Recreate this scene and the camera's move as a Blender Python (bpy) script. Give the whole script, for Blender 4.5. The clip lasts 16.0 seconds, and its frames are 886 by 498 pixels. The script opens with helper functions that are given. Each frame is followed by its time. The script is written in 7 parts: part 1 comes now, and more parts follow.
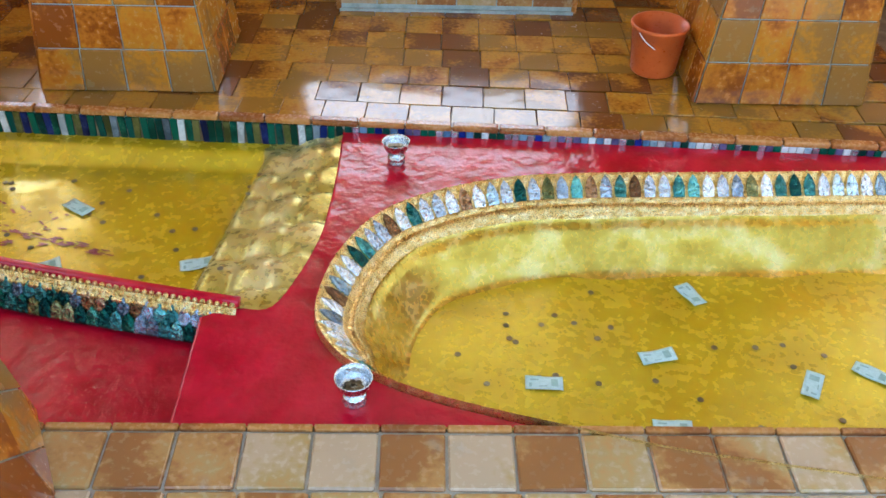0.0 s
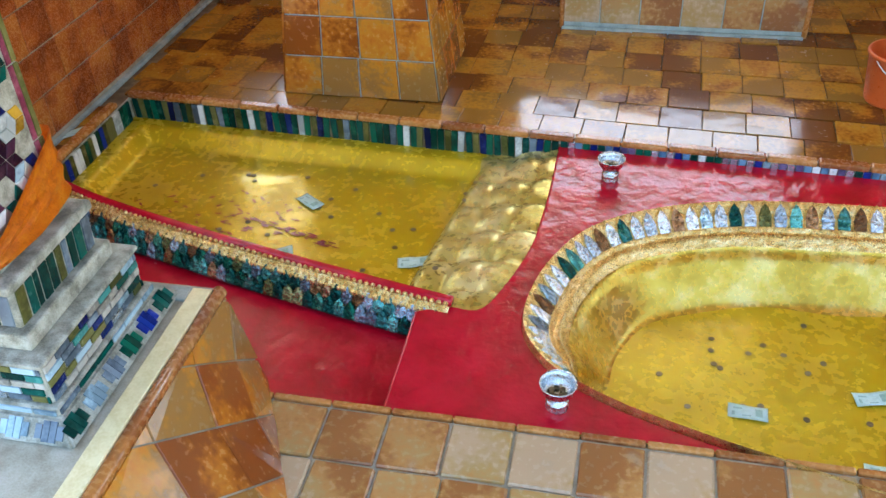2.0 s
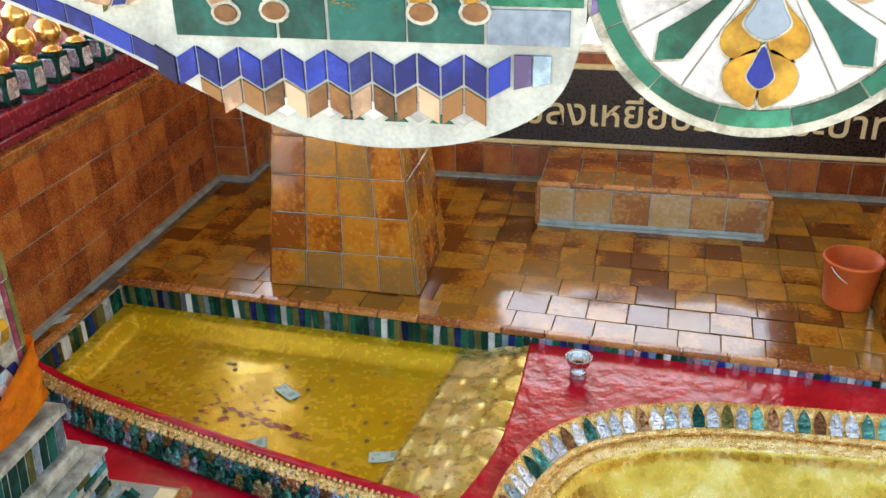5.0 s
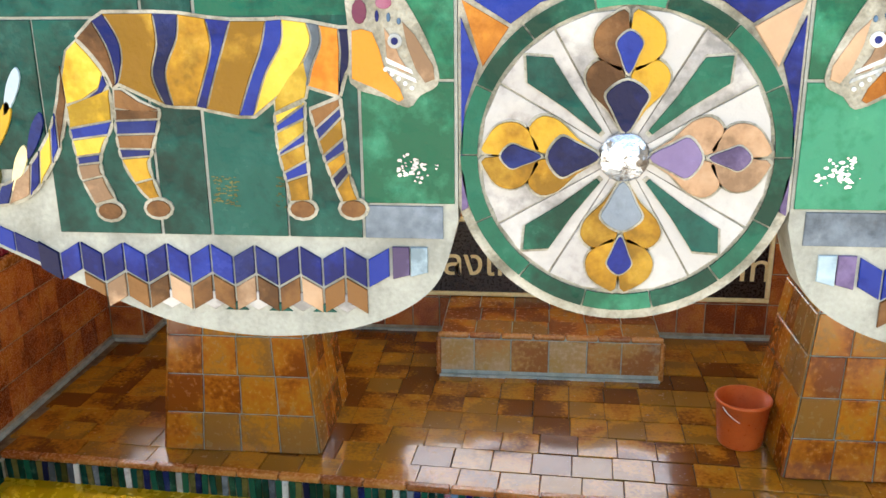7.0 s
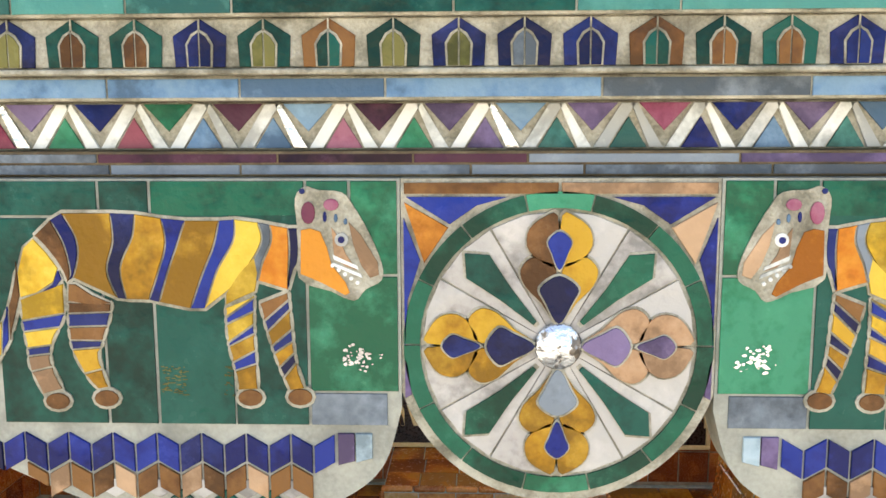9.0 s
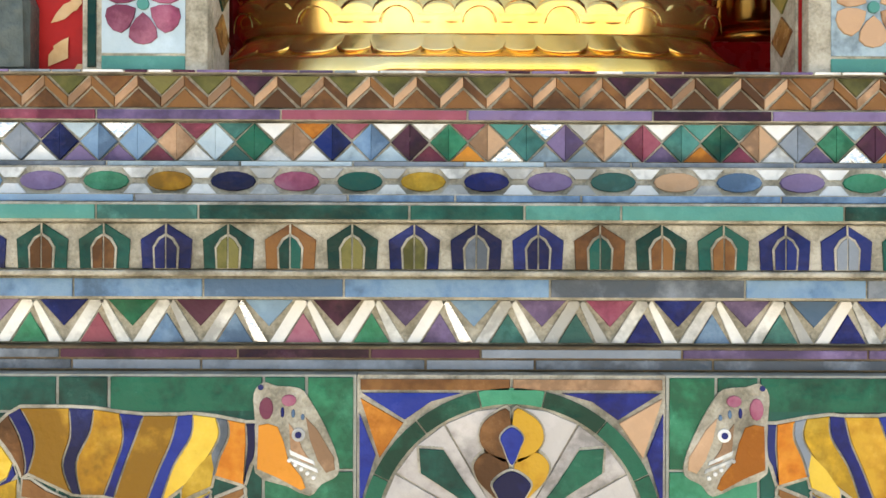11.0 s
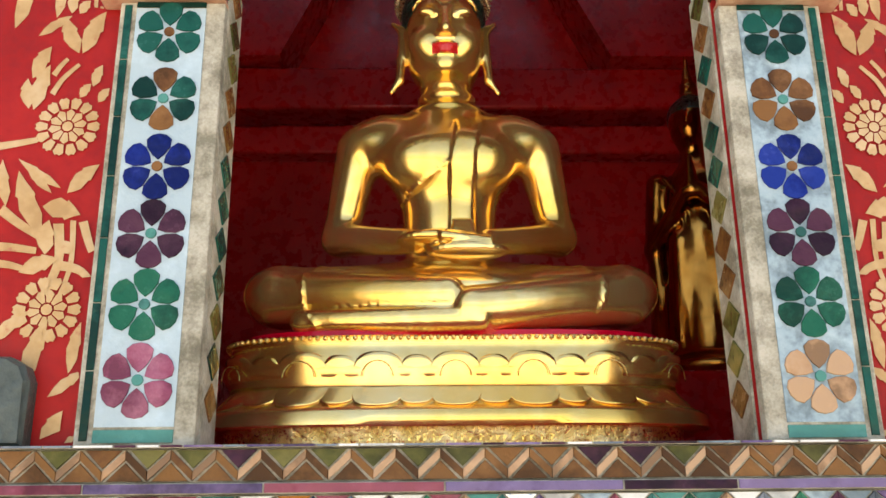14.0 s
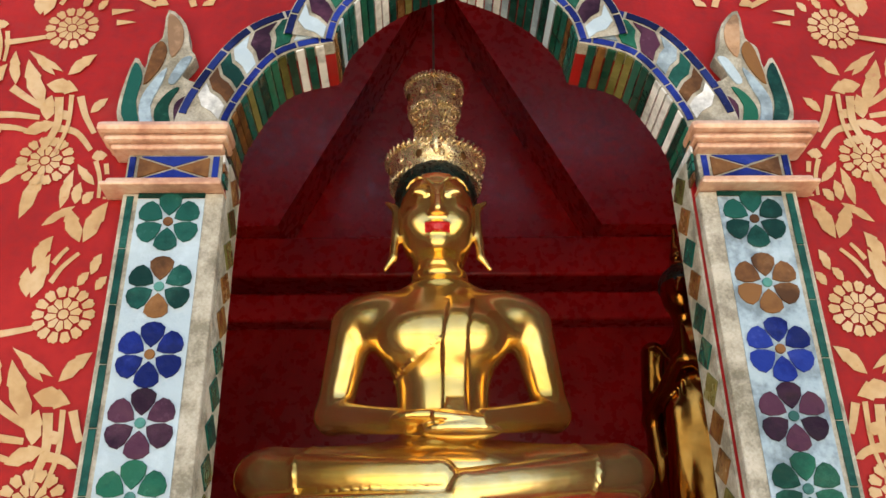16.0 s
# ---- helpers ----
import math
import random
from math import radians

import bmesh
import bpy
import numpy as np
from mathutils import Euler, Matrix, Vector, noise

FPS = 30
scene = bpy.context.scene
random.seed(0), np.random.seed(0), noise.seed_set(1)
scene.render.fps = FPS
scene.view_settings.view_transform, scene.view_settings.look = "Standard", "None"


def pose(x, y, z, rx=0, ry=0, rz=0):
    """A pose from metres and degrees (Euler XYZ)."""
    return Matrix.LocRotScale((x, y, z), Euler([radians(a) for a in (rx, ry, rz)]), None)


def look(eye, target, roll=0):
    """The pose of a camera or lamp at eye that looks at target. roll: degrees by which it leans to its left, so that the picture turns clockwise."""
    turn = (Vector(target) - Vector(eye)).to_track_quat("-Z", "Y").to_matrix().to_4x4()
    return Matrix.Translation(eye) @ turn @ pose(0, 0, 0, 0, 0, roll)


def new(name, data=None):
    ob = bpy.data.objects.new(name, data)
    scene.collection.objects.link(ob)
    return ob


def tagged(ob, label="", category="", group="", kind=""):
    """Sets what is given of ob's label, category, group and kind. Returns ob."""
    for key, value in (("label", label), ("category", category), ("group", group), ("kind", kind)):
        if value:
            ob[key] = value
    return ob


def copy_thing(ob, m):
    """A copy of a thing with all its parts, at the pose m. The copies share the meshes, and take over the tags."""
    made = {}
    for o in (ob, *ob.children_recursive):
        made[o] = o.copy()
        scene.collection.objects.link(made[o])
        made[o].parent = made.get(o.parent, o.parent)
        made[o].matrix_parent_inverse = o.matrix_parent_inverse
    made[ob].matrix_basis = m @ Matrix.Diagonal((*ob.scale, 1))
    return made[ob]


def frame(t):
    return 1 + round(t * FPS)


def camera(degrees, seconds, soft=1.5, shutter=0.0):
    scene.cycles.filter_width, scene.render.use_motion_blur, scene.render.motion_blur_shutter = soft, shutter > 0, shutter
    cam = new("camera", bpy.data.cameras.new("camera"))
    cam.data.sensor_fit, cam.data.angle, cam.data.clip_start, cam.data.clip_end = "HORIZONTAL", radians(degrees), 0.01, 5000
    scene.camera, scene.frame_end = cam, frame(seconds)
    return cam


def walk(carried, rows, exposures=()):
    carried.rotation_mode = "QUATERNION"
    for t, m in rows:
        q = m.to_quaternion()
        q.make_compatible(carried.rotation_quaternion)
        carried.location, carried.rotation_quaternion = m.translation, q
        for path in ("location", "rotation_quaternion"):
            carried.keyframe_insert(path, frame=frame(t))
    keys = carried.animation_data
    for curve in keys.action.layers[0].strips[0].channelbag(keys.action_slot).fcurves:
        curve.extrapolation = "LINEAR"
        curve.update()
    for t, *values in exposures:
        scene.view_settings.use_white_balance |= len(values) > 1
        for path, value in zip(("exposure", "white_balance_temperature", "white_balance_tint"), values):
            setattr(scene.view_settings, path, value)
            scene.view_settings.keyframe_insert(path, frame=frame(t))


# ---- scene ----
cam = camera(52.6, 16.0)
PATH = [
    (0, (0.275, -0.942, 2.084), (0.325, 0.633, 0.852), 1.8),
    (0.5, (0.247, -0.961, 2.094), (0.197, 0.609, 0.856), 0.6),
    (1, (0.225, -0.986, 2.1), (0.069, 0.577, 0.862), -0.7),
    (1.5, (0.199, -1.014, 2.113), (-0.08, 0.537, 0.881), -2.0),
    (2, (0.197, -1.042, 2.125), (-0.169, 0.515, 0.925), -2.6),
    (2.5, (0.207, -1.061, 2.142), (-0.241, 0.515, 0.996), -2.9),
    (3, (0.236, -1.071, 2.165), (-0.271, 0.524, 1.07), -3.1),
    (3.2, (0.253, -1.07, 2.176), (-0.269, 0.533, 1.099), -3.1),
    (5.3, (0.323, -1.085, 2.321), (-0.033, 0.695, 1.482), -1.1),
    (5.5, (0.329, -1.088, 2.326), (-0.005, 0.711, 1.52), -1.1),
    (6, (0.336, -1.091, 2.346), (0.054, 0.749, 1.615), -1.0),
    (6.5, (0.342, -1.088, 2.361), (0.102, 0.784, 1.699), -0.8),
    (7, (0.348, -1.092, 2.374), (0.151, 0.808, 1.782), -0.6),
    (7.5, (0.349, -1.101, 2.389), (0.19, 0.822, 1.862), -0.4),
    (8, (0.349, -1.11, 2.405), (0.22, 0.833, 1.946), -0.3),
    (8.5, (0.35, -1.121, 2.427), (0.251, 0.842, 2.057), -0.3),
    (9, (0.351, -1.133, 2.447), (0.278, 0.845, 2.159), -0.2),
    (11.5, (0.363, -1.183, 2.562), (0.384, 0.814, 2.66), -0.0),
    (12, (0.364, -1.197, 2.588), (0.393, 0.792, 2.798), -0.3),
    (12.5, (0.37, -1.213, 2.611), (0.404, 0.763, 2.921), -0.4),
    (13, (0.373, -1.227, 2.633), (0.414, 0.731, 3.038), -0.5),
    (13.5, (0.369, -1.244, 2.651), (0.417, 0.691, 3.157), -0.6),
    (14, (0.367, -1.254, 2.666), (0.417, 0.655, 3.262), -0.6),
    (14.5, (0.371, -1.264, 2.682), (0.423, 0.613, 3.372), -0.8),
    (15, (0.379, -1.279, 2.699), (0.429, 0.564, 3.475), -0.9),
    (15.5, (0.379, -1.286, 2.707), (0.426, 0.521, 3.562), -0.9),
    (16, (0.381, -1.288, 2.715), (0.434, 0.494, 3.62), -1.1),
]
walk(cam, [(t, look(eye, target, roll)) for t, eye, target, roll in PATH],
     [(0.0, 2.8, 6100, 2), (3.0, 2.8, 6300, 4), (5.5, 2.6, 7100, 8), (7.0, 2.35, 7400, 9), (9.0, 1.95, 7600, 10), (12.5, 1.78, 7800, 12), (16.0, 1.68, 7900, 14)])

# ---- daylight: sky through the open front and over the low back wall ----
world = bpy.data.worlds.new("sky")
scene.world = world
world.use_nodes = True
_n = world.node_tree.nodes
_sky = _n.new("ShaderNodeTexSky")
_sky.sky_type = "NISHITA"
_sky.sun_disc = False
_sky.sun_elevation, _sky.sun_rotation = radians(60), radians(-8)
_sky.air_density, _sky.dust_density = 1.0, 2.5
world.node_tree.links.new(_sky.outputs[0], _n["Background"].inputs[0])
_n["Background"].inputs[1].default_value = 0.15
sun = new("sun", bpy.data.lights.new("sun", "SUN"))
sun.data.energy, sun.data.angle, sun.data.color = 4.0, radians(0.6), (1.0, 0.95, 0.87)
sun.matrix_world = look((0, 0, 0), (0.07, -0.495, -0.866))


# ---- materials ----
def mat(name, ramp, rough=0.5, metal=0.0, scale=8.0, fine=60.0, bump=0.15, coat=0.0, rnd=0.0, rvar=0.12, fine_bump=0.08,
        dirt=None, dirt_scale=5.0, dirt_lo=0.55, dirt_hi=0.7, spec=0.5, island=False, hue=0.0, transmission=0.0, bdist=0.004, detail=6):
    """Procedural surface: two-scale colour ramp, roughness variation, two-scale relief, optional dirt and per-piece variation."""
    m = bpy.data.materials.new(name)
    m.use_nodes = True
    nt = m.node_tree
    N, L = nt.nodes, nt.links
    b = N["Principled BSDF"]
    tc = N.new("ShaderNodeTexCoord")
    geo = N.new("ShaderNodeNewGeometry")
    big = N.new("ShaderNodeTexNoise")
    big.inputs["Scale"].default_value, big.inputs["Detail"].default_value = scale, detail
    fin = N.new("ShaderNodeTexNoise")
    fin.inputs["Scale"].default_value, fin.inputs["Detail"].default_value = fine, 4
    for t in (big, fin):
        L.new(geo.outputs["Position"], t.inputs["Vector"])
    mixf = N.new("ShaderNodeMath")
    mixf.operation = "MULTIPLY_ADD"
    L.new(fin.outputs[0], mixf.inputs[0])
    mixf.inputs[1].default_value = 0.3
    sub = N.new("ShaderNodeMath")
    sub.operation = "MULTIPLY"
    L.new(big.outputs[0], sub.inputs[0])
    sub.inputs[1].default_value = 0.7
    L.new(sub.outputs[0], mixf.inputs[2])
    fac = mixf.outputs[0]
    info = N.new("ShaderNodeObjectInfo")
    rsock = geo.outputs["Random Per Island"] if island else info.outputs["Random"]
    if rnd:
        a = N.new("ShaderNodeMath")
        a.operation = "SUBTRACT"
        L.new(rsock, a.inputs[0])
        a.inputs[1].default_value = 0.5
        c = N.new("ShaderNodeMath")
        c.operation = "MULTIPLY_ADD"
        L.new(a.outputs[0], c.inputs[0])
        c.inputs[1].default_value = rnd
        L.new(fac, c.inputs[2])
        fac = c.outputs[0]
    r = N.new("ShaderNodeValToRGB")
    els = r.color_ramp.elements
    k = len(ramp)
    for i, col in enumerate(ramp):
        p = 0.37 + 0.26 * i / max(1, k - 1)
        e = els[i] if i < 2 else els.new(p)
        e.position = p
        e.color = (*col, 1)
    if k == 1:
        els[1].color = (*ramp[0], 1)
    L.new(fac, r.inputs[0])
    col = r.outputs[0]
    rgh = N.new("ShaderNodeMapRange")
    L.new(fin.outputs[0], rgh.inputs[0])
    rgh.inputs[1].default_value, rgh.inputs[2].default_value = 0.3, 0.7
    rgh.inputs[3].default_value, rgh.inputs[4].default_value = max(0.02, rough - rvar), min(1, rough + rvar)
    rs = rgh.outputs[0]
    if dirt:
        dn = N.new("ShaderNodeTexNoise")
        dn.inputs["Scale"].default_value, dn.inputs["Detail"].default_value, dn.inputs["Roughness"].default_value = dirt_scale, 8, 0.65
        L.new(geo.outputs["Position"], dn.inputs["Vector"])
        dr = N.new("ShaderNodeMapRange")
        L.new(dn.outputs[0], dr.inputs[0])
        dr.inputs[1].default_value, dr.inputs[2].default_value = dirt_lo, dirt_hi
        mx = N.new("ShaderNodeMix")
        mx.data_type = "RGBA"
        L.new(dr.outputs[0], mx.inputs[0])
        L.new(col, mx.inputs[6])
        mx.inputs[7].default_value = (*dirt, 1)
        col = mx.outputs[2]
        ra = N.new("ShaderNodeMath")
        ra.operation = "MULTIPLY_ADD"
        ra.use_clamp = True
        L.new(dr.outputs[0], ra.inputs[0])
        ra.inputs[1].default_value = 0.3
        L.new(rs, ra.inputs[2])
        rs = ra.outputs[0]
    L.new(col, b.inputs["Base Color"])
    L.new(rs, b.inputs["Roughness"])
    b.inputs["Metallic"].default_value = metal
    b.inputs["Coat Weight"].default_value = coat
    b.inputs["Coat Roughness"].default_value = 0.06
    b.inputs["Specular IOR Level"].default_value = spec
    if transmission:
        b.inputs["Transmission Weight"].default_value = transmission
    bm1 = N.new("ShaderNodeBump")
    bm1.inputs["Strength"].default_value, bm1.inputs["Distance"].default_value = bump, bdist * 4
    L.new(big.outputs[0], bm1.inputs["Height"])
    bm2 = N.new("ShaderNodeBump")
    bm2.inputs["Strength"].default_value, bm2.inputs["Distance"].default_value = fine_bump, bdist
    L.new(fin.outputs[0], bm2.inputs["Height"])
    L.new(bm1.outputs[0], bm2.inputs["Normal"])
    L.new(bm2.outputs[0], b.inputs["Normal"])
    if coat:
        L.new(bm1.outputs[0], b.inputs["Coat Normal"])
    return m


M = {}
M["floor_tile"] = mat("glazed_terracotta", [(0.15, 0.05, 0.006), (0.36, 0.145, 0.012), (0.46, 0.22, 0.020), (0.27, 0.14, 0.02)], 0.16, scale=4, fine=45, rnd=0.42, coat=0.25, bump=0.3, detail=1.5, dirt=(0.20, 0.09, 0.02), dirt_lo=0.6, dirt_hi=0.9)
M["near_tile"] = mat("worn_terracotta", [(0.30, 0.115, 0.03), (0.45, 0.22, 0.065), (0.42, 0.27, 0.095), (0.50, 0.34, 0.19)], 0.22, scale=3.5, fine=40, rnd=0.36, coat=0.15, bump=0.3, detail=1.5, dirt=(0.30, 0.27, 0.20), dirt_scale=4, dirt_lo=0.58, dirt_hi=0.85)
M["wall_tile"] = mat("speckled_red_tile", [(0.22, 0.045, 0.012), (0.40, 0.10, 0.022), (0.52, 0.17, 0.035)], 0.25, scale=9, fine=130, rnd=0.2, coat=0.2, bump=0.15, fine_bump=0.5)
M["pillar_tile"] = mat("mottled_pillar_tile", [(0.24, 0.06, 0.006), (0.46, 0.145, 0.012), (0.50, 0.20, 0.018), (0.30, 0.14, 0.03)], 0.2, scale=4, fine=40, rnd=0.42, coat=0.2, bump=0.3, detail=2, dirt=(0.16, 0.12, 0.05), dirt_lo=0.62, dirt_hi=0.85)
M["grout"] = mat("cement_grout", [(0.30, 0.25, 0.17), (0.40, 0.35, 0.25), (0.48, 0.43, 0.33)], 0.85, scale=14, fine=160, bump=0.3, fine_bump=0.4)
M["dark_grout"] = mat("dark_joint", [(0.09, 0.06, 0.03), (0.15, 0.10, 0.05), (0.24, 0.18, 0.10)], 0.8, scale=14, fine=160, bump=0.3, fine_bump=0.4)
M["blue_grout"] = mat("blue_grey_cement", [(0.26, 0.31, 0.29), (0.36, 0.42, 0.40), (0.45, 0.5, 0.47)], 0.8, scale=14, fine=120, bump=0.3, fine_bump=0.4)
M["pale_grout"] = mat("pale_mosaic_cement", [(0.19, 0.175, 0.125), (0.35, 0.325, 0.25), (0.48, 0.45, 0.365)], 0.85, scale=22, fine=220, bump=0.3, fine_bump=0.6, dirt=(0.12, 0.105, 0.075), dirt_scale=18, dirt_lo=0.52, dirt_hi=0.72)
M["white_cement"] = mat("white_painted_cement", [(0.22, 0.22, 0.18), (0.32, 0.32, 0.27), (0.40, 0.40, 0.34)], 0.7, scale=10, fine=150, bump=0.25, fine_bump=0.4, dirt=(0.20, 0.20, 0.17), dirt_scale=14, dirt_lo=0.52, dirt_hi=0.75)
M["edge"] = mat("orange_bullnose", [(0.27, 0.085, 0.02), (0.42, 0.16, 0.035), (0.5, 0.22, 0.06)], 0.25, scale=9, fine=60, rnd=0.3, coat=0.3, bump=0.3)
M["red_paint"] = mat("glossy_red_enamel", [(0.40, 0.002, 0.014), (0.50, 0.003, 0.020), (0.58, 0.006, 0.028)], 0.08, scale=7, fine=22, bump=0.45, fine_bump=0.55, coat=0.0, spec=0.45, rvar=0.05, dirt=(0.36, 0.004, 0.018), dirt_scale=3, dirt_lo=0.55, dirt_hi=0.8, bdist=0.006)
M["dark_red"] = mat("niche_dark_red", [(0.36, 0.007, 0.009), (0.47, 0.010, 0.012), (0.55, 0.014, 0.016)], 0.3, scale=3, fine=30, bump=0.25, fine_bump=0.2)
M["red_wall"] = mat("red_painted_plaster", [(0.22, 0.005, 0.004), (0.30, 0.007, 0.006), (0.37, 0.013, 0.011)], 0.55, scale=4, fine=50, bump=0.2, fine_bump=0.25, spec=0.22, dirt=(0.30, 0.035, 0.028), dirt_scale=5, dirt_lo=0.55, dirt_hi=0.8)
M["stencil"] = mat("stencil_gold_paint", [(0.42, 0.24, 0.09), (0.51, 0.32, 0.14), (0.57, 0.39, 0.21)], 0.45, scale=9, fine=70, bump=0.15, metal=0.15, dirt=(0.42, 0.12, 0.07), dirt_scale=22, dirt_lo=0.62, dirt_hi=0.72)
M["gold"] = mat("polished_gold", [(0.94, 0.56, 0.13), (0.98, 0.65, 0.21), (1.0, 0.74, 0.32)], 0.21, metal=0.90, scale=4, fine=30, bump=0.06, fine_bump=0.03, rvar=0.05)
M["pale_gold"] = mat("pale_bright_gold", [(0.90, 0.66, 0.30), (0.97, 0.78, 0.46), (1.0, 0.87, 0.62)], 0.28, metal=0.75, scale=40, fine=180, bump=0.25, fine_bump=0.2)
# gold darkened and reddened: niche shade and red wall reflections put into the colour
M["shaded_gold"] = mat("niche_shade_gold", [(0.30, 0.10, 0.015), (0.42, 0.17, 0.03), (0.54, 0.26, 0.06)], 0.2, metal=1.0, scale=6, fine=40, bump=0.1, fine_bump=0.05, rvar=0.06)
M["gold_relief"] = mat("gold_relief", [(0.58, 0.36, 0.09), (0.80, 0.56, 0.20), (0.92, 0.72, 0.36)], 0.3, metal=0.95, scale=30, fine=180, bump=0.5, fine_bump=0.5)
M["gold_floor"] = mat("varnished_gold_floor", [(0.56, 0.38, 0.006), (0.66, 0.48, 0.010), (0.74, 0.57, 0.022)], 0.22, metal=0.35, scale=2.2, fine=26, bump=0.12, fine_bump=0.12, coat=0.3, dirt=(0.54, 0.35, 0.012), dirt_scale=2.4, dirt_lo=0.48, dirt_hi=0.8)
M["gold_wall"] = mat("leafed_gold_bank", [(0.46, 0.25, 0.015), (0.62, 0.38, 0.04), (0.76, 0.53, 0.15)], 0.26, metal=0.7, scale=7, fine=34, bump=0.4, fine_bump=0.35, dirt=(0.26, 0.17, 0.05), dirt_scale=34, dirt_lo=0.68, dirt_hi=0.72)
M["gold_pad"] = mat("pale_gold_pads", [(0.50, 0.39, 0.06), (0.66, 0.55, 0.16), (0.80, 0.70, 0.32)], 0.30, metal=0.6, scale=5, fine=30, bump=0.2, fine_bump=0.2, detail=2, dirt=(0.46, 0.31, 0.03), dirt_scale=4, dirt_lo=0.58, dirt_hi=0.8)
M["silver"] = mat("dull_silver", [(0.55, 0.55, 0.53), (0.70, 0.70, 0.68)], 0.22, metal=1.0, scale=30, fine=120, bump=0.3, fine_bump=0.3)
M["plastic"] = mat("orange_plastic", [(0.58, 0.10, 0.02), (0.68, 0.14, 0.03)], 0.38, scale=8, fine=60, bump=0.05)
M["plastic_in"] = M["plastic"]
M["white_plastic"] = mat("white_plastic", [(0.7, 0.7, 0.7), (0.78, 0.78, 0.78)], 0.4, bump=0.03)
M["note"] = mat("green_banknote", [(0.46, 0.64, 0.58), (0.56, 0.74, 0.69), (0.62, 0.79, 0.75)], 0.6, scale=60, fine=240, bump=0.1)
M["note_ink"] = mat("banknote_ink", [(0.22, 0.38, 0.32), (0.34, 0.52, 0.45)], 0.6, scale=90, fine=300, bump=0.1)
M["coin"] = mat("tarnished_coin", [(0.14, 0.11, 0.06), (0.26, 0.22, 0.15)], 0.4, metal=0.9, scale=90, fine=300, rnd=0.4)
M["sign"] = mat("black_sign_board", [(0.018, 0.010, 0.008), (0.03, 0.018, 0.013)], 0.3, scale=7, fine=60, bump=0.08)
M["cream"] = mat("cream_lettering", [(0.70, 0.55, 0.26), (0.82, 0.68, 0.38)], 0.5, scale=30, fine=120, bump=0.1)
M["maroon"] = mat("maroon_enamel", [(0.18, 0.010, 0.026), (0.28, 0.018, 0.042)], 0.22, scale=5, fine=40, bump=0.12, coat=0.5)
M["cloth"] = mat("orange_satin", [(0.66, 0.13, 0.003), (0.84, 0.21, 0.006), (0.92, 0.30, 0.012)], 0.38, scale=24, fine=160, bump=0.4, fine_bump=0.5)
M["stone"] = mat("outside_paving", [(0.40, 0.37, 0.32), (0.50, 0.47, 0.41), (0.56, 0.52, 0.45)], 0.85, scale=1.5, fine=30)
M["slab"] = mat("painted_soffit", [(0.50, 0.45, 0.38), (0.60, 0.55, 0.47)], 0.8, scale=3, fine=40)
M["bracket"] = mat("dark_stone_tablet", [(0.03, 0.045, 0.04), (0.07, 0.09, 0.08)], 0.45, scale=30, fine=150, bump=0.5)
M["black_hair"] = mat("dark_green_black_hair", [(0.006, 0.016, 0.012), (0.012, 0.028, 0.022)], 0.3, scale=30, fine=100)
M["lip"] = mat("red_lacquer_lips", [(0.5, 0.01, 0.015), (0.6, 0.02, 0.02)], 0.25, bump=0.02)
M["capital"] = mat("pink_gold_moulding", [(0.44, 0.22, 0.14), (0.60, 0.36, 0.24), (0.68, 0.5, 0.36)], 0.4, metal=0.25, scale=14, fine=90, bump=0.3)
M["mirror"] = mat("mirror_glass", [(0.68, 0.72, 0.76), (0.80, 0.83, 0.86)], 0.07, metal=0.9, scale=40, fine=200, bump=0.6, fine_bump=0.4, rnd=0.3, dirt=(0.16, 0.14, 0.12), dirt_scale=55, dirt_lo=0.52, dirt_hi=0.58)

GLASS = {
    "green": [(0.004, 0.085, 0.05), (0.008, 0.15, 0.085)], "deep": [(0.003, 0.062, 0.046), (0.006, 0.11, 0.082)],
    "blue": [(0.005, 0.018, 0.20), (0.012, 0.04, 0.32)], "navy": [(0.006, 0.012, 0.09), (0.012, 0.028, 0.17)],
    "amber": [(0.50, 0.24, 0.018), (0.74, 0.42, 0.04)], "brown": [(0.17, 0.07, 0.022), (0.29, 0.13, 0.04)],
    "orange": [(0.66, 0.20, 0.016), (0.88, 0.34, 0.04)], "pearl": [(0.46, 0.43, 0.40), (0.58, 0.55, 0.51)], "cream": [(0.42, 0.38, 0.31), (0.54, 0.49, 0.41)],
    "ice": [(0.34, 0.46, 0.52), (0.47, 0.60, 0.66)], "plum": [(0.045, 0.012, 0.030), (0.10, 0.028, 0.058)],
    "pink": [(0.34, 0.08, 0.15), (0.48, 0.18, 0.26)], "teal": [(0.05, 0.22, 0.19), (0.09, 0.34, 0.29)],
    "tan": [(0.46, 0.27, 0.15), (0.58, 0.37, 0.22)], "violet": [(0.16, 0.11, 0.24), (0.26, 0.19, 0.36)],
    "slate": [(0.17, 0.21, 0.25), (0.28, 0.33, 0.38)], "sky": [(0.15, 0.29, 0.48), (0.25, 0.42, 0.6)],
    "white": [(0.74, 0.76, 0.72), (0.90, 0.91, 0.87)], "olive": [(0.12, 0.12, 0.03), (0.22, 0.20, 0.06)],
    "jade": [(0.02, 0.22, 0.11), (0.05, 0.34, 0.19)], "yellow": [(0.72, 0.42, 0.03), (0.92, 0.62, 0.08)],
    "silver": [(0.6, 0.64, 0.68), (0.75, 0.78, 0.8)], "rose": [(0.28, 0.05, 0.09), (0.38, 0.10, 0.14)],
}
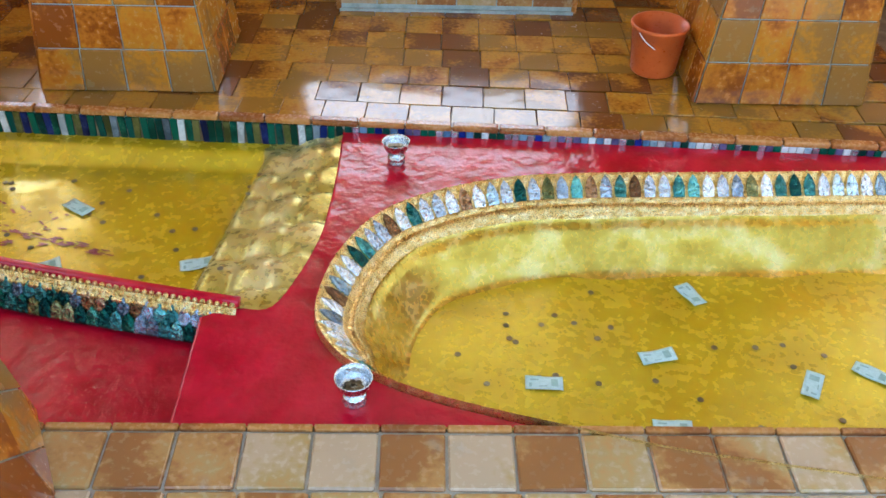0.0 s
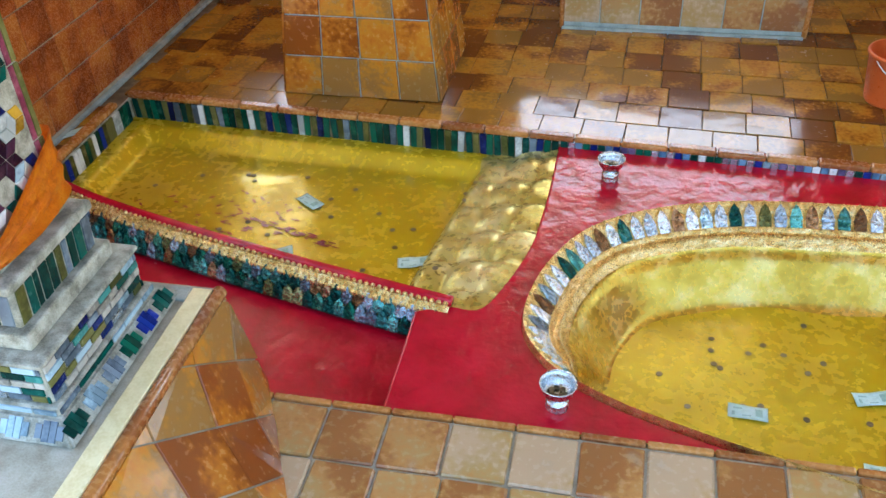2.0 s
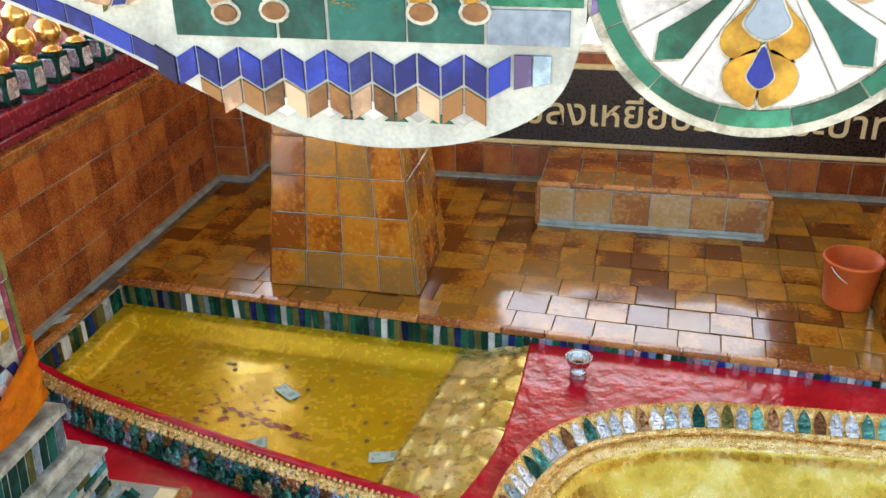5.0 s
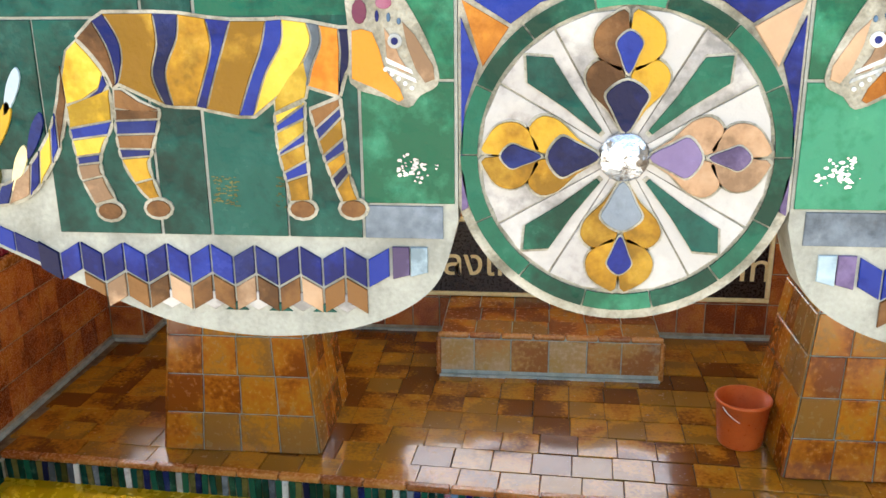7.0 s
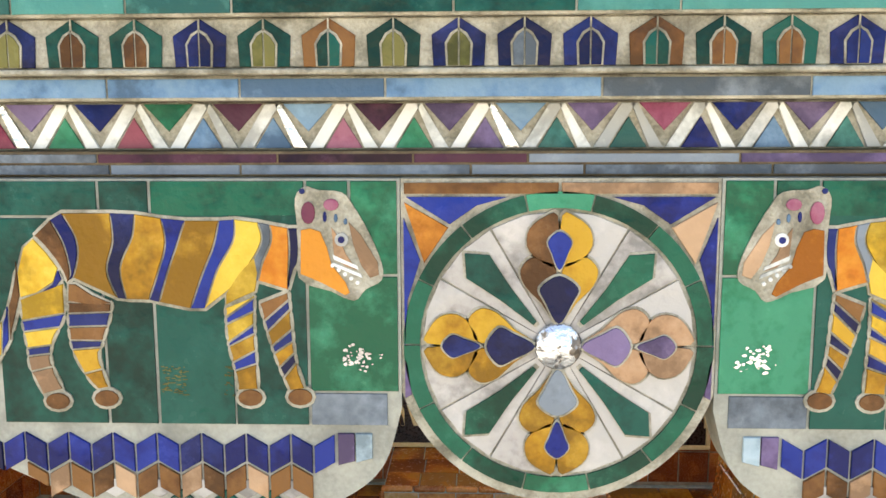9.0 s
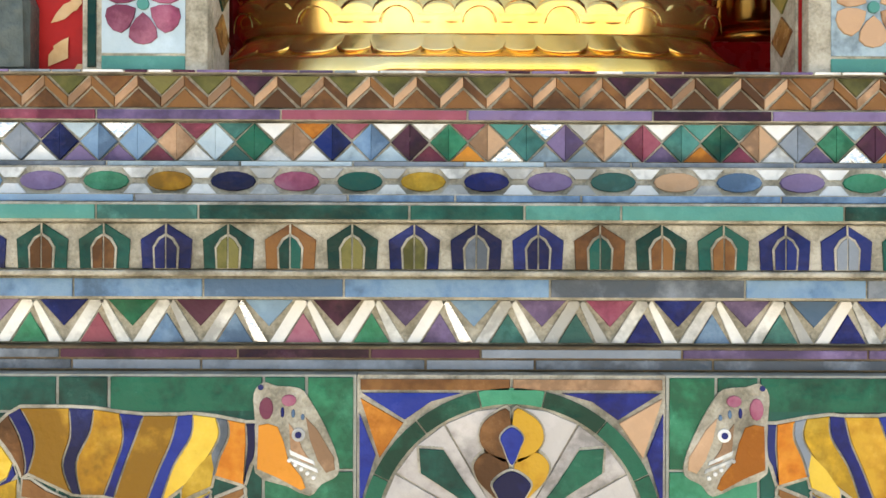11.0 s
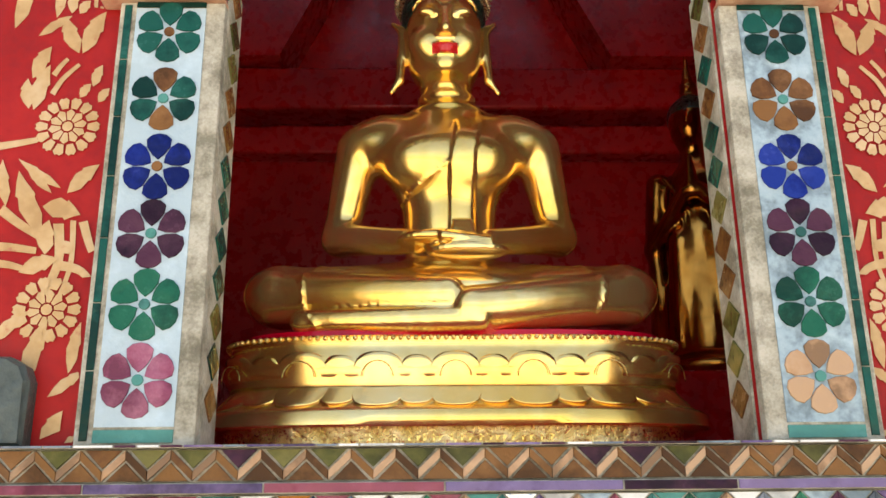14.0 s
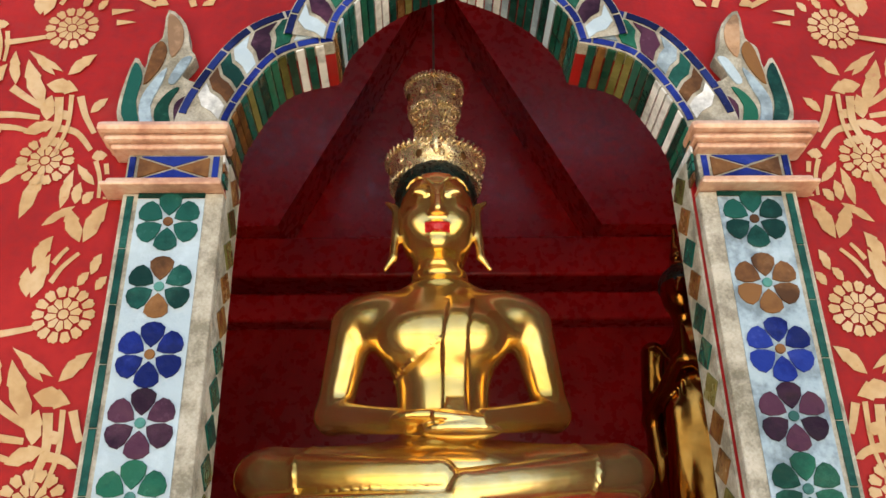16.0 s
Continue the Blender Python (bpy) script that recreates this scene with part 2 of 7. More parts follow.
for _k, _c in GLASS.items():
    metal = 0.85 if _k == "silver" else 0.0
    pale = _k in ("white", "pearl", "cream", "ice", "silver", "tan")
    _c = [tuple(v * (0.85 if pale else 0.72) for v in q) for q in _c]
    dark = tuple(0.55 * v for v in _c[0])
    M["g_" + _k] = mat("glass_" + _k, [dark, _c[0], tuple(0.9 * v for v in _c[1])], 0.12, metal=metal, scale=17, fine=90, bump=0.5, fine_bump=0.12, coat=0.0, spec=0.16, rnd=0.55,
                       dirt=tuple(1.2 * v + 0.012 for v in _c[1]), dirt_scale=11, dirt_lo=0.5, dirt_hi=0.8)


for _k in ("deep", "sky", "slate", "silver", "teal", "ice", "navy", "white", "olive", "green", "blue", "brown"):
    _c = GLASS[_k]
    M["foil_" + _k] = mat("foiled_glass_" + _k, [tuple(0.8 * v for v in _c[0]), _c[1], tuple(min(1, 1.5 * v + 0.08) for v in _c[1])], 0.14, metal=0.75, scale=45, fine=130, bump=0.9, fine_bump=0.4, rnd=0.3,
                            dirt=tuple(0.3 * v for v in _c[0]), dirt_scale=70, dirt_lo=0.56, dirt_hi=0.62)

# ---- helpers of this scene ----
def part(name, bm, material, parent=None, label="", smooth=False):
    me = bpy.data.meshes.new(name)
    bm.normal_update()
    bm.to_mesh(me)
    bm.free()
    me.materials.append(material)
    if smooth:
        me.polygons.foreach_set("use_smooth", [True] * len(me.polygons))
    ob = new(name, me)
    if parent is not None:
        ob.parent = parent
    if label:
        ob["label"] = label
    return ob


def share(name, me, m, parent):
    ob = new(name, me)
    ob.parent = parent
    ob.matrix_local = m
    return ob


def empty(name, label, category, group="", kind="", at=(0, 0, 0)):
    ob = new(name)
    ob.location = at
    return tagged(ob, label, category, group, kind)


def add_box(bm, x0, x1, y0, y1, z0, z1, bevel=0.0, seg=2):
    r = bmesh.ops.create_cube(bm, size=1.0)
    vs = r["verts"]
    bmesh.ops.scale(bm, vec=(x1 - x0, y1 - y0, z1 - z0), verts=vs)
    bmesh.ops.translate(bm, vec=((x0 + x1) / 2, (y0 + y1) / 2, (z0 + z1) / 2), verts=vs)
    if bevel:
        es = list({e for v in vs for e in v.link_edges})
        bmesh.ops.bevel(bm, geom=es, offset=bevel, segments=seg, affect="EDGES", profile=0.5)
    return vs


def box(x0, x1, y0, y1, z0, z1, bevel=0.0, seg=2):
    bm = bmesh.new()
    add_box(bm, x0, x1, y0, y1, z0, z1, bevel, seg)
    return bm


def add_prism(bm, pts, to3, depth, inset=0.0):
    """A flat piece with a slightly bevelled rim: pts in 2D, to3(u, v, d) places them."""
    n = len(pts)
    cx, cy = sum(p[0] for p in pts) / n, sum(p[1] for p in pts) / n
    back = [bm.verts.new(to3(u, v, 0)) for u, v in pts]
    top = back
    if inset:
        mid = [bm.verts.new(to3(u, v, depth * 0.7)) for u, v in pts]
        tip = []
        for u, v in pts:
            d = math.hypot(u - cx, v - cy) or 1
            k = max(0.5, 1 - inset / d)
            tip.append(bm.verts.new(to3(cx + (u - cx) * k, cy + (v - cy) * k, depth)))
        rings = [back, mid, tip]
    else:
        rings = [back, [bm.verts.new(to3(u, v, depth)) for u, v in pts]]
    for a, b in zip(rings, rings[1:]):
        for i in range(n):
            j = (i + 1) % n
            bm.faces.new((a[i], a[j], b[j], b[i]))
    bm.faces.new(rings[-1])
    return bm


def prism(pts, to3, depth, inset=0.0):
    bm = bmesh.new()
    add_prism(bm, pts, to3, depth, inset)
    bmesh.ops.recalc_face_normals(bm, faces=bm.faces)
    return bm


def lathe(profile, seg=32, cx=0.0, cy=0.0, bm=None):
    bm = bm or bmesh.new()
    rings = []
    for r, z in profile:
        rings.append([bm.verts.new((cx + r * math.cos(2 * math.pi * i / seg), cy + r * math.sin(2 * math.pi * i / seg), z)) for i in range(seg)])
    for a, b in zip(rings, rings[1:]):
        for i in range(seg):
            j = (i + 1) % seg
            bm.faces.new((a[i], a[j], b[j], b[i]))
    bm.faces.new(rings[0][::-1])
    bm.faces.new(rings[-1])
    bmesh.ops.recalc_face_normals(bm, faces=bm.faces)
    return bm


def spline(pts, per=6, closed=False):
    """Catmull-Rom curve through pts."""
    out = []
    n = len(pts)
    last = n if closed else n - 1
    for i in range(last):
        p = [pts[(i + k) % n] if closed else pts[min(max(i + k, 0), n - 1)] for k in (-1, 0, 1, 2)]
        for s in range(per):
            t = s / per
            out.append(tuple(0.5 * (2 * b + (c - a) * t + (2 * a - 5 * b + 4 * c - d) * t * t + (3 * b - a - 3 * c + d) * t ** 3) for a, b, c, d in zip(*p)))
    if not closed:
        out.append(tuple(pts[-1]))
    return out


def resample(pts, step):
    out, acc = [pts[0]], 0.0
    for a, b in zip(pts, pts[1:]):
        d = math.dist(a, b)
        while acc + d >= step:
            f = (step - acc) / d
            a = tuple(u + (v - u) * f for u, v in zip(a, b))
            out.append(a)
            d = math.dist(a, b)
            acc = 0.0
        acc += d
    return out


def tube(bm, pts, r, seg=8):
    """Round bar along pts; r may be a number or a list of radii."""
    rings = []
    for i, p in enumerate(pts):
        a, b = Vector(pts[max(i - 1, 0)]), Vector(pts[min(i + 1, len(pts) - 1)])
        d = (b - a).normalized()
        u = d.cross(Vector((0.013, 0.027, 1.0)))
        if u.length < 1e-3:
            u = d.cross(Vector((1, 0, 0)))
        u.normalize()
        w = d.cross(u)
        rr = r[i] if isinstance(r, (list, tuple)) else r
        rings.append([bm.verts.new(Vector(p) + rr * (math.cos(2 * math.pi * k / seg) * u + math.sin(2 * math.pi * k / seg) * w)) for k in range(seg)])
    for a, b in zip(rings, rings[1:]):
        for i in range(seg):
            j = (i + 1) % seg
            bm.faces.new((a[i], a[j], b[j], b[i]))
    bm.faces.new(rings[0])
    bm.faces.new(rings[-1][::-1])
    bmesh.ops.recalc_face_normals(bm, faces=bm.faces)
    return bm


def tile_mesh(name, w, d, h, material, jitter=0.0, seed=0, bevel=0.006):
    """One bevelled tile lying flat, its top at z 0; edges a little uneven."""
    rn = random.Random(seed)
    bm = box(-w / 2, w / 2, -d / 2, d / 2, -h, 0, bevel, 1)
    for v in bm.verts:
        v.co.x += rn.uniform(-jitter, jitter)
        v.co.y += rn.uniform(-jitter, jitter)
        v.co.z += rn.uniform(-jitter, jitter) * 0.25
    me = bpy.data.meshes.new(name)
    bm.normal_update()
    bm.to_mesh(me)
    bm.free()
    me.materials.append(material)
    return me


def basis(origin, u, v):
    """Pose whose x runs along u, y along v, z along their normal."""
    u, v = Vector(u).normalized(), Vector(v)
    n = u.cross(v).normalized()
    v = n.cross(u)
    m = Matrix((u, v, n)).transposed().to_4x4()
    m.translation = origin
    return m

# ---- the large structure ----
CX = 0.457                      # middle of the niche and of the frieze
FRONT_Y, NICHE_Y = 0.14, 0.24   # front and back of the red niche wall
LEDGE_Z = 2.785


def kerb_y(x):
    return 2.605 - 0.06 * x


def poly_sheet(pts, z, down, bm=None):
    """A flat sheet over a (concave) outline, with a skirt."""
    bm = bm or bmesh.new()
    top = [bm.verts.new((x, y, z)) for x, y in pts]
    from mathutils.geometry import tessellate_polygon
    for tri in tessellate_polygon([[Vector((x, y, 0)) for x, y in pts]]):
        bm.faces.new([top[i] for i in tri])
    low = [bm.verts.new((x, y, z - down)) for x, y in pts]
    n = len(pts)
    for i in range(n):
        j = (i + 1) % n
        bm.faces.new((top[i], top[j], low[j], low[i]))
    bmesh.ops.recalc_face_normals(bm, faces=bm.faces)
    return bm


ground = part("ground", box(-400, 400, -400, 400, -1.2, -0.62), M["stone"])
tagged(ground, "grey paved ground around the shrine", "ground", kind="structure")

# near floor slab, chamber floor slab, and the bed of the basins
near_floor = part("floor_near", box(-2.6, 5.0, -3.2, 0.855, -0.6, -0.012), M["grout"])
tagged(near_floor, "terracotta tiled floor before the footprint basin", "floor", kind="structure")
bm = poly_sheet([(-2.7, 1.2), (-2.36, 1.2), (-2.36, kerb_y(-2.36)), (4.2, kerb_y(4.2)), (4.2, 4.75), (-2.7, 4.75)], -0.012, 0.6)
far_floor = part("floor_far", bm, M["dark_grout"])
tagged(far_floor, "brown glazed tile floor behind the footprint basin", "floor", kind="structure")

# low walls of the chamber
wall_left = part("wall_left", box(-2.68, -2.49, 0.9, 4.32, -0.1, 0.86), M["grout"])
tagged(wall_left, "low wall faced with speckled red tiles", "wall", kind="structure")
wall_jog = part("wall_corner", box(-2.68, -2.26, 4.32, 4.85, -0.1, 0.86), M["grout"])
tagged(wall_jog, "corner pier faced with speckled red tiles", "wall", kind="structure")
wall_back = part("wall_back", box(-2.26, 4.2, 4.64, 4.85, -0.1, 0.90), M["grout"])
tagged(wall_back, "low back wall faced with speckled red tiles", "wall", kind="structure")
# unseen walls added to narrow the sky opening and its floor glare
for nm, xa, xb in (("wall_back_left", -2.26, -0.52), ("wall_back_right", 1.38, 4.2)):
    o = part(nm, box(xa, xb, 4.66, 4.83, 0.905, 2.415), M["wall_tile"])
    tagged(o, "red tiled wall added to narrow the light of the open bay", "wall", kind="structure")
wall_right = part("wall_right", box(3.6, 3.8, -0.4, 4.64, -0.1, 0.9), M["wall_tile"])
tagged(wall_right, "low tiled side wall of the chamber", "wall", kind="structure")

# added wall: cuts light from the left and darkens the gaps between balusters
added_side_wall = part("wall_side", box(-3.45, -3.25, 0.9, 6.2, -0.6, 1.40), M["maroon"])
tagged(added_side_wall, "low dark maroon wall added beyond the balustrade to cut side light", "wall", kind="structure")

# upper storey: slab, niche wall, niche room
# its unseen eave past the back wall is added to keep sun off the floor
soffit = part("ceiling", box(-3.4, 4.4, 0.16, 6.2, 2.42, 2.60), M["slab"])
tagged(soffit, "soffit of the upper shrine floor", "ceiling", kind="structure")
shrine_floor = part("floor_shrine", box(-2.7, 3.8, 0.135, 4.0, 2.605, LEDGE_Z - 0.006), M["dark_red"])
tagged(shrine_floor, "dark red floor of the shrine niche", "floor", kind="structure")

ARCH_L, ARCH_R = 0.028, 0.886


def arch_half():
    """Left half of the cusped arch, from the springing to the crown, relative to the middle."""
    low = [(-0.431, 3.56), (-0.434, 3.67), (-0.412, 3.742), (-0.362, 3.830), (-0.312, 3.864), (-0.242, 3.880)]
    top = [(-0.242, 3.880), (-0.230, 3.935), (-0.199, 3.985), (-0.160, 4.030), (-0.09, 4.080), (0.0, 4.120)]
    return spline(low, 5)[:-1] + spline(top, 5)


AH = arch_half()
to_wall = lambda u, v, d: (u, NICHE_Y - d, v)
niche_wall = empty("wall_niche", "red plaster wall with gold stencilled flowers and arched niche", "wall", kind="structure")
for side in (-1, 1):
    pts = [(CX + side * a, b) for a, b in AH]
    outline = [(CX + side * -0.431, LEDGE_Z)] + [(CX + side * a, b) for a, b in AH] + [(CX, 5.3), (CX + side * -2.6, 5.3), (CX + side * -2.6, LEDGE_Z)]
    bm = bmesh.new()
    from mathutils.geometry import tessellate_polygon
    tris = tessellate_polygon([[Vector((x, z, 0)) for x, z in outline]])
    for y in (FRONT_Y, NICHE_Y):
        vs = [bm.verts.new((x, y, z)) for x, z in outline]
        for t in tris:
            bm.faces.new([vs[i] for i in t])
    bm.verts.ensure_lookup_table()
    n = len(outline)
    for i in range(n):
        j = (i + 1) % n
        bm.faces.new((bm.verts[i], bm.verts[j], bm.verts[n + j], bm.verts[n + i]))
    bmesh.ops.recalc_face_normals(bm, faces=bm.faces)
    part("wall_half", bm, M["red_wall"], niche_wall)

for nm, b in (("wall_niche_back", (-0.75, 1.75, 1.75, 1.9, LEDGE_Z, 5.6)), ("wall_niche_left", (-0.75, -0.6, NICHE_Y + 0.003, 1.75, LEDGE_Z, 5.6)),
              ("wall_niche_right", (1.6, 1.75, NICHE_Y + 0.003, 1.75, LEDGE_Z, 5.6)), ("ceiling_niche", (-0.75, 1.75, NICHE_Y + 0.003, 1.9, 5.6, 5.75))):
    o = part(nm, box(*b), M["dark_red"])
    tagged(o, "dark red painted inside of the niche", "ceiling" if "ceil" in nm else "wall", kind="structure")
# recessed gable painted on the niche's back wall: a raised beam and two rafters
trim = empty("trim_niche", "dark red ledge and slanting rafters on the niche wall", "trim", kind="structure")
part("beam", box(-0.55, 1.55, 1.60, 1.75, 4.075, 4.235, 0.012, 3), M["dark_red"], trim)
part("shelf", box(-0.55, 1.55, 1.66, 1.75, 3.93, 4.04, 0.012, 3), M["dark_red"], trim)
for s in (-1, 1):
    # sloping wall above each rafter stands proud of the dark triangle between them
    pts = [(CX + s * 0.58, 4.238), (CX + s * 1.05, 4.238), (CX + s * 1.05, 5.55), (CX + s * 0.04, 5.55), (CX + s * 0.04, 5.36)]
    part("rafter", prism(pts if s > 0 else pts[::-1], lambda u, v, d: (u, 1.749 - d, v), 0.22, 0.004), M["dark_red"], trim)

# ---- footprint basins ----
basin = empty("footprint_basin", "two sunken gold footprints in a glossy red enamelled bed", "footprint basin")
HEEL = spline([(4.2, 2.30), (3.3, 2.30), (2.28, 2.295), (1.62, 2.27), (0.886, 2.24), (0.546, 2.18), (0.262, 2.06), (0.086, 1.91), (-0.031, 1.69),
               (-0.083, 1.467), (-0.074, 1.30), (0.01, 1.16), (0.108, 1.083), (0.28, 0.995), (0.5, 0.92), (0.75, 0.85), (1.2, 0.74), (2.2, 0.60), (4.2, 0.5)], 10)
LEFT_CREST = [(-2.34, 1.975), (-2.05, 1.85), (-1.65, 1.725), (-1.06, 1.567), (-0.553, 1.45), (-0.345, 1.408)]
RED_EDGE = [(-0.345, 1.408), (-0.245, 1.42), (-0.165, 1.62), (-0.115, 1.83), (-0.10, 2.0), (-0.088, 2.25), (-0.086, kerb_y(-0.086) + 0.005)]
red_edge = spline(RED_EDGE, 5)


def offset(pts, d):
    out = []
    for i, p in enumerate(pts):
        a, b = pts[max(i - 1, 0)], pts[min(i + 1, len(pts) - 1)]
        tx, ty = b[0] - a[0], b[1] - a[1]
        l = math.hypot(tx, ty) or 1
        out.append((p[0] - ty / l * d, p[1] + tx / l * d))
    return out


RED_Z = -0.022
pts = [(4.2, kerb_y(4.2) + 0.005)] + [p for p in HEEL if p[1] > 0.865 or p[0] < 0.5] + [(0.7, 0.862), (-0.48, 0.862), (-0.485, 1.36), (-0.40, 1.40)] + red_edge
clean = [pts[0]]
for p in pts[1:]:
    if math.dist(p, clean[-1]) > 1e-3:
        clean.append(p)
bm = poly_sheet(clean, RED_Z, 0.16)
bm.normal_update()
es = [e for e in bm.edges if len(e.link_faces) == 2 and abs(e.verts[0].co.z - RED_Z) < 1e-4 and abs(e.verts[1].co.z - RED_Z) < 1e-4 and min(f.normal.z for f in e.link_faces) < 0.5]
bmesh.ops.bevel(bm, geom=es, offset=0.010, segments=3, affect="EDGES", profile=0.5)
part("red_bed", bm, M["red_paint"], basin, "glossy crimson enamel", smooth=False)
bm = poly_sheet([(-2.7, 0.5), (-0.482, 0.5), (-0.482, 1.5), (-1.0, 1.62), (-2.4, 2.1), (-2.7, 2.1)], -0.15, 0.1)
part("lower_red_bed", bm, M["red_paint"], basin, "glossy crimson enamel, one step lower")

# right foot: crest shelf, relief band, rounded bank, floor
step = resample(HEEL, 0.035)


def near_side(p):
    """How much of the crest's width is left: it runs out on the near side of the heel."""
    if p[1] > 1.25:
        return 1.0
    return 1.0 - 0.88 * smooth01((p[0] + 0.06) / 0.30)


def smooth01(t):
    t = max(0.0, min(1.0, t))
    return t * t * (3 - 2 * t)


def loft(curve, profile, wob=0.0, taper=False):
    bm = bmesh.new()
    rings = []
    for d, z in profile:
        if taper:
            o = [(p[0] + (q[0] - p[0]) * near_side(p), p[1] + (q[1] - p[1]) * near_side(p)) for p, q in zip(curve, offset(curve, d))]
        else:
            o = offset(curve, d)
        rings.append([bm.verts.new((x, y, z + wob * noise.noise((x * 3.1, y * 3.1, z * 3.0)))) for x, y in o])
    for a, b in zip(rings, rings[1:]):
        for i in range(len(a) - 1):
            bm.faces.new((a[i], a[i + 1], b[i + 1], b[i]))
    bmesh.ops.recalc_face_normals(bm, faces=bm.faces)
    return bm


part("crest_shelf", loft(step, [(-0.006, -0.03), (0.0, 0.010), (0.012, 0.006), (0.088, -0.068)], 0.0, True), M["gold_relief"], basin, "gold relief setting")
bm = loft(step, [(0.085, -0.064), (0.089, -0.054), (0.097, -0.056), (0.104, -0.070), (0.120, -0.080), (0.125, -0.074), (0.136, -0.078), (0.143, -0.092), (0.158, -0.100), (0.166, -0.112)], 0.0, True)
part("relief_band", bm, M["gold_relief"], basin, "gold relief border with beading", smooth=True)
prof = [(0.164, -0.106), (0.170, -0.118), (0.188, -0.130), (0.205, -0.150), (0.225, -0.180), (0.250, -0.215), (0.275, -0.250), (0.295, -0.276), (0.308, -0.292), (0.318, -0.298), (0.36, -0.310)]
part("heel_bank", loft(step, prof, 0.010, True), M["gold_wall"], basin, "burnished uneven gold bank", smooth=True)
bm = bmesh.new()
bmesh.ops.create_grid(bm, x_segments=60, y_segments=24, size=0.5)
for v in bm.verts:
    x, y = 2.2 + v.co.x * 4.1, 1.35 + v.co.y * 1.7
    v.co = (x, y, -0.300 + 0.002 * noise.noise((x * 2.2, y * 2.2, 0.3)))
part("heel_floor", bm, M["gold_floor"], basin, "yellow gold floor with dull patches", smooth=True)
bm = box(-0.48, 4.2, 0.84, 0.8615, -0.4, -0.012)
part("basin_edge", bm, M["gold_wall"], basin)

# left foot: floor, lip and toe pads in one sheet
FOOT = [(x, kerb_y(x) + 0.004) for x in (-2.335, -1.6, -0.9, -0.08)] + [(x + 0.02, y) for x, y in red_edge[::-1]] + LEFT_CREST[::-1][1:]


def seg_dist(p, a, b):
    ax, ay, bx, by = *a, *b
    dx, dy = bx - ax, by - ay
    t = max(0, min(1, ((p[0] - ax) * dx + (p[1] - ay) * dy) / (dx * dx + dy * dy)))
    return math.hypot(p[0] - ax - t * dx, p[1] - ay - t * dy)


def foot_z(x, y):
    far = kerb_y(x) - y
    left = x + 2.335
    lip = min(far, left)
    z = -0.165 + 0.06 * (1 - smooth01((lip - 0.07) / 0.10))
    near = min(seg_dist((x, y), a, b) for a, b in zip(LEFT_CREST, LEFT_CREST[1:]))
    z = max(z, -0.165 + 0.07 * (1 - smooth01(near / 0.10)))
    toe = x - (-0.60 + (y - 1.6) * 0.155)
    if toe > 0:
        k = smooth01(toe / 0.03) * 0.018 + smooth01(toe / 0.42) * 0.075
        wav = abs(math.sin((y - 1.38 + 0.1 * toe) / 0.205 * math.pi))
        row = abs(math.sin(toe / 0.155 * math.pi))
        z = max(z, -0.165 + k + 0.036 * wav ** 0.6 * smooth01(toe / 0.06) + 0.020 * row ** 0.6)
    return min(z, -0.035) + 0.004 * noise.noise((x * 5, y * 5, 1.7))


nx, ny = 130, 84


def inside(p, poly):
    c = False
    for (x0, y0), (x1, y1) in zip(poly, poly[1:] + poly[:1]):
        if (y0 > p[1]) != (y1 > p[1]) and p[0] < (x1 - x0) * (p[1] - y0) / (y1 - y0) + x0:
            c = not c
    return c


def foot_sheet(toes):
    """The floor of the left foot, or its toe pads alone."""
    bm = bmesh.new()
    grid = {}
    for i in range(nx + 1):
        for j in range(ny + 1):
            x, y = -2.345 + i * 2.29 / nx, 1.36 + j * 1.40 / ny
            grid[i, j] = bm.verts.new((x, y, foot_z(x, y)))
    for i in range(nx):
        for j in range(ny):
            q = [grid[i, j], grid[i + 1, j], grid[i + 1, j + 1], grid[i, j + 1]]
            c = (sum(v.co.x for v in q) / 4, sum(v.co.y for v in q) / 4)
            if (c[0] - (-0.60 + (c[1] - 1.6) * 0.155) > 0.012) != toes:
                continue
            if inside(c, FOOT) or min(seg_dist(c, a, b) for a, b in zip(FOOT, FOOT[1:] + FOOT[:1])) < 0.02:
                bm.faces.new(q)
    bmesh.ops.delete(bm, geom=[v for v in bm.verts if not v.link_faces], context="VERTS")
    return bm


part("toe_floor", foot_sheet(False), M["gold_floor"], basin, "yellow gold floor scuffed with red", smooth=True)
part("toe_relief", foot_sheet(True), M["gold_pad"], basin, "pale gold raised toe pads", smooth=True)

# red rim, gold relief and gems along the left foot's near side
crest = resample(spline(LEFT_CREST, 8), 0.03)
bm = bmesh.new()
tube(bm, [(x, y, 0.0) for x, y in offset(crest, 0.0)], 0.02, 10)
part("red_rim", bm, M["red_paint"], basin, "glossy red rounded rim", smooth=True)
bm = loft(crest, [(0.03, -0.16), (-0.004, -0.012), (-0.03, -0.005), (-0.055, -0.03), (-0.06, -0.16)])
part("crest_core", bm, M["gold_relief"], basin, "gold relief core of the crest")

# red paint scuffed into the floor of the left foot
bm = bmesh.new()
rf = random.Random(14)
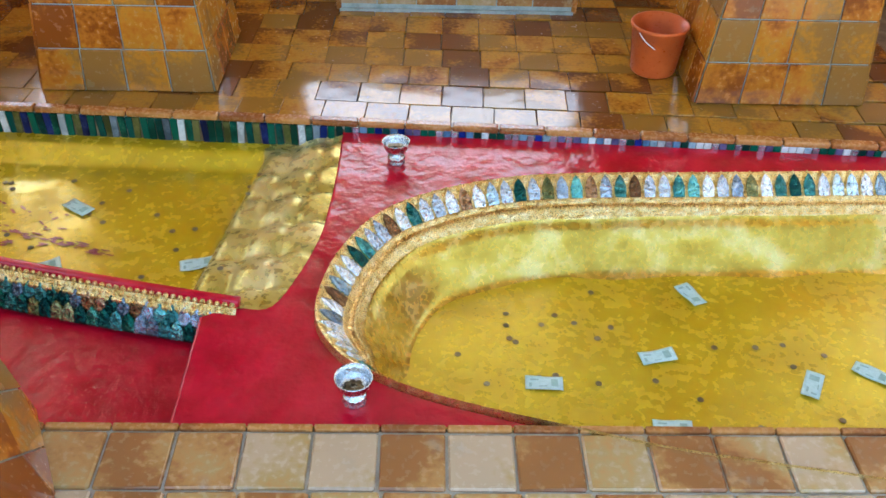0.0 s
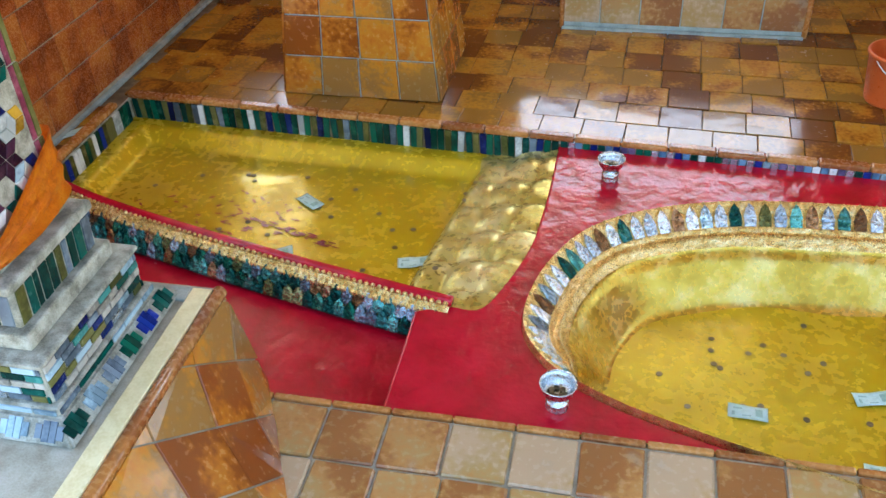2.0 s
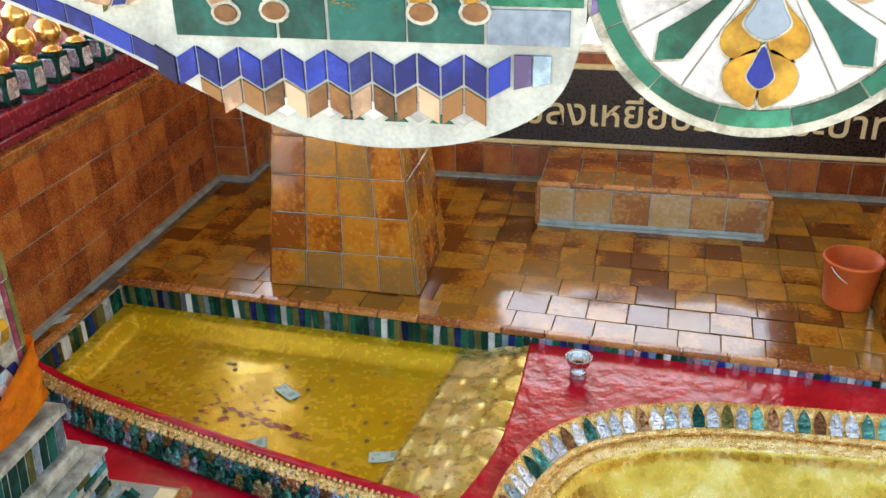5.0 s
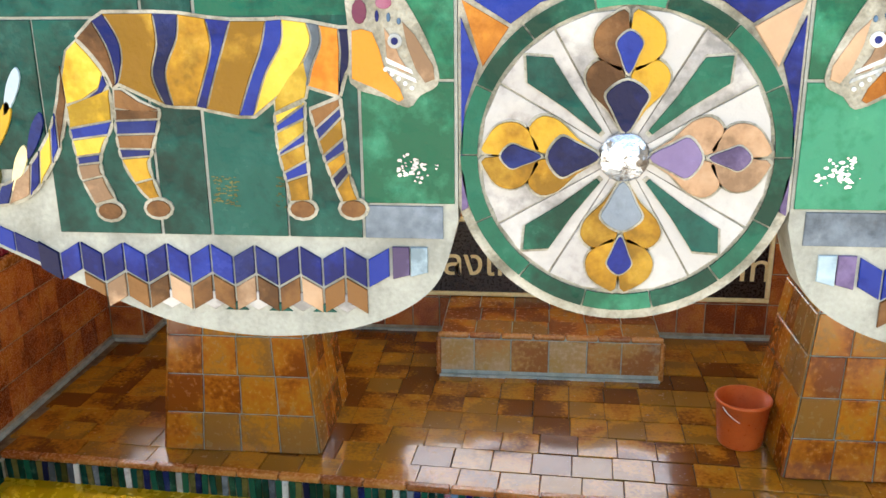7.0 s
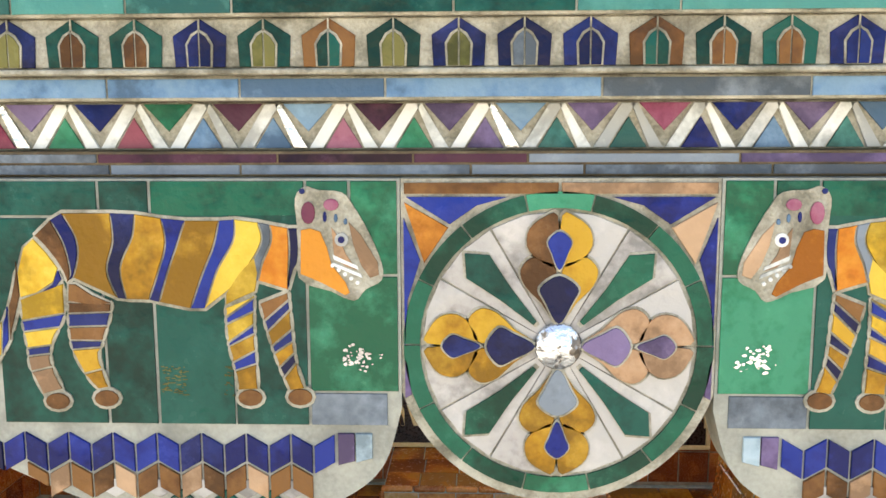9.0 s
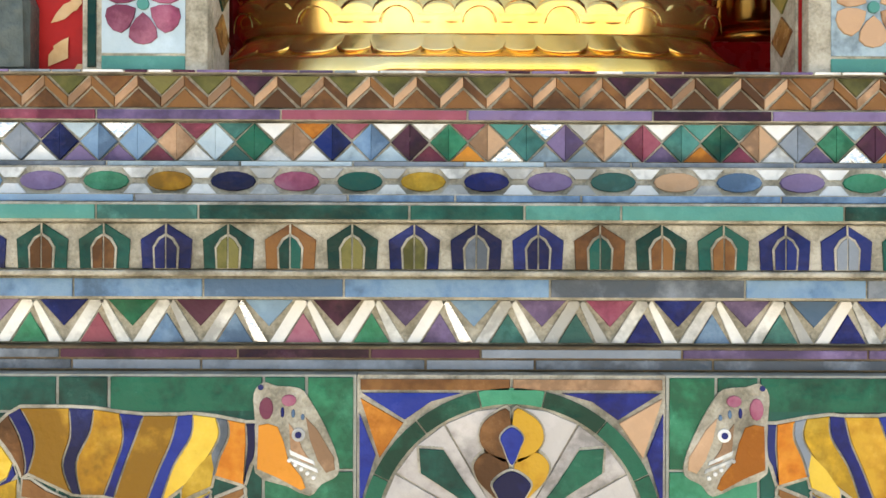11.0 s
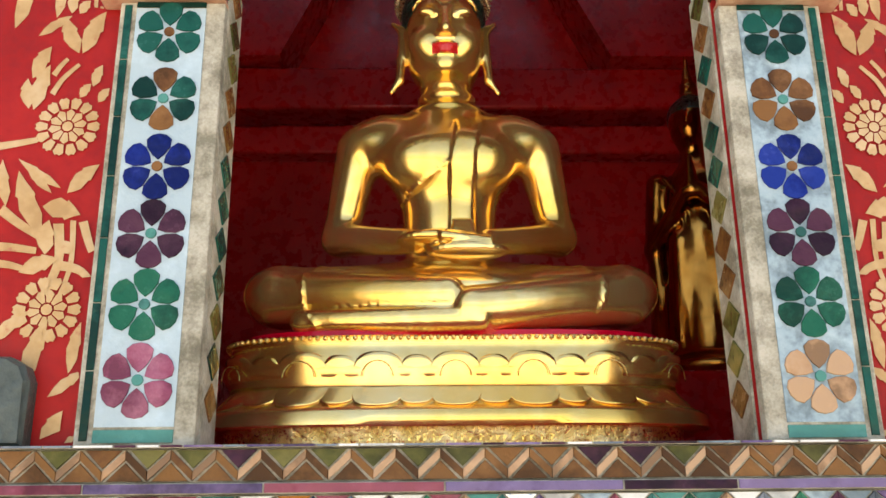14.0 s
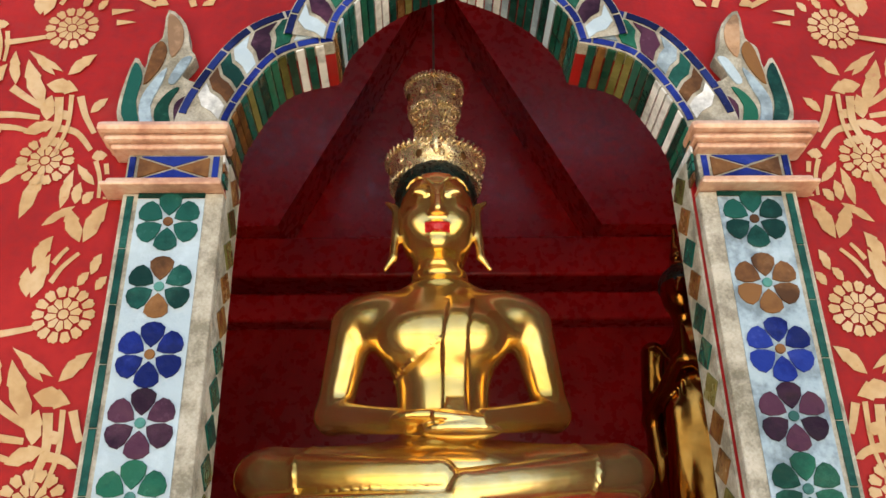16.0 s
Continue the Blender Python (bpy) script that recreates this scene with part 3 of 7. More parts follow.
for k in range(90):
    if k < 55:
        x, y, ln, an = rf.gauss(-1.45, 0.16), rf.gauss(2.02, 0.09), rf.uniform(0.008, 0.03), rf.uniform(-0.8, 0.8)
    else:
        x = rf.uniform(-1.45, -0.95)
        y, ln, an = 2.03 - (x + 1.45) * 0.32 + rf.gauss(0, 0.012), rf.uniform(0.01, 0.04), -0.3
    vs = []
    for q in range(7):
        a = 2 * math.pi * q / 7
        u, v = ln * math.cos(a) * rf.uniform(0.6, 1.1), 0.006 * math.sin(a) * rf.uniform(0.5, 1.3)
        px, py = x + u * math.cos(an) - v * math.sin(an), y + u * math.sin(an) + v * math.cos(an)
        vs.append(bm.verts.new((px, py, foot_z(px, py) + 0.0025 + 0.00002 * k)))
    bm.faces.new(vs)
for f in bm.faces:
    f.normal_update()
    if f.normal.z < 0:
        f.normal_flip()
o = part("scuffed_paint", bm, M["maroon"], basin, "dark red paint scuffs")
o["kind"] = "stuff"

# kerb pieces and striped glaze strip on the far and left sides of the basins
kerb = empty("kerb", "rounded orange glazed kerb along the basin", "kerb", kind="structure")
bmk = box(-0.104, 0.104, -0.016, 0.034, -0.015, 0.015, 0.010, 3)
kme = bpy.data.meshes.new("kerb_piece")
bmk.to_mesh(kme)
bmk.free()
kme.materials.append(M["edge"])
ang = math.atan(-0.06)
x = -2.24
while x < 4.0:
    share("kerb_piece", kme, Matrix.Translation((x, kerb_y(x) + 0.008, 0.020)) @ Matrix.Rotation(ang, 4, "Z") @ Matrix.Rotation(random.uniform(-0.012, 0.012), 4, "X"), kerb)
    x += 0.212
y = 1.9
while y < 2.72:
    share("kerb_piece", kme, Matrix.Translation((-2.36, y, 0.018)) @ Matrix.Rotation(radians(90), 4, "Z"), kerb)
    y += 0.212
strip = empty("glazed_strip", "strip of upright green, blue, olive and white glazed tiles", "tile strip", kind="structure")
bm = poly_sheet([(-2.345, 1.9), (-2.345, kerb_y(-2.345) + 0.012), (4.1, kerb_y(4.1) + 0.012), (4.1, kerb_y(4.1) + 0.004), (-2.337, kerb_y(-2.337) + 0.004), (-2.337, 1.9)], 0.006, 0.2)
part("strip_backing", bm, M["pale_grout"], strip)
smesh = {}


def strip_piece(colour, w, h):
    key = (colour, w, h)
    if key not in smesh:
        b = box(-w / 2, w / 2, -0.006, 0.006, -h, 0, 0.002, 1)
        me = bpy.data.meshes.new("strip_tile")
        b.to_mesh(me)
        b.free()
        me.materials.append(M["g_" + colour])
        smesh[key] = me
    return smesh[key]


rs = random.Random(4)
x, k = -2.31, 0
while x < -0.08:
    c = ("deep", "olive", "green", "white", "deep", "olive", "navy", "green")[k % 8] if rs.random() < 0.8 else rs.choice(("green", "olive", "slate", "navy"))
    share("strip_tile", strip_piece(c, 0.031, 0.125), Matrix.Translation((x, kerb_y(x) - 0.001, 0.004)) @ Matrix.Rotation(ang, 4, "Z") @ Matrix.Rotation(rs.uniform(-0.06, 0.06), 4, "Y"), strip)
    x += 0.0345
    k += 1
y = 1.97
while y < 2.72:
    c = rs.choice(("deep", "olive", "white", "green", "blue", "olive"))
    share("strip_tile", strip_piece(c, 0.031, 0.125), Matrix.Translation((-2.331, y, 0.004)) @ Matrix.Rotation(radians(90), 4, "Z"), strip)
    y += 0.0345
x = -0.06
while x < 3.2:
    c = rs.choice(("sky", "white", "blue", "silver", "deep", "ice", "green", "violet", "silver"))
    share("strip_tile", strip_piece(c, 0.031, 0.034), Matrix.Translation((x, kerb_y(x) - 0.001, 0.008)) @ Matrix.Rotation(ang, 4, "Z"), strip)
    x += 0.0345


# ---- tapered tiled pillars, bench, pedestal ----
def frustum(x0, x1, y0, y1, z0, z1, tx0, tx1, ty0, ty1, bev=0.012):
    bm = bmesh.new()
    a = [bm.verts.new(p) for p in ((x0, y0, z0), (x1, y0, z0), (x1, y1, z0), (x0, y1, z0))]
    b = [bm.verts.new(p) for p in ((tx0, ty0, z1), (tx1, ty0, z1), (tx1, ty1, z1), (tx0, ty1, z1))]
    for i in range(4):
        j = (i + 1) % 4
        bm.faces.new((a[i], a[j], b[j], b[i]))
    bm.faces.new(a[::-1])
    bm.faces.new(b)
    bmesh.ops.bevel(bm, geom=list(bm.edges), offset=bev, segments=2, affect="EDGES")
    bmesh.ops.recalc_face_normals(bm, faces=bm.faces)
    return bm


def tile_quad(parent, name, q, nu, nv, material, gap=0.006, thick=0.012, seed=0, bond=0.0, vcuts=None):
    """Tiles a four-cornered face (corners ll, lr, ur, ul, seen from outside) with single bevelled pieces."""
    rn = random.Random(seed)
    ll, lr, ur, ul = (Vector(p) for p in q)
    nrm = (lr - ll).cross(ul - ll).normalized()

    def at(s, t):
        return ll.lerp(lr, s).lerp(ul.lerp(ur, s), t)
    W, Hh = ((lr - ll).length + (ur - ul).length) / 2, (ul - ll).length
    obs = []
    for j in range(nv):
        t0, t1 = j / nv, (j + 1) / nv
        cuts = [0.0] + [min(1, (i + (bond if j % 2 else 0) + rn.uniform(-0.06, 0.06)) / nu) for i in range(1, nu + (1 if bond and j % 2 == 0 else 0)) if (i + (bond if j % 2 else 0)) / nu < 0.985] + [1.0]
        for s0, s1 in zip(cuts, cuts[1:]):
            if s1 - s0 < 0.02:
                continue
            gs, gt = gap / W / 2, gap / Hh / 2
            cs = [(s0 + gs, t0 + gt), (s1 - gs, t0 + gt), (s1 - gs, t1 - gt), (s0 + gs, t1 - gt)]
            c = at((s0 + s1) / 2, (t0 + t1) / 2)
            bm = bmesh.new()
            lift = rn.uniform(-0.002, 0.002)
            base = [bm.verts.new(at(*s) - c) for s in cs]
            mid = [bm.verts.new(at(*s) - c + nrm * (thick * 0.75 + lift)) for s in cs]
            top = [bm.verts.new((at(*s) - c) * (1 - 0.006 / max(0.02, (at(*s) - c).length)) + nrm * (thick + lift + rn.uniform(-0.001, 0.001))) for s in cs]
            for a, b in ((base, mid), (mid, top)):
                for i in range(4):
                    k2 = (i + 1) % 4
                    bm.faces.new((a[i], a[k2], b[k2], b[i]))
            bm.faces.new(top)
            bmesh.ops.recalc_face_normals(bm, faces=bm.faces)
            o = part(name, bm, material, parent)
            o.location = c
            obs.append(o)
    return obs


def tapered_pillar(label, x0, x1, y0, y1, top, h, seed):
    tx0, tx1, ty0, ty1 = top
    p = empty("tiled_pillar", label, "pillar", "pillars round the chamber")
    i = 0.012
    part("core", frustum(x0 + i, x1 - i, y0 + i, y1 - i, -0.012, h, tx0 + i, tx1 - i, ty0 + i, ty1 - i), M["blue_grout"], p)
    b = [(x0 + i, y0 + i, 0), (x1 - i, y0 + i, 0), (x1 - i, y1 - i, 0), (x0 + i, y1 - i, 0)]
    t = [(tx0 + i, ty0 + i, h), (tx1 - i, ty0 + i, h), (tx1 - i, ty1 - i, h), (tx0 + i, ty1 - i, h)]
    for k in range(4):
        j = (k + 1) % 4
        tile_quad(p, "tile", [b[k], b[j], t[j], t[k]], 4, max(3, round(h / 0.205)), M["pillar_tile"], 0.007, 0.012, seed + k)
    return p


tapered_pillar("tapered square pillar clad in mottled orange tiles", -1.55, -0.705, 2.91, 3.62, (-1.43, -0.86, 3.05, 3.5), 1.45, 10)
tapered_pillar("tapered square pillar with a worn tiled face beside the bucket", 1.575, 2.42, 2.88, 3.60, (1.76, 2.30, 3.03, 3.46), 1.45, 20)
for xx, nm in ((-1.145, "column_shaft"), (2.03, "column_shaft")):
    s = part(nm, box(xx - 0.2, xx + 0.2, 3.07, 3.45, 1.45, 2.42, 0.02), M["maroon"])
    tagged(s, "dark maroon square column shaft on a tiled pillar", "column", "column shafts")

# bench against the back wall
bench = empty("tiled_bench", "low bench clad in pale worn tiles against the back wall", "bench")
part("core", box(-0.20, 1.13, 3.93, 4.63, -0.01, 0.262, 0.006), M["blue_grout"], bench)
tile_quad(bench, "tile", [(-0.195, 3.93, 0.035), (1.125, 3.93, 0.035), (1.125, 3.93, 0.245), (-0.195, 3.93, 0.245)], 6, 1, M["near_tile"], 0.007, 0.008, 31)
tile_quad(bench, "tile", [(-0.195, 3.955, 0.262), (1.125, 3.955, 0.262), (1.125, 4.62, 0.262), (-0.195, 4.62, 0.262)], 6, 3, M["pillar_tile"], 0.007, 0.008, 32)
for k in range(7):
    x0 = -0.21 + k * 0.193
    part("edge_piece", box(x0, x0 + 0.19, 3.915, 3.957, 0.248, 0.282, 0.014, 3), M["edge"], bench, smooth=True)
for xx in (-0.205, 1.135):
    part("corner_trim", box(xx - 0.015, xx + 0.015, 3.912, 3.945, 0.0, 0.25, 0.012, 2), M["edge"], bench, smooth=True)

# sign on the back wall
sign = empty("sign_board", "black board with cream lettering and a gilded frame", "sign")
part("board", box(-0.66, 1.87, 4.60, 4.625, 0.30, 0.80, 0.004), M["sign"], sign)
for a in ((-0.69, 1.90, 4.585, 4.63, 0.275, 0.305), (-0.69, 1.90, 4.585, 4.63, 0.795, 0.825), (-0.69, -0.66, 4.585, 4.63, 0.305, 0.795), (1.87, 1.90, 4.585, 4.63, 0.305, 0.795)):
    part("frame", box(*a, 0.008), M["cream"], sign)

# lettering on the board: raised cream strokes in the built-in font
def lettering(text, size, parent, name, m, at, material):
    cu = bpy.data.curves.new("lettering", "FONT")
    cu.body, cu.size, cu.extrude, cu.align_x, cu.align_y = text, size, 0.003, "CENTER", "CENTER"
    cu.offset = 0.002
    tmp = bpy.data.objects.new("lettering_tmp", cu)
    scene.collection.objects.link(tmp)
    bpy.context.view_layer.update()
    me = bpy.data.meshes.new_from_object(tmp.evaluated_get(bpy.context.evaluated_depsgraph_get()))
    bpy.data.objects.remove(tmp)
    me.materials.clear()
    me.materials.append(material)
    ob = new(name, me)
    ob.parent = parent
    ob.matrix_local = m
    return ob


lettering("ตามลงเหยียบรอยพระบาท", 0.25, sign, "lettering", Matrix.Translation((0.62, 4.598, 0.50)) @ Matrix.Rotation(radians(90), 4, "X"), None, M["cream"])

# maroon rail and gilded balusters on the left wall
rail = part("rail", box(-2.70, -2.46, 0.9, 4.34, 0.87, 0.925, 0.008), M["edge"])
tagged(rail, "course of brick-red tiles capping the side wall", "wall cap", kind="structure")
cap = empty("maroon_rail", "maroon enamelled moulded rail on the side wall", "rail")
for z0, z1, w in ((0.927, 0.97, 0.10), (0.97, 1.01, 0.075), (1.01, 1.08, 0.095)):
    part("moulding", box(-2.60 - w, -2.60 + w, 0.9, 4.34, z0, z1, 0.008), M["maroon"], cap)


def baluster():
    b = empty("baluster", "gilded turned baluster on a mirror-faced dark block", "baluster", "balusters on the rail")
    part("block", box(-0.055, 0.055, -0.055, 0.055, 0, 0.15, 0.01), M["g_deep"], b, "dark mirror-faced base block")
    pr = [(0.05, 0.15), (0.052, 0.165), (0.03, 0.175), (0.028, 0.19), (0.055, 0.215), (0.068, 0.25), (0.06, 0.285), (0.035, 0.31), (0.03, 0.325), (0.05, 0.34), (0.066, 0.37), (0.06, 0.40), (0.03, 0.43), (0.028, 0.50), (0.06, 0.53), (0.06, 0.56)]
    part("spindle", lathe(pr, 24), M["gold"], b, "gilded turned spindle", smooth=True)
    for s, ax in ((-1, 0), (1, 0), (-1, 1), (1, 1)):
        bm = prism([(-0.035, 0.03), (0.035, 0.03), (0.04, 0.075), (0.03, 0.125), (-0.03, 0.125), (-0.04, 0.075)], (lambda u, v, d: (u, s * (0.055 + d), v)) if ax else (lambda u, v, d: (s * (0.055 + d), u, v)), 0.004, 0.004)
        part("facet", bm, M["mirror"], b)
    return b


b0 = baluster()
b0.matrix_basis = Matrix.Translation((-2.60, 4.2, 1.08))
for k in range(1, 14):
    copy_thing(b0, Matrix.Translation((-2.60, 4.2 - 0.21 * k, 1.08)))

# pedestal with battered tiled side, moulded base and star mosaic column
pedestal = empty("column_pedestal", "pedestal faced with diagonal orange tiles and yellow rim", "pedestal")
T0, T1 = Vector((-0.953, 0.868, 0.42)), Vector((-0.953, -0.6, 0.42))
B0, B1 = Vector((-0.887, 0.905, 0.0)), Vector((-0.30, -0.25, 0.0))
bm = bmesh.new()
vs = [bm.verts.new(p) for p in ((-2.2, 0.90, 0), B0, B1, (-0.30, -0.7, 0), (-2.2, -0.7, 0), (-2.2, 0.86, 0.42), T0, T1, (-2.2, -0.6, 0.42))]
for f in ((5, 6, 1, 0), (7, 3, 2), (7, 8, 4, 3), (8, 5, 0, 4), (5, 8, 7, 6)):
    bm.faces.new([vs[i] for i in f])
bmesh.ops.recalc_face_normals(bm, faces=bm.faces)
side_grid = [[bm.verts.new(B0.lerp(B1, i / 16).lerp(T0.lerp(T1, i / 16), j / 6)) for j in range(7)] for i in range(17)]
for i in range(16):
    for j in range(6):
        bm.faces.new((side_grid[i][j], side_grid[i + 1][j], side_grid[i + 1][j + 1], side_grid[i][j + 1]))
bmesh.ops.recalc_face_normals(bm, faces=bm.faces)
part("core", bm, M["grout"], pedestal)
# diagonal tiles over the battered side
nrm = (B1 - B0).cross(T0 - B0).normalized()
rn = random.Random(8)


def side_pt(s, t):
    return B0.lerp(B1, s).lerp(T0.lerp(T1, s), t)


def clip_unit(poly):
    for ax, lim, sg in ((0, 0.004, 1), (0, 0.996, -1), (1, 0.01, 1), (1, 0.955, -1)):
        out = []
        for a, b in zip(poly, poly[1:] + poly[:1]):
            ia, ib = (a[ax] - lim) * sg >= 0, (b[ax] - lim) * sg >= 0
            if ia:
                out.append(a)
            if ia != ib:
                f = (lim - a[ax]) / (b[ax] - a[ax])
                out.append((a[0] + (b[0] - a[0]) * f, a[1] + (b[1] - a[1]) * f))
        poly = out
        if len(poly) < 3:
            return []
    return poly


L, Hs = 1.36, 0.43
for i in range(-4, 14):
    for j in range(-14, 8):
        c = (i * 0.135 + j * 0.135, (i - j) * 0.135 - 0.3)
        sq = [((c[0] + a) / L, (c[1] + b) / Hs) for a, b in ((-0.131, 0), (0, -0.131), (0.131, 0), (0, 0.131))]
        cl = clip_unit(sq)
        if len(cl) > 2:
            bm = bmesh.new()
            cen = sum((side_pt(*q) for q in cl), Vector()) / len(cl)
            lift = 0.010 + rn.uniform(-0.002, 0.002)
            add_prism(bm, [(q[0], q[1]) for q in cl], lambda u, v, d: side_pt(u, v) + nrm * d * (1 if nrm.x > 0 else -1) - cen, lift)
            bmesh.ops.recalc_face_normals(bm, faces=bm.faces)
            o = part("tile", bm, M["pillar_tile"], pedestal)
            o.location = cen
bm = bmesh.new()
tube(bm, [T0 + Vector((0.0, 0.0, -0.01)), T0.lerp(T1, 0.5) + Vector((0, 0, -0.01)), T1 + Vector((0, 0, -0.01))], 0.022, 10)
part("bullnose", bm, M["edge"], pedestal, "orange rounded edge tile", smooth=True)
part("rim", box(-1.03, -0.968, -0.6, 0.85, 0.42, 0.432, 0.004), M["cream"], pedestal, "yellow painted rim")
part("rim", box(-2.2, -1.031, 0.79, 0.85, 0.42, 0.432, 0.004), M["white_cement"], pedestal)



def shrink2(pts, k):
    n = len(pts)
    mx, my = sum(p[0] for p in pts) / n, sum(p[1] for p in pts) / n
    return [(mx + (x - mx) * k, my + (y - my) * k) for x, y in pts]


column = empty("mosaic_column", "square column covered in star-patterned mosaic glass with a moulded base", "column")


def mosaic_face(parent, name, x_face, y0, y1, z0, z1, axis, cols, n, rows, seed, gap=0.005, slant=0.0, tops=None):
    """Small glass pieces on an upright face: axis 'x' faces +x, 'y' faces -y."""
    rn = random.Random(seed)
    for r in range(rows):
        za, zb = z0 + (z1 - z0) * r / rows, z0 + (z1 - z0) * (r + 1) / rows
        u = y0
        while u < y1 - 0.01:
            w = min((y1 - y0) / n * rn.uniform(0.75, 1.3), y1 - u)
            sl = slant * (zb - za)
            pts = [(u + gap / 2, za + gap / 2), (u + w - gap / 2, za + gap / 2), (u + w - gap / 2 + sl, zb - gap / 2), (u + gap / 2 + sl, zb - gap / 2)]
            f = (lambda a, b, d: (x_face + d, a, b)) if axis == "x" else (lambda a, b, d: (a, x_face - d, b))
            part(name, prism(pts, f, 0.004 + rn.uniform(0, 0.002), 0.002), M["g_" + rn.choice(cols)], parent)
            u += w


cxx, cyy = -1.37, 0.52
def tier(name, half, z0, z1, material, bev=0.008, half2=None):
    if half2:
        bm = frustum(cxx - half, cxx + half, cyy - half, cyy + half, z0, z1, cxx - half2, cxx + half2, cyy - half2, cyy + half2, 0.006)
    else:
        bm = box(cxx - half, cxx + half, cyy - half, cyy + half, z0, z1, bev)
    return part(name, bm, material, column)


tier("plinth", 0.315, 0.425, 0.475, M["pale_grout"], half2=0.262)
tier("base_block", 0.258, 0.475, 0.50, M["pale_grout"])
tier("base_block", 0.240, 0.50, 0.625, M["pale_grout"])
tier("base_block", 0.252, 0.625, 0.640, M["pale_grout"])
tier("base_block", 0.205, 0.640, 0.69, M["pale_grout"])
tier("base_block", 0.180, 0.69, 0.80, M["pale_grout"])
tier("base_block", 0.194, 0.80, 0.828, M["pale_grout"])
tier("shaft", 0.150, 0.828, 2.42, M["pale_grout"])
MIX = ["ice", "slate", "slate", "deep", "teal", "deep", "silver", "olive", "cream", "slate", "navy", "olive"]
for sgn, ax in (("x", cxx + 0.240), ("y", cyy - 0.240)):
    c0 = cyy if sgn == "x" else cxx
    mosaic_face(column, "glass_piece", ax, c0 - 0.236, c0 + 0.236, 0.503, 0.622, sgn, MIX, 8, 5, 51, 0.004)
for sgn, ax in (("x", cxx + 0.258), ("y", cyy - 0.258)):
    c0 = cyy if sgn == "x" else cxx
    mosaic_face(column, "glass_piece", ax, c0 - 0.254, c0 + 0.254, 0.479, 0.497, sgn, ["ice", "slate", "deep"], 6, 1, 53, 0.004)
for sgn, ax in (("x", cxx + 0.180), ("y", cyy - 0.180)):
    c0 = cyy if sgn == "x" else cxx
    mosaic_face(column, "glass_piece", ax, c0 - 0.176, c0 + 0.176, 0.694, 0.796, sgn, ["deep", "olive", "slate", "deep", "olive"], 11, 1, 52, 0.008, 0.10)
# rows of scalloped glass fans on the sloping plinth
for sgn in ("x", "y"):
    for k in range(6):
        u0 = -0.29 + k * 0.098
        for q in range(4):
            ua, ub = u0 + q * 0.020, u0 + q * 0.020 + 0.018
            top = 0.95 - 0.14 * abs(q - 1.5)
            cols = ("deep", "slate", "blue", "ice", "green")[(k * 3 + (sgn == "y")) % 5]
            pts = [(ua, 0.10 + 0.1 * abs(q - 1.5)), (ub, 0.10 + 0.1 * abs(q - 1.5)), (ub, top), (ua, top)]

            def fan(u, v, d):
                h = 0.315 - 0.053 * v
                if sgn == "x":
                    return (cxx + h + d * 0.6, cyy + u, 0.425 + 0.05 * v + d * 0.8)
                return (cxx + u, cyy - h - d * 0.6, 0.425 + 0.05 * v + d * 0.8)
            part("glass_piece", prism(pts, fan, 0.006, 0.0), M["g_" + cols], column)
# six-pointed star mosaic on the shaft: rhombs between bordering strips
for sgn in ("x", "y"):
    face = cxx + 0.150 if sgn == "x" else cyy - 0.150
    c0 = cyy if sgn == "x" else cxx
    f = (lambda a, b, d: (face + d, c0 + a, b)) if sgn == "x" else (lambda a, b, d: (c0 + a, face - d, b))
    for off, col in ((-0.139, "deep"), (-0.119, "plum"), (0.119, "rose"), (0.139, "olive")):
        for k in range(8):
            part("glass_piece", prism([(off - 0.008, 0.85 + k * 0.2), (off + 0.008, 0.85 + k * 0.2), (off + 0.008, 1.045 + k * 0.2), (off - 0.008, 1.045 + k * 0.2)], f, 0.004, 0.002), M["g_" + col], column)
    E = 0.0378
    lim = 0.106
    for iz in range(13):
        for iu in (-1, 0, 1):
            cu, cz = iu * 3 * E, 0.93 + iz * 2 * E * 3 ** 0.5 + (E * 3 ** 0.5 if iu else 0)
            col = ("deep", "plum", "navy", "amber", "deep", "plum", "blue")[(iz + 2 * iu) % 7]
            for a in range(6):
                t = radians(60 * a + 30)
                ray = lambda r, q: (cu + r * math.cos(t + radians(q)), cz + r * math.sin(t + radians(q)))
                for kind, pts in ((col, [(cu, cz), ray(E, -30), ray(E * 3 ** 0.5, 0), ray(E, 30)]), ("white", [ray(E, 30), ray(E * 3 ** 0.5, 0), ray(2 * E, 30), ray(E * 3 ** 0.5, 60)])):
                    if kind == "white" and (a % 2 or (iu and abs(pts[2][0]) < 0.02)):
                        continue
                    pts = shrink2(pts, 0.92)
                    cl = [(max(-lim, min(lim, u)), v) for u, v in pts]
                    if max(p[0] for p in cl) - min(p[0] for p in cl) < 0.008:
                        continue
                    if sum(abs(p[0]) >= lim for p in cl) > 2:
                        continue
                    part("glass_piece", prism(cl, f, 0.0040 + (0.0002 if kind == "white" else 0.0), 0.0015), M["g_" + (rn.choice(("cream", "ice", "white")) if kind == "white" else col)], column)

# orange cloth tied round the column: a band, a knot and two hanging ends
cloth = empty("orange_sash", "orange satin cloth knotted round the mosaic column", "cloth")
bm = bmesh.new()
rings = []
path = [(cxx - 0.15, cyy + 0.15), (cxx + 0.158, cyy + 0.168), (cxx + 0.166, cyy + 0.13), (cxx + 0.166, cyy), (cxx + 0.166, cyy - 0.12), (cxx + 0.155, cyy - 0.168), (cxx, cyy - 0.168), (cxx - 0.15, cyy - 0.168)]
zz = [0.98, 0.97, 0.96, 0.92, 0.89, 0.88, 0.87, 0.87]
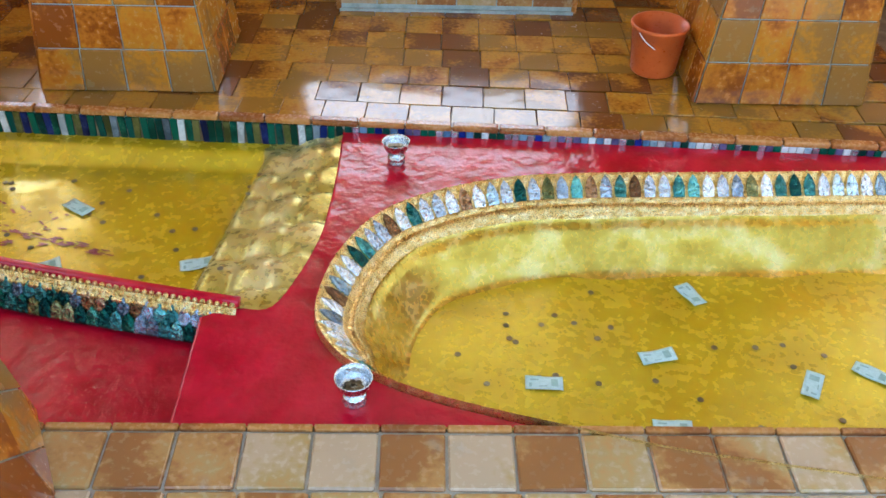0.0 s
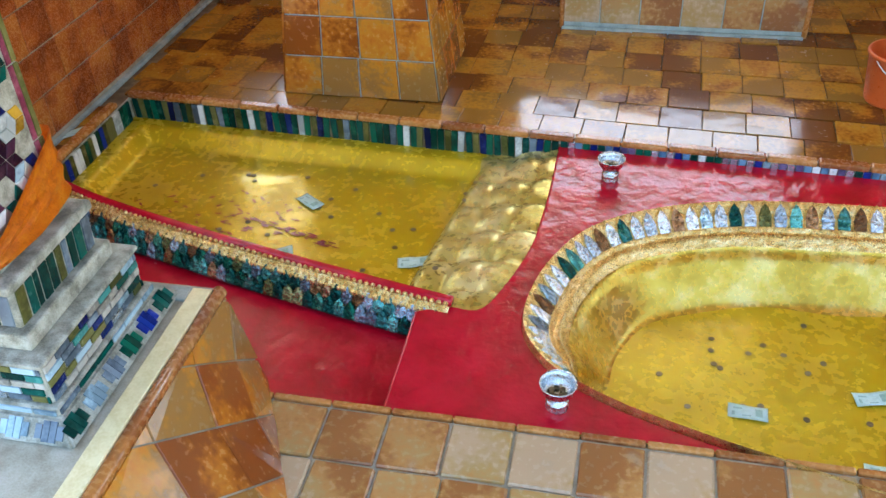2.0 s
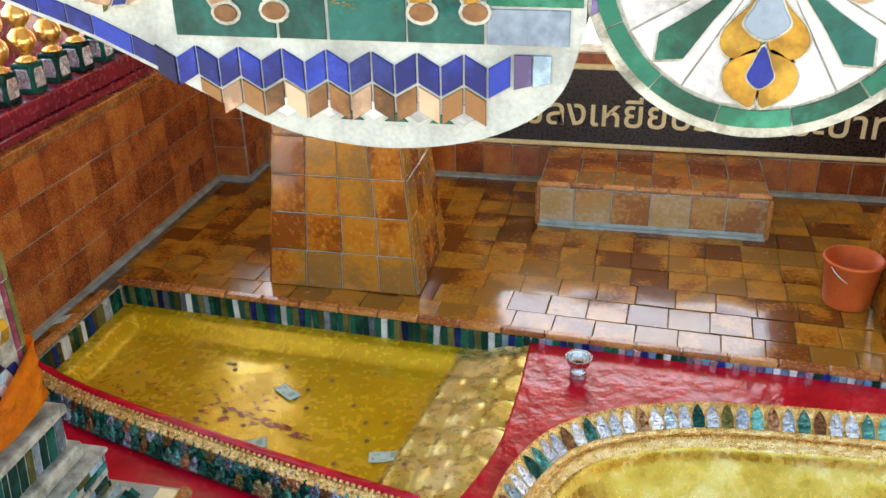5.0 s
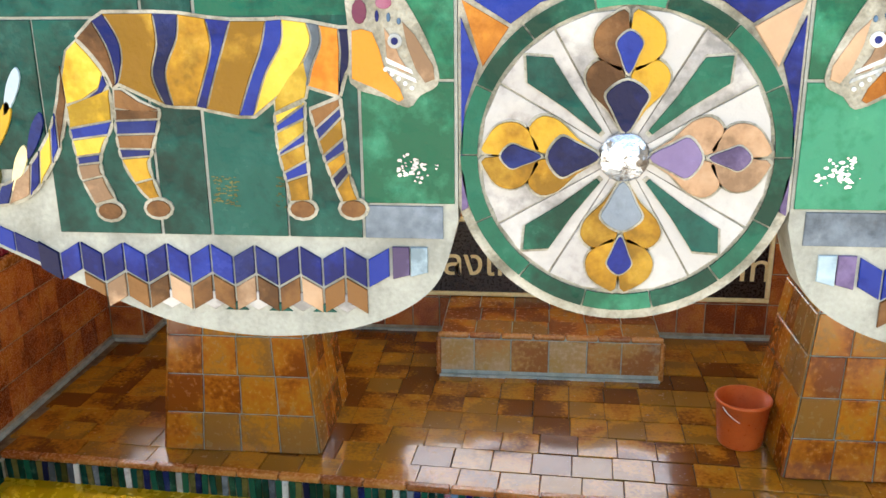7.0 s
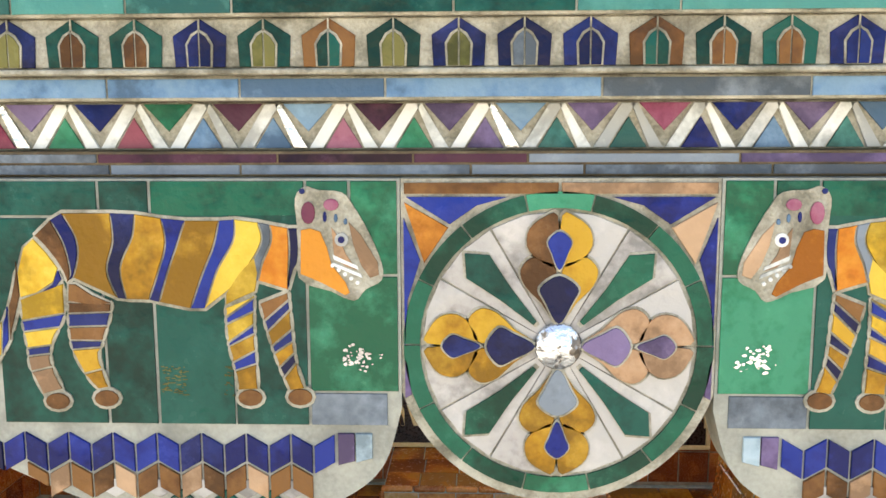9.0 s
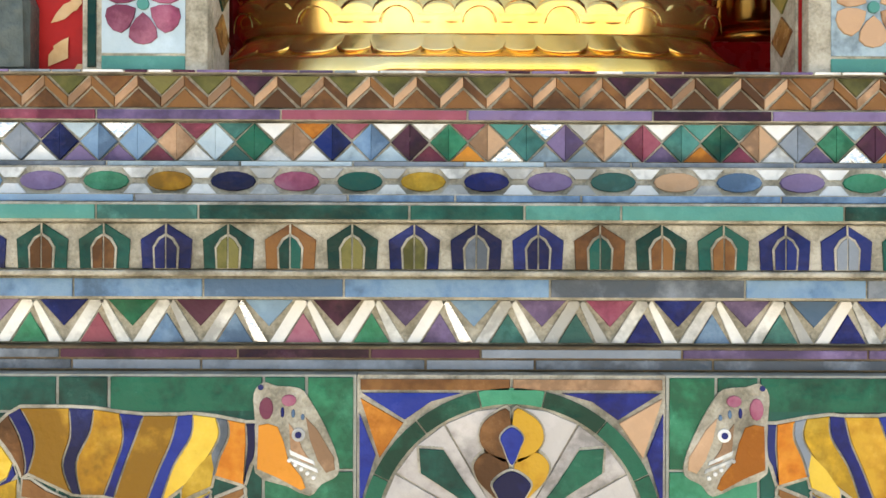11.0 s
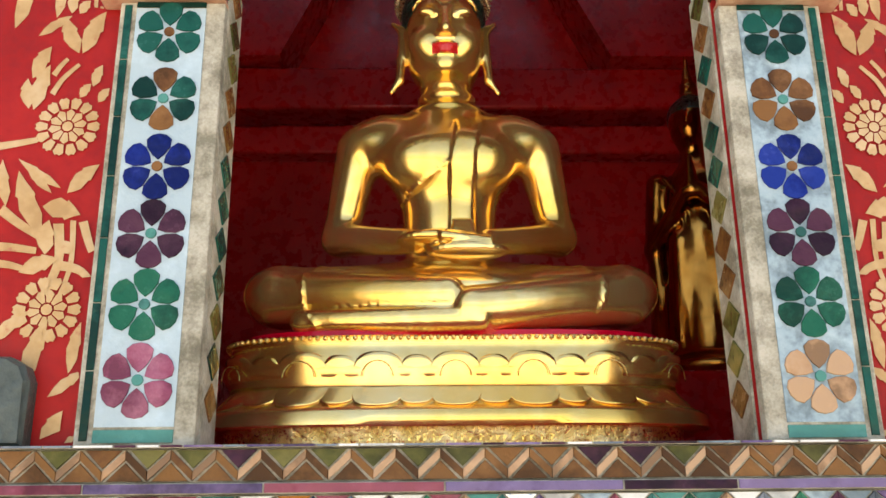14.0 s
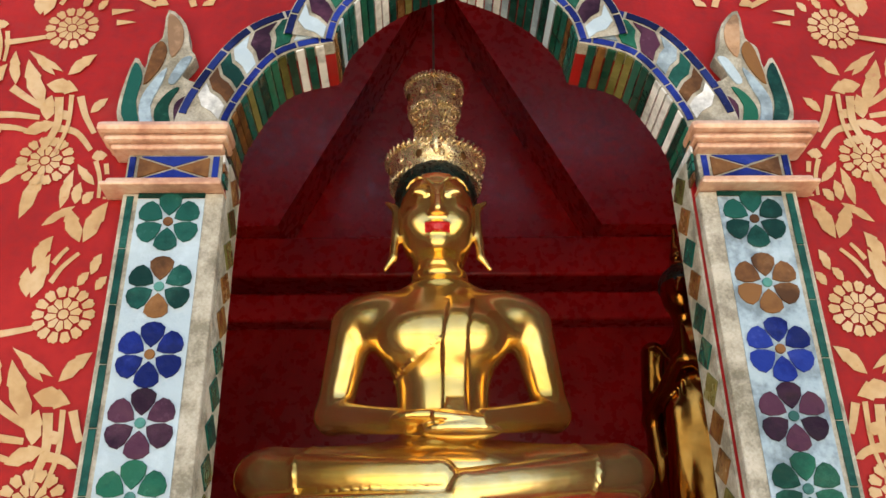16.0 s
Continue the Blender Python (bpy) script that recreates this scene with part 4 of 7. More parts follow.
hw = [0.085, 0.09, 0.088, 0.066, 0.036, 0.030, 0.042, 0.05]
fine = resample([(a, b, c, d) for (a, b), c, d in zip(path, zz, hw)], 0.02)
for i, (x, y, z, w) in enumerate(fine):
    ring = []
    for k in range(9):
        t = k / 8 * 2 - 1
        fold = 0.008 * math.sin(k * 2.4 + i * 0.11) + 0.004 * math.sin(k * 4.1 - i * 0.2)
        d = Vector((x - cxx, y - cyy)).normalized() * (0.006 + fold)
        ring.append(bm.verts.new((x + d.x, y + d.y, z + t * w)))
    rings.append(ring)
for a, b in zip(rings, rings[1:]):
    for k in range(8):
        bm.faces.new((a[k], a[k + 1], b[k + 1], b[k]))
bmesh.ops.solidify(bm, geom=bm.faces[:], thickness=0.004)
part("band", bm, M["cloth"], cloth, smooth=True)
bm = bmesh.new()
bmesh.ops.create_icosphere(bm, subdivisions=3, radius=0.038)
for v in bm.verts:
    v.co = Vector((v.co.x * 0.9, v.co.y * 0.7, v.co.z * 1.2)) * (1 + 0.18 * noise.noise(v.co * 30)) + Vector((cxx + 0.10, cyy - 0.20, 0.885))
knot = part("knot", bm, M["cloth"], cloth, smooth=True)
for dx, ln in ((0.02, 0.15), (-0.05, 0.11)):
    bm = bmesh.new()
    tube(bm, [(cxx + 0.10 + dx * k / 4, cyy - 0.21 - 0.012 * k, 0.875 - ln * k / 4) for k in range(5)], [0.02, 0.028, 0.034, 0.04, 0.036], 8)
    part("hanging_end", bm, M["cloth"], knot, smooth=True)


# ---- loose things ----
def bowl(label, x, y, z):
    b = empty("offering_bowl", label, "bowl", "offering bowls on the red bed", at=(x, y, z))
    pr = [(0.001, 0.0), (0.042, 0.0), (0.044, 0.006), (0.036, 0.016), (0.038, 0.024), (0.044, 0.03), (0.040, 0.036), (0.018, 0.044), (0.022, 0.052), (0.045, 0.062), (0.060, 0.085), (0.064, 0.112), (0.070, 0.118),
          (0.064, 0.117), (0.059, 0.10), (0.052, 0.078), (0.03, 0.066), (0.001, 0.063)]
    b.scale = (0.87, 0.87, 0.9)
    body = part("body", lathe(pr, 36), M["silver"], b, smooth=True)
    for k in range(7):
        a = k * 0.9
        bm = lathe([(0.001, 0), (0.011, 0), (0.011, 0.002), (0.001, 0.002)], 14)
        bmesh.ops.transform(bm, matrix=Matrix.Translation((0.025 * math.cos(a), 0.025 * math.sin(a), 0.067 + 0.002 * k)) @ Matrix.Rotation(0.2 * math.sin(k * 2), 4, "X"), verts=bm.verts)
        part("coin", bm, M["coin"], b, "small coin lying in the bowl")
    return b


bowl("embossed silver offering bowl with coins on the red bed", 0.075, 0.975, RED_Z)
bowl("embossed silver offering bowl beside the far kerb", 0.165, 2.36, RED_Z)

bucket = empty("bucket", "orange plastic bucket with white-gripped wire handle", "bucket", at=(1.452, 3.235, 0.002))
bucket.scale = (0.91, 0.91, 0.83)
part("body", lathe([(0.001, 0.0), (0.118, 0.0), (0.122, 0.006), (0.126, 0.02), (0.150, 0.285), (0.158, 0.288), (0.160, 0.302), (0.156, 0.310), (0.146, 0.308), (0.122, 0.03), (0.116, 0.016), (0.001, 0.014)], 48), M["plastic"], bucket, smooth=True)
bm = bmesh.new()
pts = [(0.158 * math.cos(t), -0.16 * math.sin(t) * 0.75, 0.285 - 0.16 * math.sin(t) * 0.72) for t in [k * math.pi / 20 for k in range(21)]]
rot = Matrix.Rotation(radians(35), 4, "Z")
tube(bm, [rot @ Vector(p) for p in pts], 0.0032, 8)
handle = part("handle", bm, M["white_plastic"], bucket, "bent wire handle", smooth=True)
bm = bmesh.new()
tube(bm, [rot @ Vector(p) for p in pts[8:13]], 0.009, 10)
part("grip", bm, M["white_plastic"], handle, "white plastic grip", smooth=True)


def banknote(x, y, z, turn, seed, tilt=0.0, fold=0.0):
    """A crumpled banknote, 138 by 66 mm, with printed bars."""
    rn = random.Random(seed)
    n = empty("banknote", "crumpled green banknote lying in the gold footprint", "banknote", "scattered banknotes", at=(x, y, z))
    n.rotation_euler = (0, tilt, radians(turn))
    def hgt(u, v):
        return 0.004 + 0.004 * math.sin(u * 40 + seed) * math.sin(v * 50 + seed * 2) + fold * max(0, u) * 0.25
    bm = bmesh.new()
    bmesh.ops.create_grid(bm, x_segments=12, y_segments=6, size=0.5)
    for v in bm.verts:
        u, w = v.co.x * 0.138, v.co.y * 0.066
        v.co = (u, w, hgt(u, w))
    bmesh.ops.solidify(bm, geom=bm.faces[:], thickness=0.0006)
    part("paper", bm, M["note"], n, smooth=True)
    for (u0, u1, v0, v1) in ((0.025, 0.05, -0.018, 0.018), (-0.05, -0.02, 0.01, 0.018), (-0.055, -0.045, -0.02, 0.0), (-0.02, 0.01, -0.022, -0.017)):
        bm = bmesh.new()
        bmesh.ops.create_grid(bm, x_segments=4, y_segments=3, size=0.5)
        for v in bm.verts:
            u, w = (u0 + u1) / 2 + v.co.x * (u1 - u0), (v0 + v1) / 2 + v.co.y * (v1 - v0)
            v.co = (u, w, hgt(u, w) + 0.0014)
        part("printed_bar", bm, M["note_ink"], n)
    return n


# ---- notes and coins in the basins ----
for x, y, tn, sd, fo in ((0.729, 1.315, -3, 1, 0), (1.171, 1.456, 12, 2, 0.3), (1.379, 1.814, -66, 3, 0.2), (1.715, 1.317, 62, 4, 0), (1.959, 1.377, -38, 5, 0), (1.156, 1.11, -4, 6, 0)):
    banknote(x, y, -0.296, tn, sd, 0.0, fo)
for x, y, tn, sd, fo in ((-1.179, 2.181, -35, 7, 0.1), (-1.196, 1.782, 22, 8, 0.2), (-0.60, 1.81, 14, 9, 0.5)):
    banknote(x, y, -0.160, tn, sd, 0.0, fo)
banknote(-2.06, 1.80, -0.12, 20, 11, 0.3, 0.2)
banknote(-2.43, 2.36, 0.004, 40, 12, 0.0, 0.0)
bm = lathe([(0.001, 0), (0.0115, 0), (0.0125, 0.001), (0.0115, 0.002), (0.001, 0.002)], 18)
coin_me = bpy.data.meshes.new("coin")
bm.to_mesh(coin_me)
bm.free()
coin_me.materials.append(M["coin"])
rc = random.Random(12)
spots = [(0.972, 1.825), (0.75, 1.629), (0.959, 1.555), (0.419, 1.462), (1.67, 1.526), (1.675, 1.411), (1.284, 1.243), (0.929, 1.317), (0.62, 1.55), (0.88, 1.64)]
spots += [(rc.uniform(0.5, 2.4), rc.uniform(1.05, 1.75)) for _ in range(16)]
for x, y in spots:
    o = new("coin", coin_me)
    o.location = (x, y, -0.297)
    o.rotation_euler = (rc.uniform(-0.1, 0.1), rc.uniform(-0.1, 0.1), rc.uniform(0, 6))
    tagged(o, "small tarnished coin on the gold floor", "coin", "coins in the basin")
for _ in range(22):
    x = rc.uniform(-2.0, -0.3)
    y = rc.uniform(1.75 if x < -1.2 else 1.55, 2.4)
    o = new("coin", coin_me)
    o.location = (x, y, foot_z(x, y) + 0.003)
    tagged(o, "small tarnished coin on the gold floor", "coin", "coins in the basin")

# gems and beads round the heel
gem_pts = [(-0.024, 0.0), (0.024, 0.0), (0.027, 0.035), (0.016, 0.062), (0.0, 0.078), (-0.016, 0.062), (-0.027, 0.035)]
gem_me = {}
GEMS = ["deep", "silver", "white", "silver", "teal", "silver", "slate", "silver", "ice", "olive", "silver", "brown", "teal"]


def gem(colour):
    if colour not in gem_me:
        bm = bmesh.new()
        for pts, h, k in ((gem_pts, 0.012, 0.004),):
            add_prism(bm, pts, lambda u, v, d: (u, v, d), h, 0.012)
        bmesh.ops.recalc_face_normals(bm, faces=bm.faces)
        me = bpy.data.meshes.new("gem")
        bm.to_mesh(me)
        bm.free()
        me.materials.append(M["foil_" + colour])
        gem_me[colour] = me
    return gem_me[colour]


bm = bmesh.new()
set_pts = [(-0.029, -0.004), (0.029, -0.004), (0.033, 0.036), (0.02, 0.068), (0.0, 0.090), (-0.02, 0.068), (-0.033, 0.036)]
add_prism(bm, set_pts, lambda u, v, d: (u, v, d), 0.007, 0.003)
bmesh.ops.recalc_face_normals(bm, faces=bm.faces)
set_me = bpy.data.meshes.new("gem_setting")
bm.to_mesh(set_me)
bm.free()
set_me.materials.append(M["gold_relief"])
heel = resample(HEEL, 0.063)
rg = random.Random(21)
for i in range(1, len(heel) - 1):
    p, a, b = heel[i], heel[i - 1], heel[i + 1]
    if p[0] > 3.0 or near_side(p) < 0.55:
        continue
    t = Vector((b[0] - a[0], b[1] - a[1], 0)).normalized()
    inn = Vector((-t.y, t.x, 0))
    k = near_side(p)
    o = Vector((p[0], p[1], 0)) + inn * 0.088 * k + Vector((0, 0, -0.066))
    v = -inn * 0.088 * k + Vector((0, 0, 0.078))
    m = basis(o, -t, v)
    if m.to_3x3().col[2].z < 0:
        m = basis(o, t, v)
    ln = v.length / 0.09
    share("gem_setting", set_me, m @ Matrix.Diagonal((1, 1.02 * ln, 1, 1)), basin)
    share("gem", gem(rg.choice(GEMS)), m @ Matrix.Translation((0, 0.004, 0.004)) @ Matrix.Diagonal((0.96, 0.98 * ln, 1, 1)), basin)
bm = bmesh.new()
for p, q, k in zip(resample(HEEL, 0.018), offset(resample(HEEL, 0.018), 0.132), [near_side(p) for p in resample(HEEL, 0.018)]):
    if p[0] < 3.0 and k > 0.4:
        c = Vector((p[0] + (q[0] - p[0]) * k, p[1] + (q[1] - p[1]) * k, -0.074))
        bmesh.ops.create_icosphere(bm, subdivisions=1, radius=0.0065, matrix=Matrix.Translation(c))
o = part("beading", bm, M["gold_relief"], basin, "row of small gold beads", smooth=True)
o["kind"] = "stuff"
# gems and gold studs down the outer side of the left crest
bm = bmesh.new()
for i, (p, q) in enumerate(zip(resample(spline(LEFT_CREST, 8), 0.027), offset(resample(spline(LEFT_CREST, 8), 0.027), -0.045))):
    for r in range(3):
        c = Vector((p[0] + (q[0] - p[0]) * (0.5 + 0.32 * r), p[1] + (q[1] - p[1]) * (0.5 + 0.32 * r), 0.0 - 0.016 * r))
        bmesh.ops.create_icosphere(bm, subdivisions=1, radius=0.0115, matrix=Matrix.Translation(c) @ Matrix.Rotation(i + r, 4, "Y"))
o = part("gold_studs", bm, M["gold_relief"], basin, "clustered gold studs", smooth=False)
o["kind"] = "stuff"
lc = resample(spline(LEFT_CREST, 8), 0.046)
for row in range(2):
    for i in range(1, len(lc) - 1):
        p, a, b = lc[i], lc[i - 1], lc[i + 1]
        t = Vector((b[0] - a[0], b[1] - a[1], 0)).normalized()
        out = Vector((t.y, -t.x, 0))
        if row:
            p = ((p[0] + b[0]) / 2, (p[1] + b[1]) / 2)
        o = Vector((p[0], p[1], 0)) + out * (0.062 + 0.028 * row) + Vector((0, 0, -0.092 - 0.045 * row))
        v = Vector((0, 0, 1)) * 0.9 + out * -0.35
        share("gem", gem(rg.choice(["deep", "slate", "teal", "deep", "olive", "slate", "green", "deep", "brown"])), basis(o, t, v) @ Matrix.Diagonal((0.95, 0.95, 1.6, 1)), basin)

# ---- mosaic frieze hanging below the ledge ----
frieze = empty("mosaic_frieze", "scalloped glass mosaic frieze with tigers and a flower wheel", "frieze")


def face_at(y):
    return lambda u, v, d: (u, y - d, v)


def piece(parent, pts, colour, y, d=0.004, inset=0.0018, name="glass_piece"):
    return part(name, prism(pts, face_at(y), d, inset), M[colour if colour in M else "g_" + colour], parent)


def shrink(pts, k):
    n = len(pts)
    cx, cy = sum(p[0] for p in pts) / n, sum(p[1] for p in pts) / n
    return [(cx + (x - cx) * k, cy + (y - cy) * k) for x, y in pts]


def rounded(pts, k=0.16):
    """Corners cut a little, twice."""
    for _ in range(2):
        out = []
        for a, b in zip(pts, pts[1:] + pts[:1]):
            out += [(a[0] + (b[0] - a[0]) * k, a[1] + (b[1] - a[1]) * k), (b[0] + (a[0] - b[0]) * k, b[1] + (a[1] - b[1]) * k)]
        pts, k = out, 0.25
    return pts


EDGE = spline([(-2.2, 2.24), (-1.5, 2.21), (-0.9, 2.17), (-0.62, 2.115), (-0.475, 2.066), (-0.398, 2.038), (-0.287, 1.987), (-0.183, 1.941), (-0.107, 1.917), (0.0, 1.906), (0.108, 1.919), (0.185, 1.950), (0.231, 1.994), (0.2545, 2.070)], 6)


def mirror(pts, s):
    return pts if s < 0 else [(2 * CX - x, z) for x, z in pts]


for s in (-1, 1):
    bm = bmesh.new()
    outline = mirror(EDGE + [(0.2545, 2.372), (-2.2, 2.372)], s)
    tris = tessellate_polygon([[Vector((x, z, 0)) for x, z in outline]])
    n = len(outline)
    for y in (0.0, 0.07):
        vs = [bm.verts.new((x, y, z)) for x, z in outline]
        for t in tris:
            bm.faces.new([vs[i] for i in t])
    bm.verts.ensure_lookup_table()
    for i in range(n):
        j = (i + 1) % n
        bm.faces.new((bm.verts[i], bm.verts[j], bm.verts[n + j], bm.verts[n + i]))
    bmesh.ops.recalc_face_normals(bm, faces=bm.faces)
    part("panel", bm, M["white_cement"], frieze, "pale cement panel with a curved lower edge")
# wheel panel: a square top and a round lower end
WC, WR = (CX, 2.157), 0.212
pts = [(0.2555, 2.372), (0.2555, 2.155)] + [(WC[0] - WR * math.cos(a), WC[1] - WR * math.sin(a)) for a in [k * math.pi / 40 for k in range(4, 37)]] + [(0.6585, 2.155), (0.6585, 2.372)]
bm = bmesh.new()
add_prism(bm, pts, lambda u, v, d: (u, 0.07 - d, v), 0.070)
bmesh.ops.recalc_face_normals(bm, faces=bm.faces)
part("wheel_panel", bm, M["pale_grout"], frieze, "cement panel with a round lower end")


def TG(cx, cy):
    return (-0.260 + cx * 0.000459, 2.396 - cy * 0.000472)


PANES = [(-330, 57, 268, 150, "deep"), (-330, 158, -40, 560, "deep"), (-34, 158, 268, 738, "deep"), (278, 57, 414, 738, "deep"), (424, 57, 640, 738, "deep"), (646, 57, 853, 738, "deep"),
         (424, 57, 853, 150, "green"), (862, 57, 975, 300, "green"), (984, 57, 1112, 310, "jade"), (862, 318, 1112, 640, "jade"), (862, 648, 1080, 738, "slate")]


def TD(x, y):
    """Drawing units of the tiger to the frieze: x along the panel, y downwards."""
    return (-0.262 + x * 0.000731 - (y - 320) * 0.00001, 2.370 - (y - 320) * 0.000744)


def grow(pts, d):
    """Closed outline moved outwards by d."""
    n = len(pts)
    area = sum(pts[i][0] * pts[(i + 1) % n][1] - pts[(i + 1) % n][0] * pts[i][1] for i in range(n))
    sg = 1 if area > 0 else -1
    out = []
    for i in range(n):
        a, b = pts[i - 1], pts[(i + 1) % n]
        tx, ty = b[0] - a[0], b[1] - a[1]
        l = math.hypot(tx, ty) or 1
        out.append((pts[i][0] + sg * ty / l * d, pts[i][1] - sg * tx / l * d))
    return out


def on_line(pts, t):
    """Point at the share t of a polyline's length."""
    ln = [math.dist(a, b) for a, b in zip(pts, pts[1:])]
    r = t * sum(ln)
    for (a, b), l in zip(zip(pts, pts[1:]), ln):
        if r <= l + 1e-9:
            k = r / l
            return (a[0] + (b[0] - a[0]) * k, a[1] + (b[1] - a[1]) * k)
        r -= l
    return pts[-1]


def ladder(left, right, cuts, colours):
    """Cells of a limb between two edges, cut across at pairs of shares."""
    left, right = spline(left, 4), spline(right, 4)
    out = []
    for (a, b), (c, d), col in zip(cuts, cuts[1:], colours):
        lf = [on_line(left, a + (c - a) * q / 4) for q in range(5)]
        rg = [on_line(right, b + (d - b) * q / 4) for q in range(5)]
        out.append((col, lf + rg[::-1]))
    return out


def stripes(bounds, colours):
    """Cells of the flank between neighbouring curves that run from the back to the belly."""
    cv = [spline(b, 4) for b in bounds]
    return [(col, a + b[::-1]) for a, b, col in zip(cv, cv[1:], colours)]


FLANK = [[(60, 414), (84, 440), (108, 476), (116, 498)], [(90, 386), (111, 425), (122, 470), (121, 494)], [(111, 374), (134, 416), (137, 452), (127, 490)], [(198, 374), (201, 424), (188, 476), (206, 526)],
         [(242, 376), (236, 417), (212, 472), (222, 528)], [(288, 383), (295, 428), (281, 476), (262, 529)], [(331, 387), (313, 436), (296, 482), (280, 533)], [(391, 387), (380, 433), (359, 482), (336, 544)]]
FLANK += [[(418, 385), (415, 424), (385, 476), (362, 544)], [(459, 390), (466, 420), (452, 452), (420, 500)], [(480, 394), (482, 424), (466, 462), (458, 494)], [(512, 400), (514, 432), (513, 462), (511, 510)], [(529, 400), (531, 432), (529, 460), (522, 474)]]
FLANK_C = ["brown", "blue", "amber", "navy", "amber", "blue", "amber", "blue", "yellow", "slate", "orange", "navy"]
HIND_NEAR = ([(29, 527), (31, 571), (38, 620), (40, 650), (62, 700)], [(108, 498), (107, 556), (84, 602), (78, 640), (98, 690)], [(0, 0), (.22, .27), (.33, .40), (.50, .58), (.58, .66), (.74, .78), (1, 1)], ["yellow", "blue", "yellow", "navy", "tan", "tan"])
HIND_FAR = ([(116, 532), (115, 580), (122, 625), (146, 670), (164, 690)], [(194, 534), (188, 564), (172, 610), (166, 632), (182, 686)], [(0, 0), (.12, .10), (.26, .26), (.40, .44), (.50, .52), (.78, .78), (1, 1)], ["brown", "navy", "brown", "navy", "amber", "amber"])
FORE_NEAR = ([(399, 540), (402, 600), (414, 655), (419, 690)], [(450, 520), (449, 580), (452, 640), (454, 688)], [(0, 0), (.12, .02), (.20, .16), (.42, .30), (.46, .40), (.66, .58), (.76, .72), (1, 1)], ["yellow", "blue", "yellow", "blue", "amber", "blue", "amber"])
FORE_FAR = ([(460, 532), (472, 580), (491, 640), (512, 690)], [(511, 512), (516, 570), (522, 632), (538, 686)], [(0, 0), (.20, .08), (.32, .18), (.48, .38), (.56, .50), (.72, .62), (.84, .72), (1, 1)], ["brown", "navy", "amber", "navy", "amber", "navy", "amber"])
TAIL = ([(27, 460), (10, 530), (-20, 592), (-84, 658), (-160, 672), (-215, 640)], [(30, 520), (16, 570), (-4, 618), (-66, 690), (-160, 704), (-238, 668)], [(0, 0), (.22, .22), (.30, .30), (.42, .42), (.50, .50), (.62, .62), (.70, .70), (.84, .84), (1, 1)], ["brown", "blue", "yellow", "blue", "tan", "navy", "tan", "cream"])
HAUNCH = [("yellow", [(58, 420), (80, 444), (100, 472), (92, 496), (60, 516), (30, 524), (27, 480), (40, 436)]), ("blue", [(100, 476), (106, 492), (90, 512), (60, 526), (34, 528), (66, 516), (90, 500)]),
         ("brown", [(118, 500), (130, 500), (160, 520), (194, 534), (160, 538), (116, 530)]), ("yellow", [(452, 452), (458, 480), (452, 512), (424, 524), (400, 536), (400, 516), (424, 480)])]
HEAD = [("orange", [(533, 404), (552, 400), (570, 406), (582, 434), (590, 464), (614, 494), (622, 514), (612, 520), (570, 498), (532, 482), (532, 450)]),
         ("tan", [(618, 390), (640, 412), (670, 460), (672, 482), (656, 488), (640, 466), (626, 430)]), ("tan", [(588, 400), (604, 420), (614, 446), (634, 474), (612, 468), (592, 448)]),
         ("white", [(590, 446), (634, 466), (636, 474), (592, 456)]), ("white", [(590, 460), (640, 480), (642, 488), (594, 468)])]


def blob(x, y, rx, ry, n=12):
    return [(x + rx * math.cos(2 * math.pi * q / n), y + ry * math.sin(2 * math.pi * q / n)) for q in range(n)]


TIGER = stripes(FLANK, FLANK_C) + HAUNCH + HEAD
for _limb in (HIND_NEAR, HIND_FAR, FORE_NEAR, FORE_FAR, TAIL):
    TIGER += ladder(*_limb)
TIGER += [("pink", blob(548, 375, 13, 20)), ("pink", blob(588, 361, 14, 11)), ("white", blob(606, 421, 13, 13)), ("blue", blob(577, 382, 4, 10, 8)), ("sky", blob(596, 384, 4, 8, 8)), ("sky", blob(613, 390, 4, 6, 8))]
TIGER += [("brown", blob(x, y, 24, 17)) for x, y in ((88, 712), (178, 706), (440, 703), (530, 701))]
TIGER += [("white", blob(590 + 11 * q, 466 + 7.5 * q, 4.5, 4.5, 7)) for q in range(5)]
HEAD_BED = [(528, 400), (525, 350), (542, 330), (565, 336), (606, 340), (626, 362), (654, 410), (676, 462), (676, 492), (648, 508), (628, 528), (590, 512), (530, 488)]
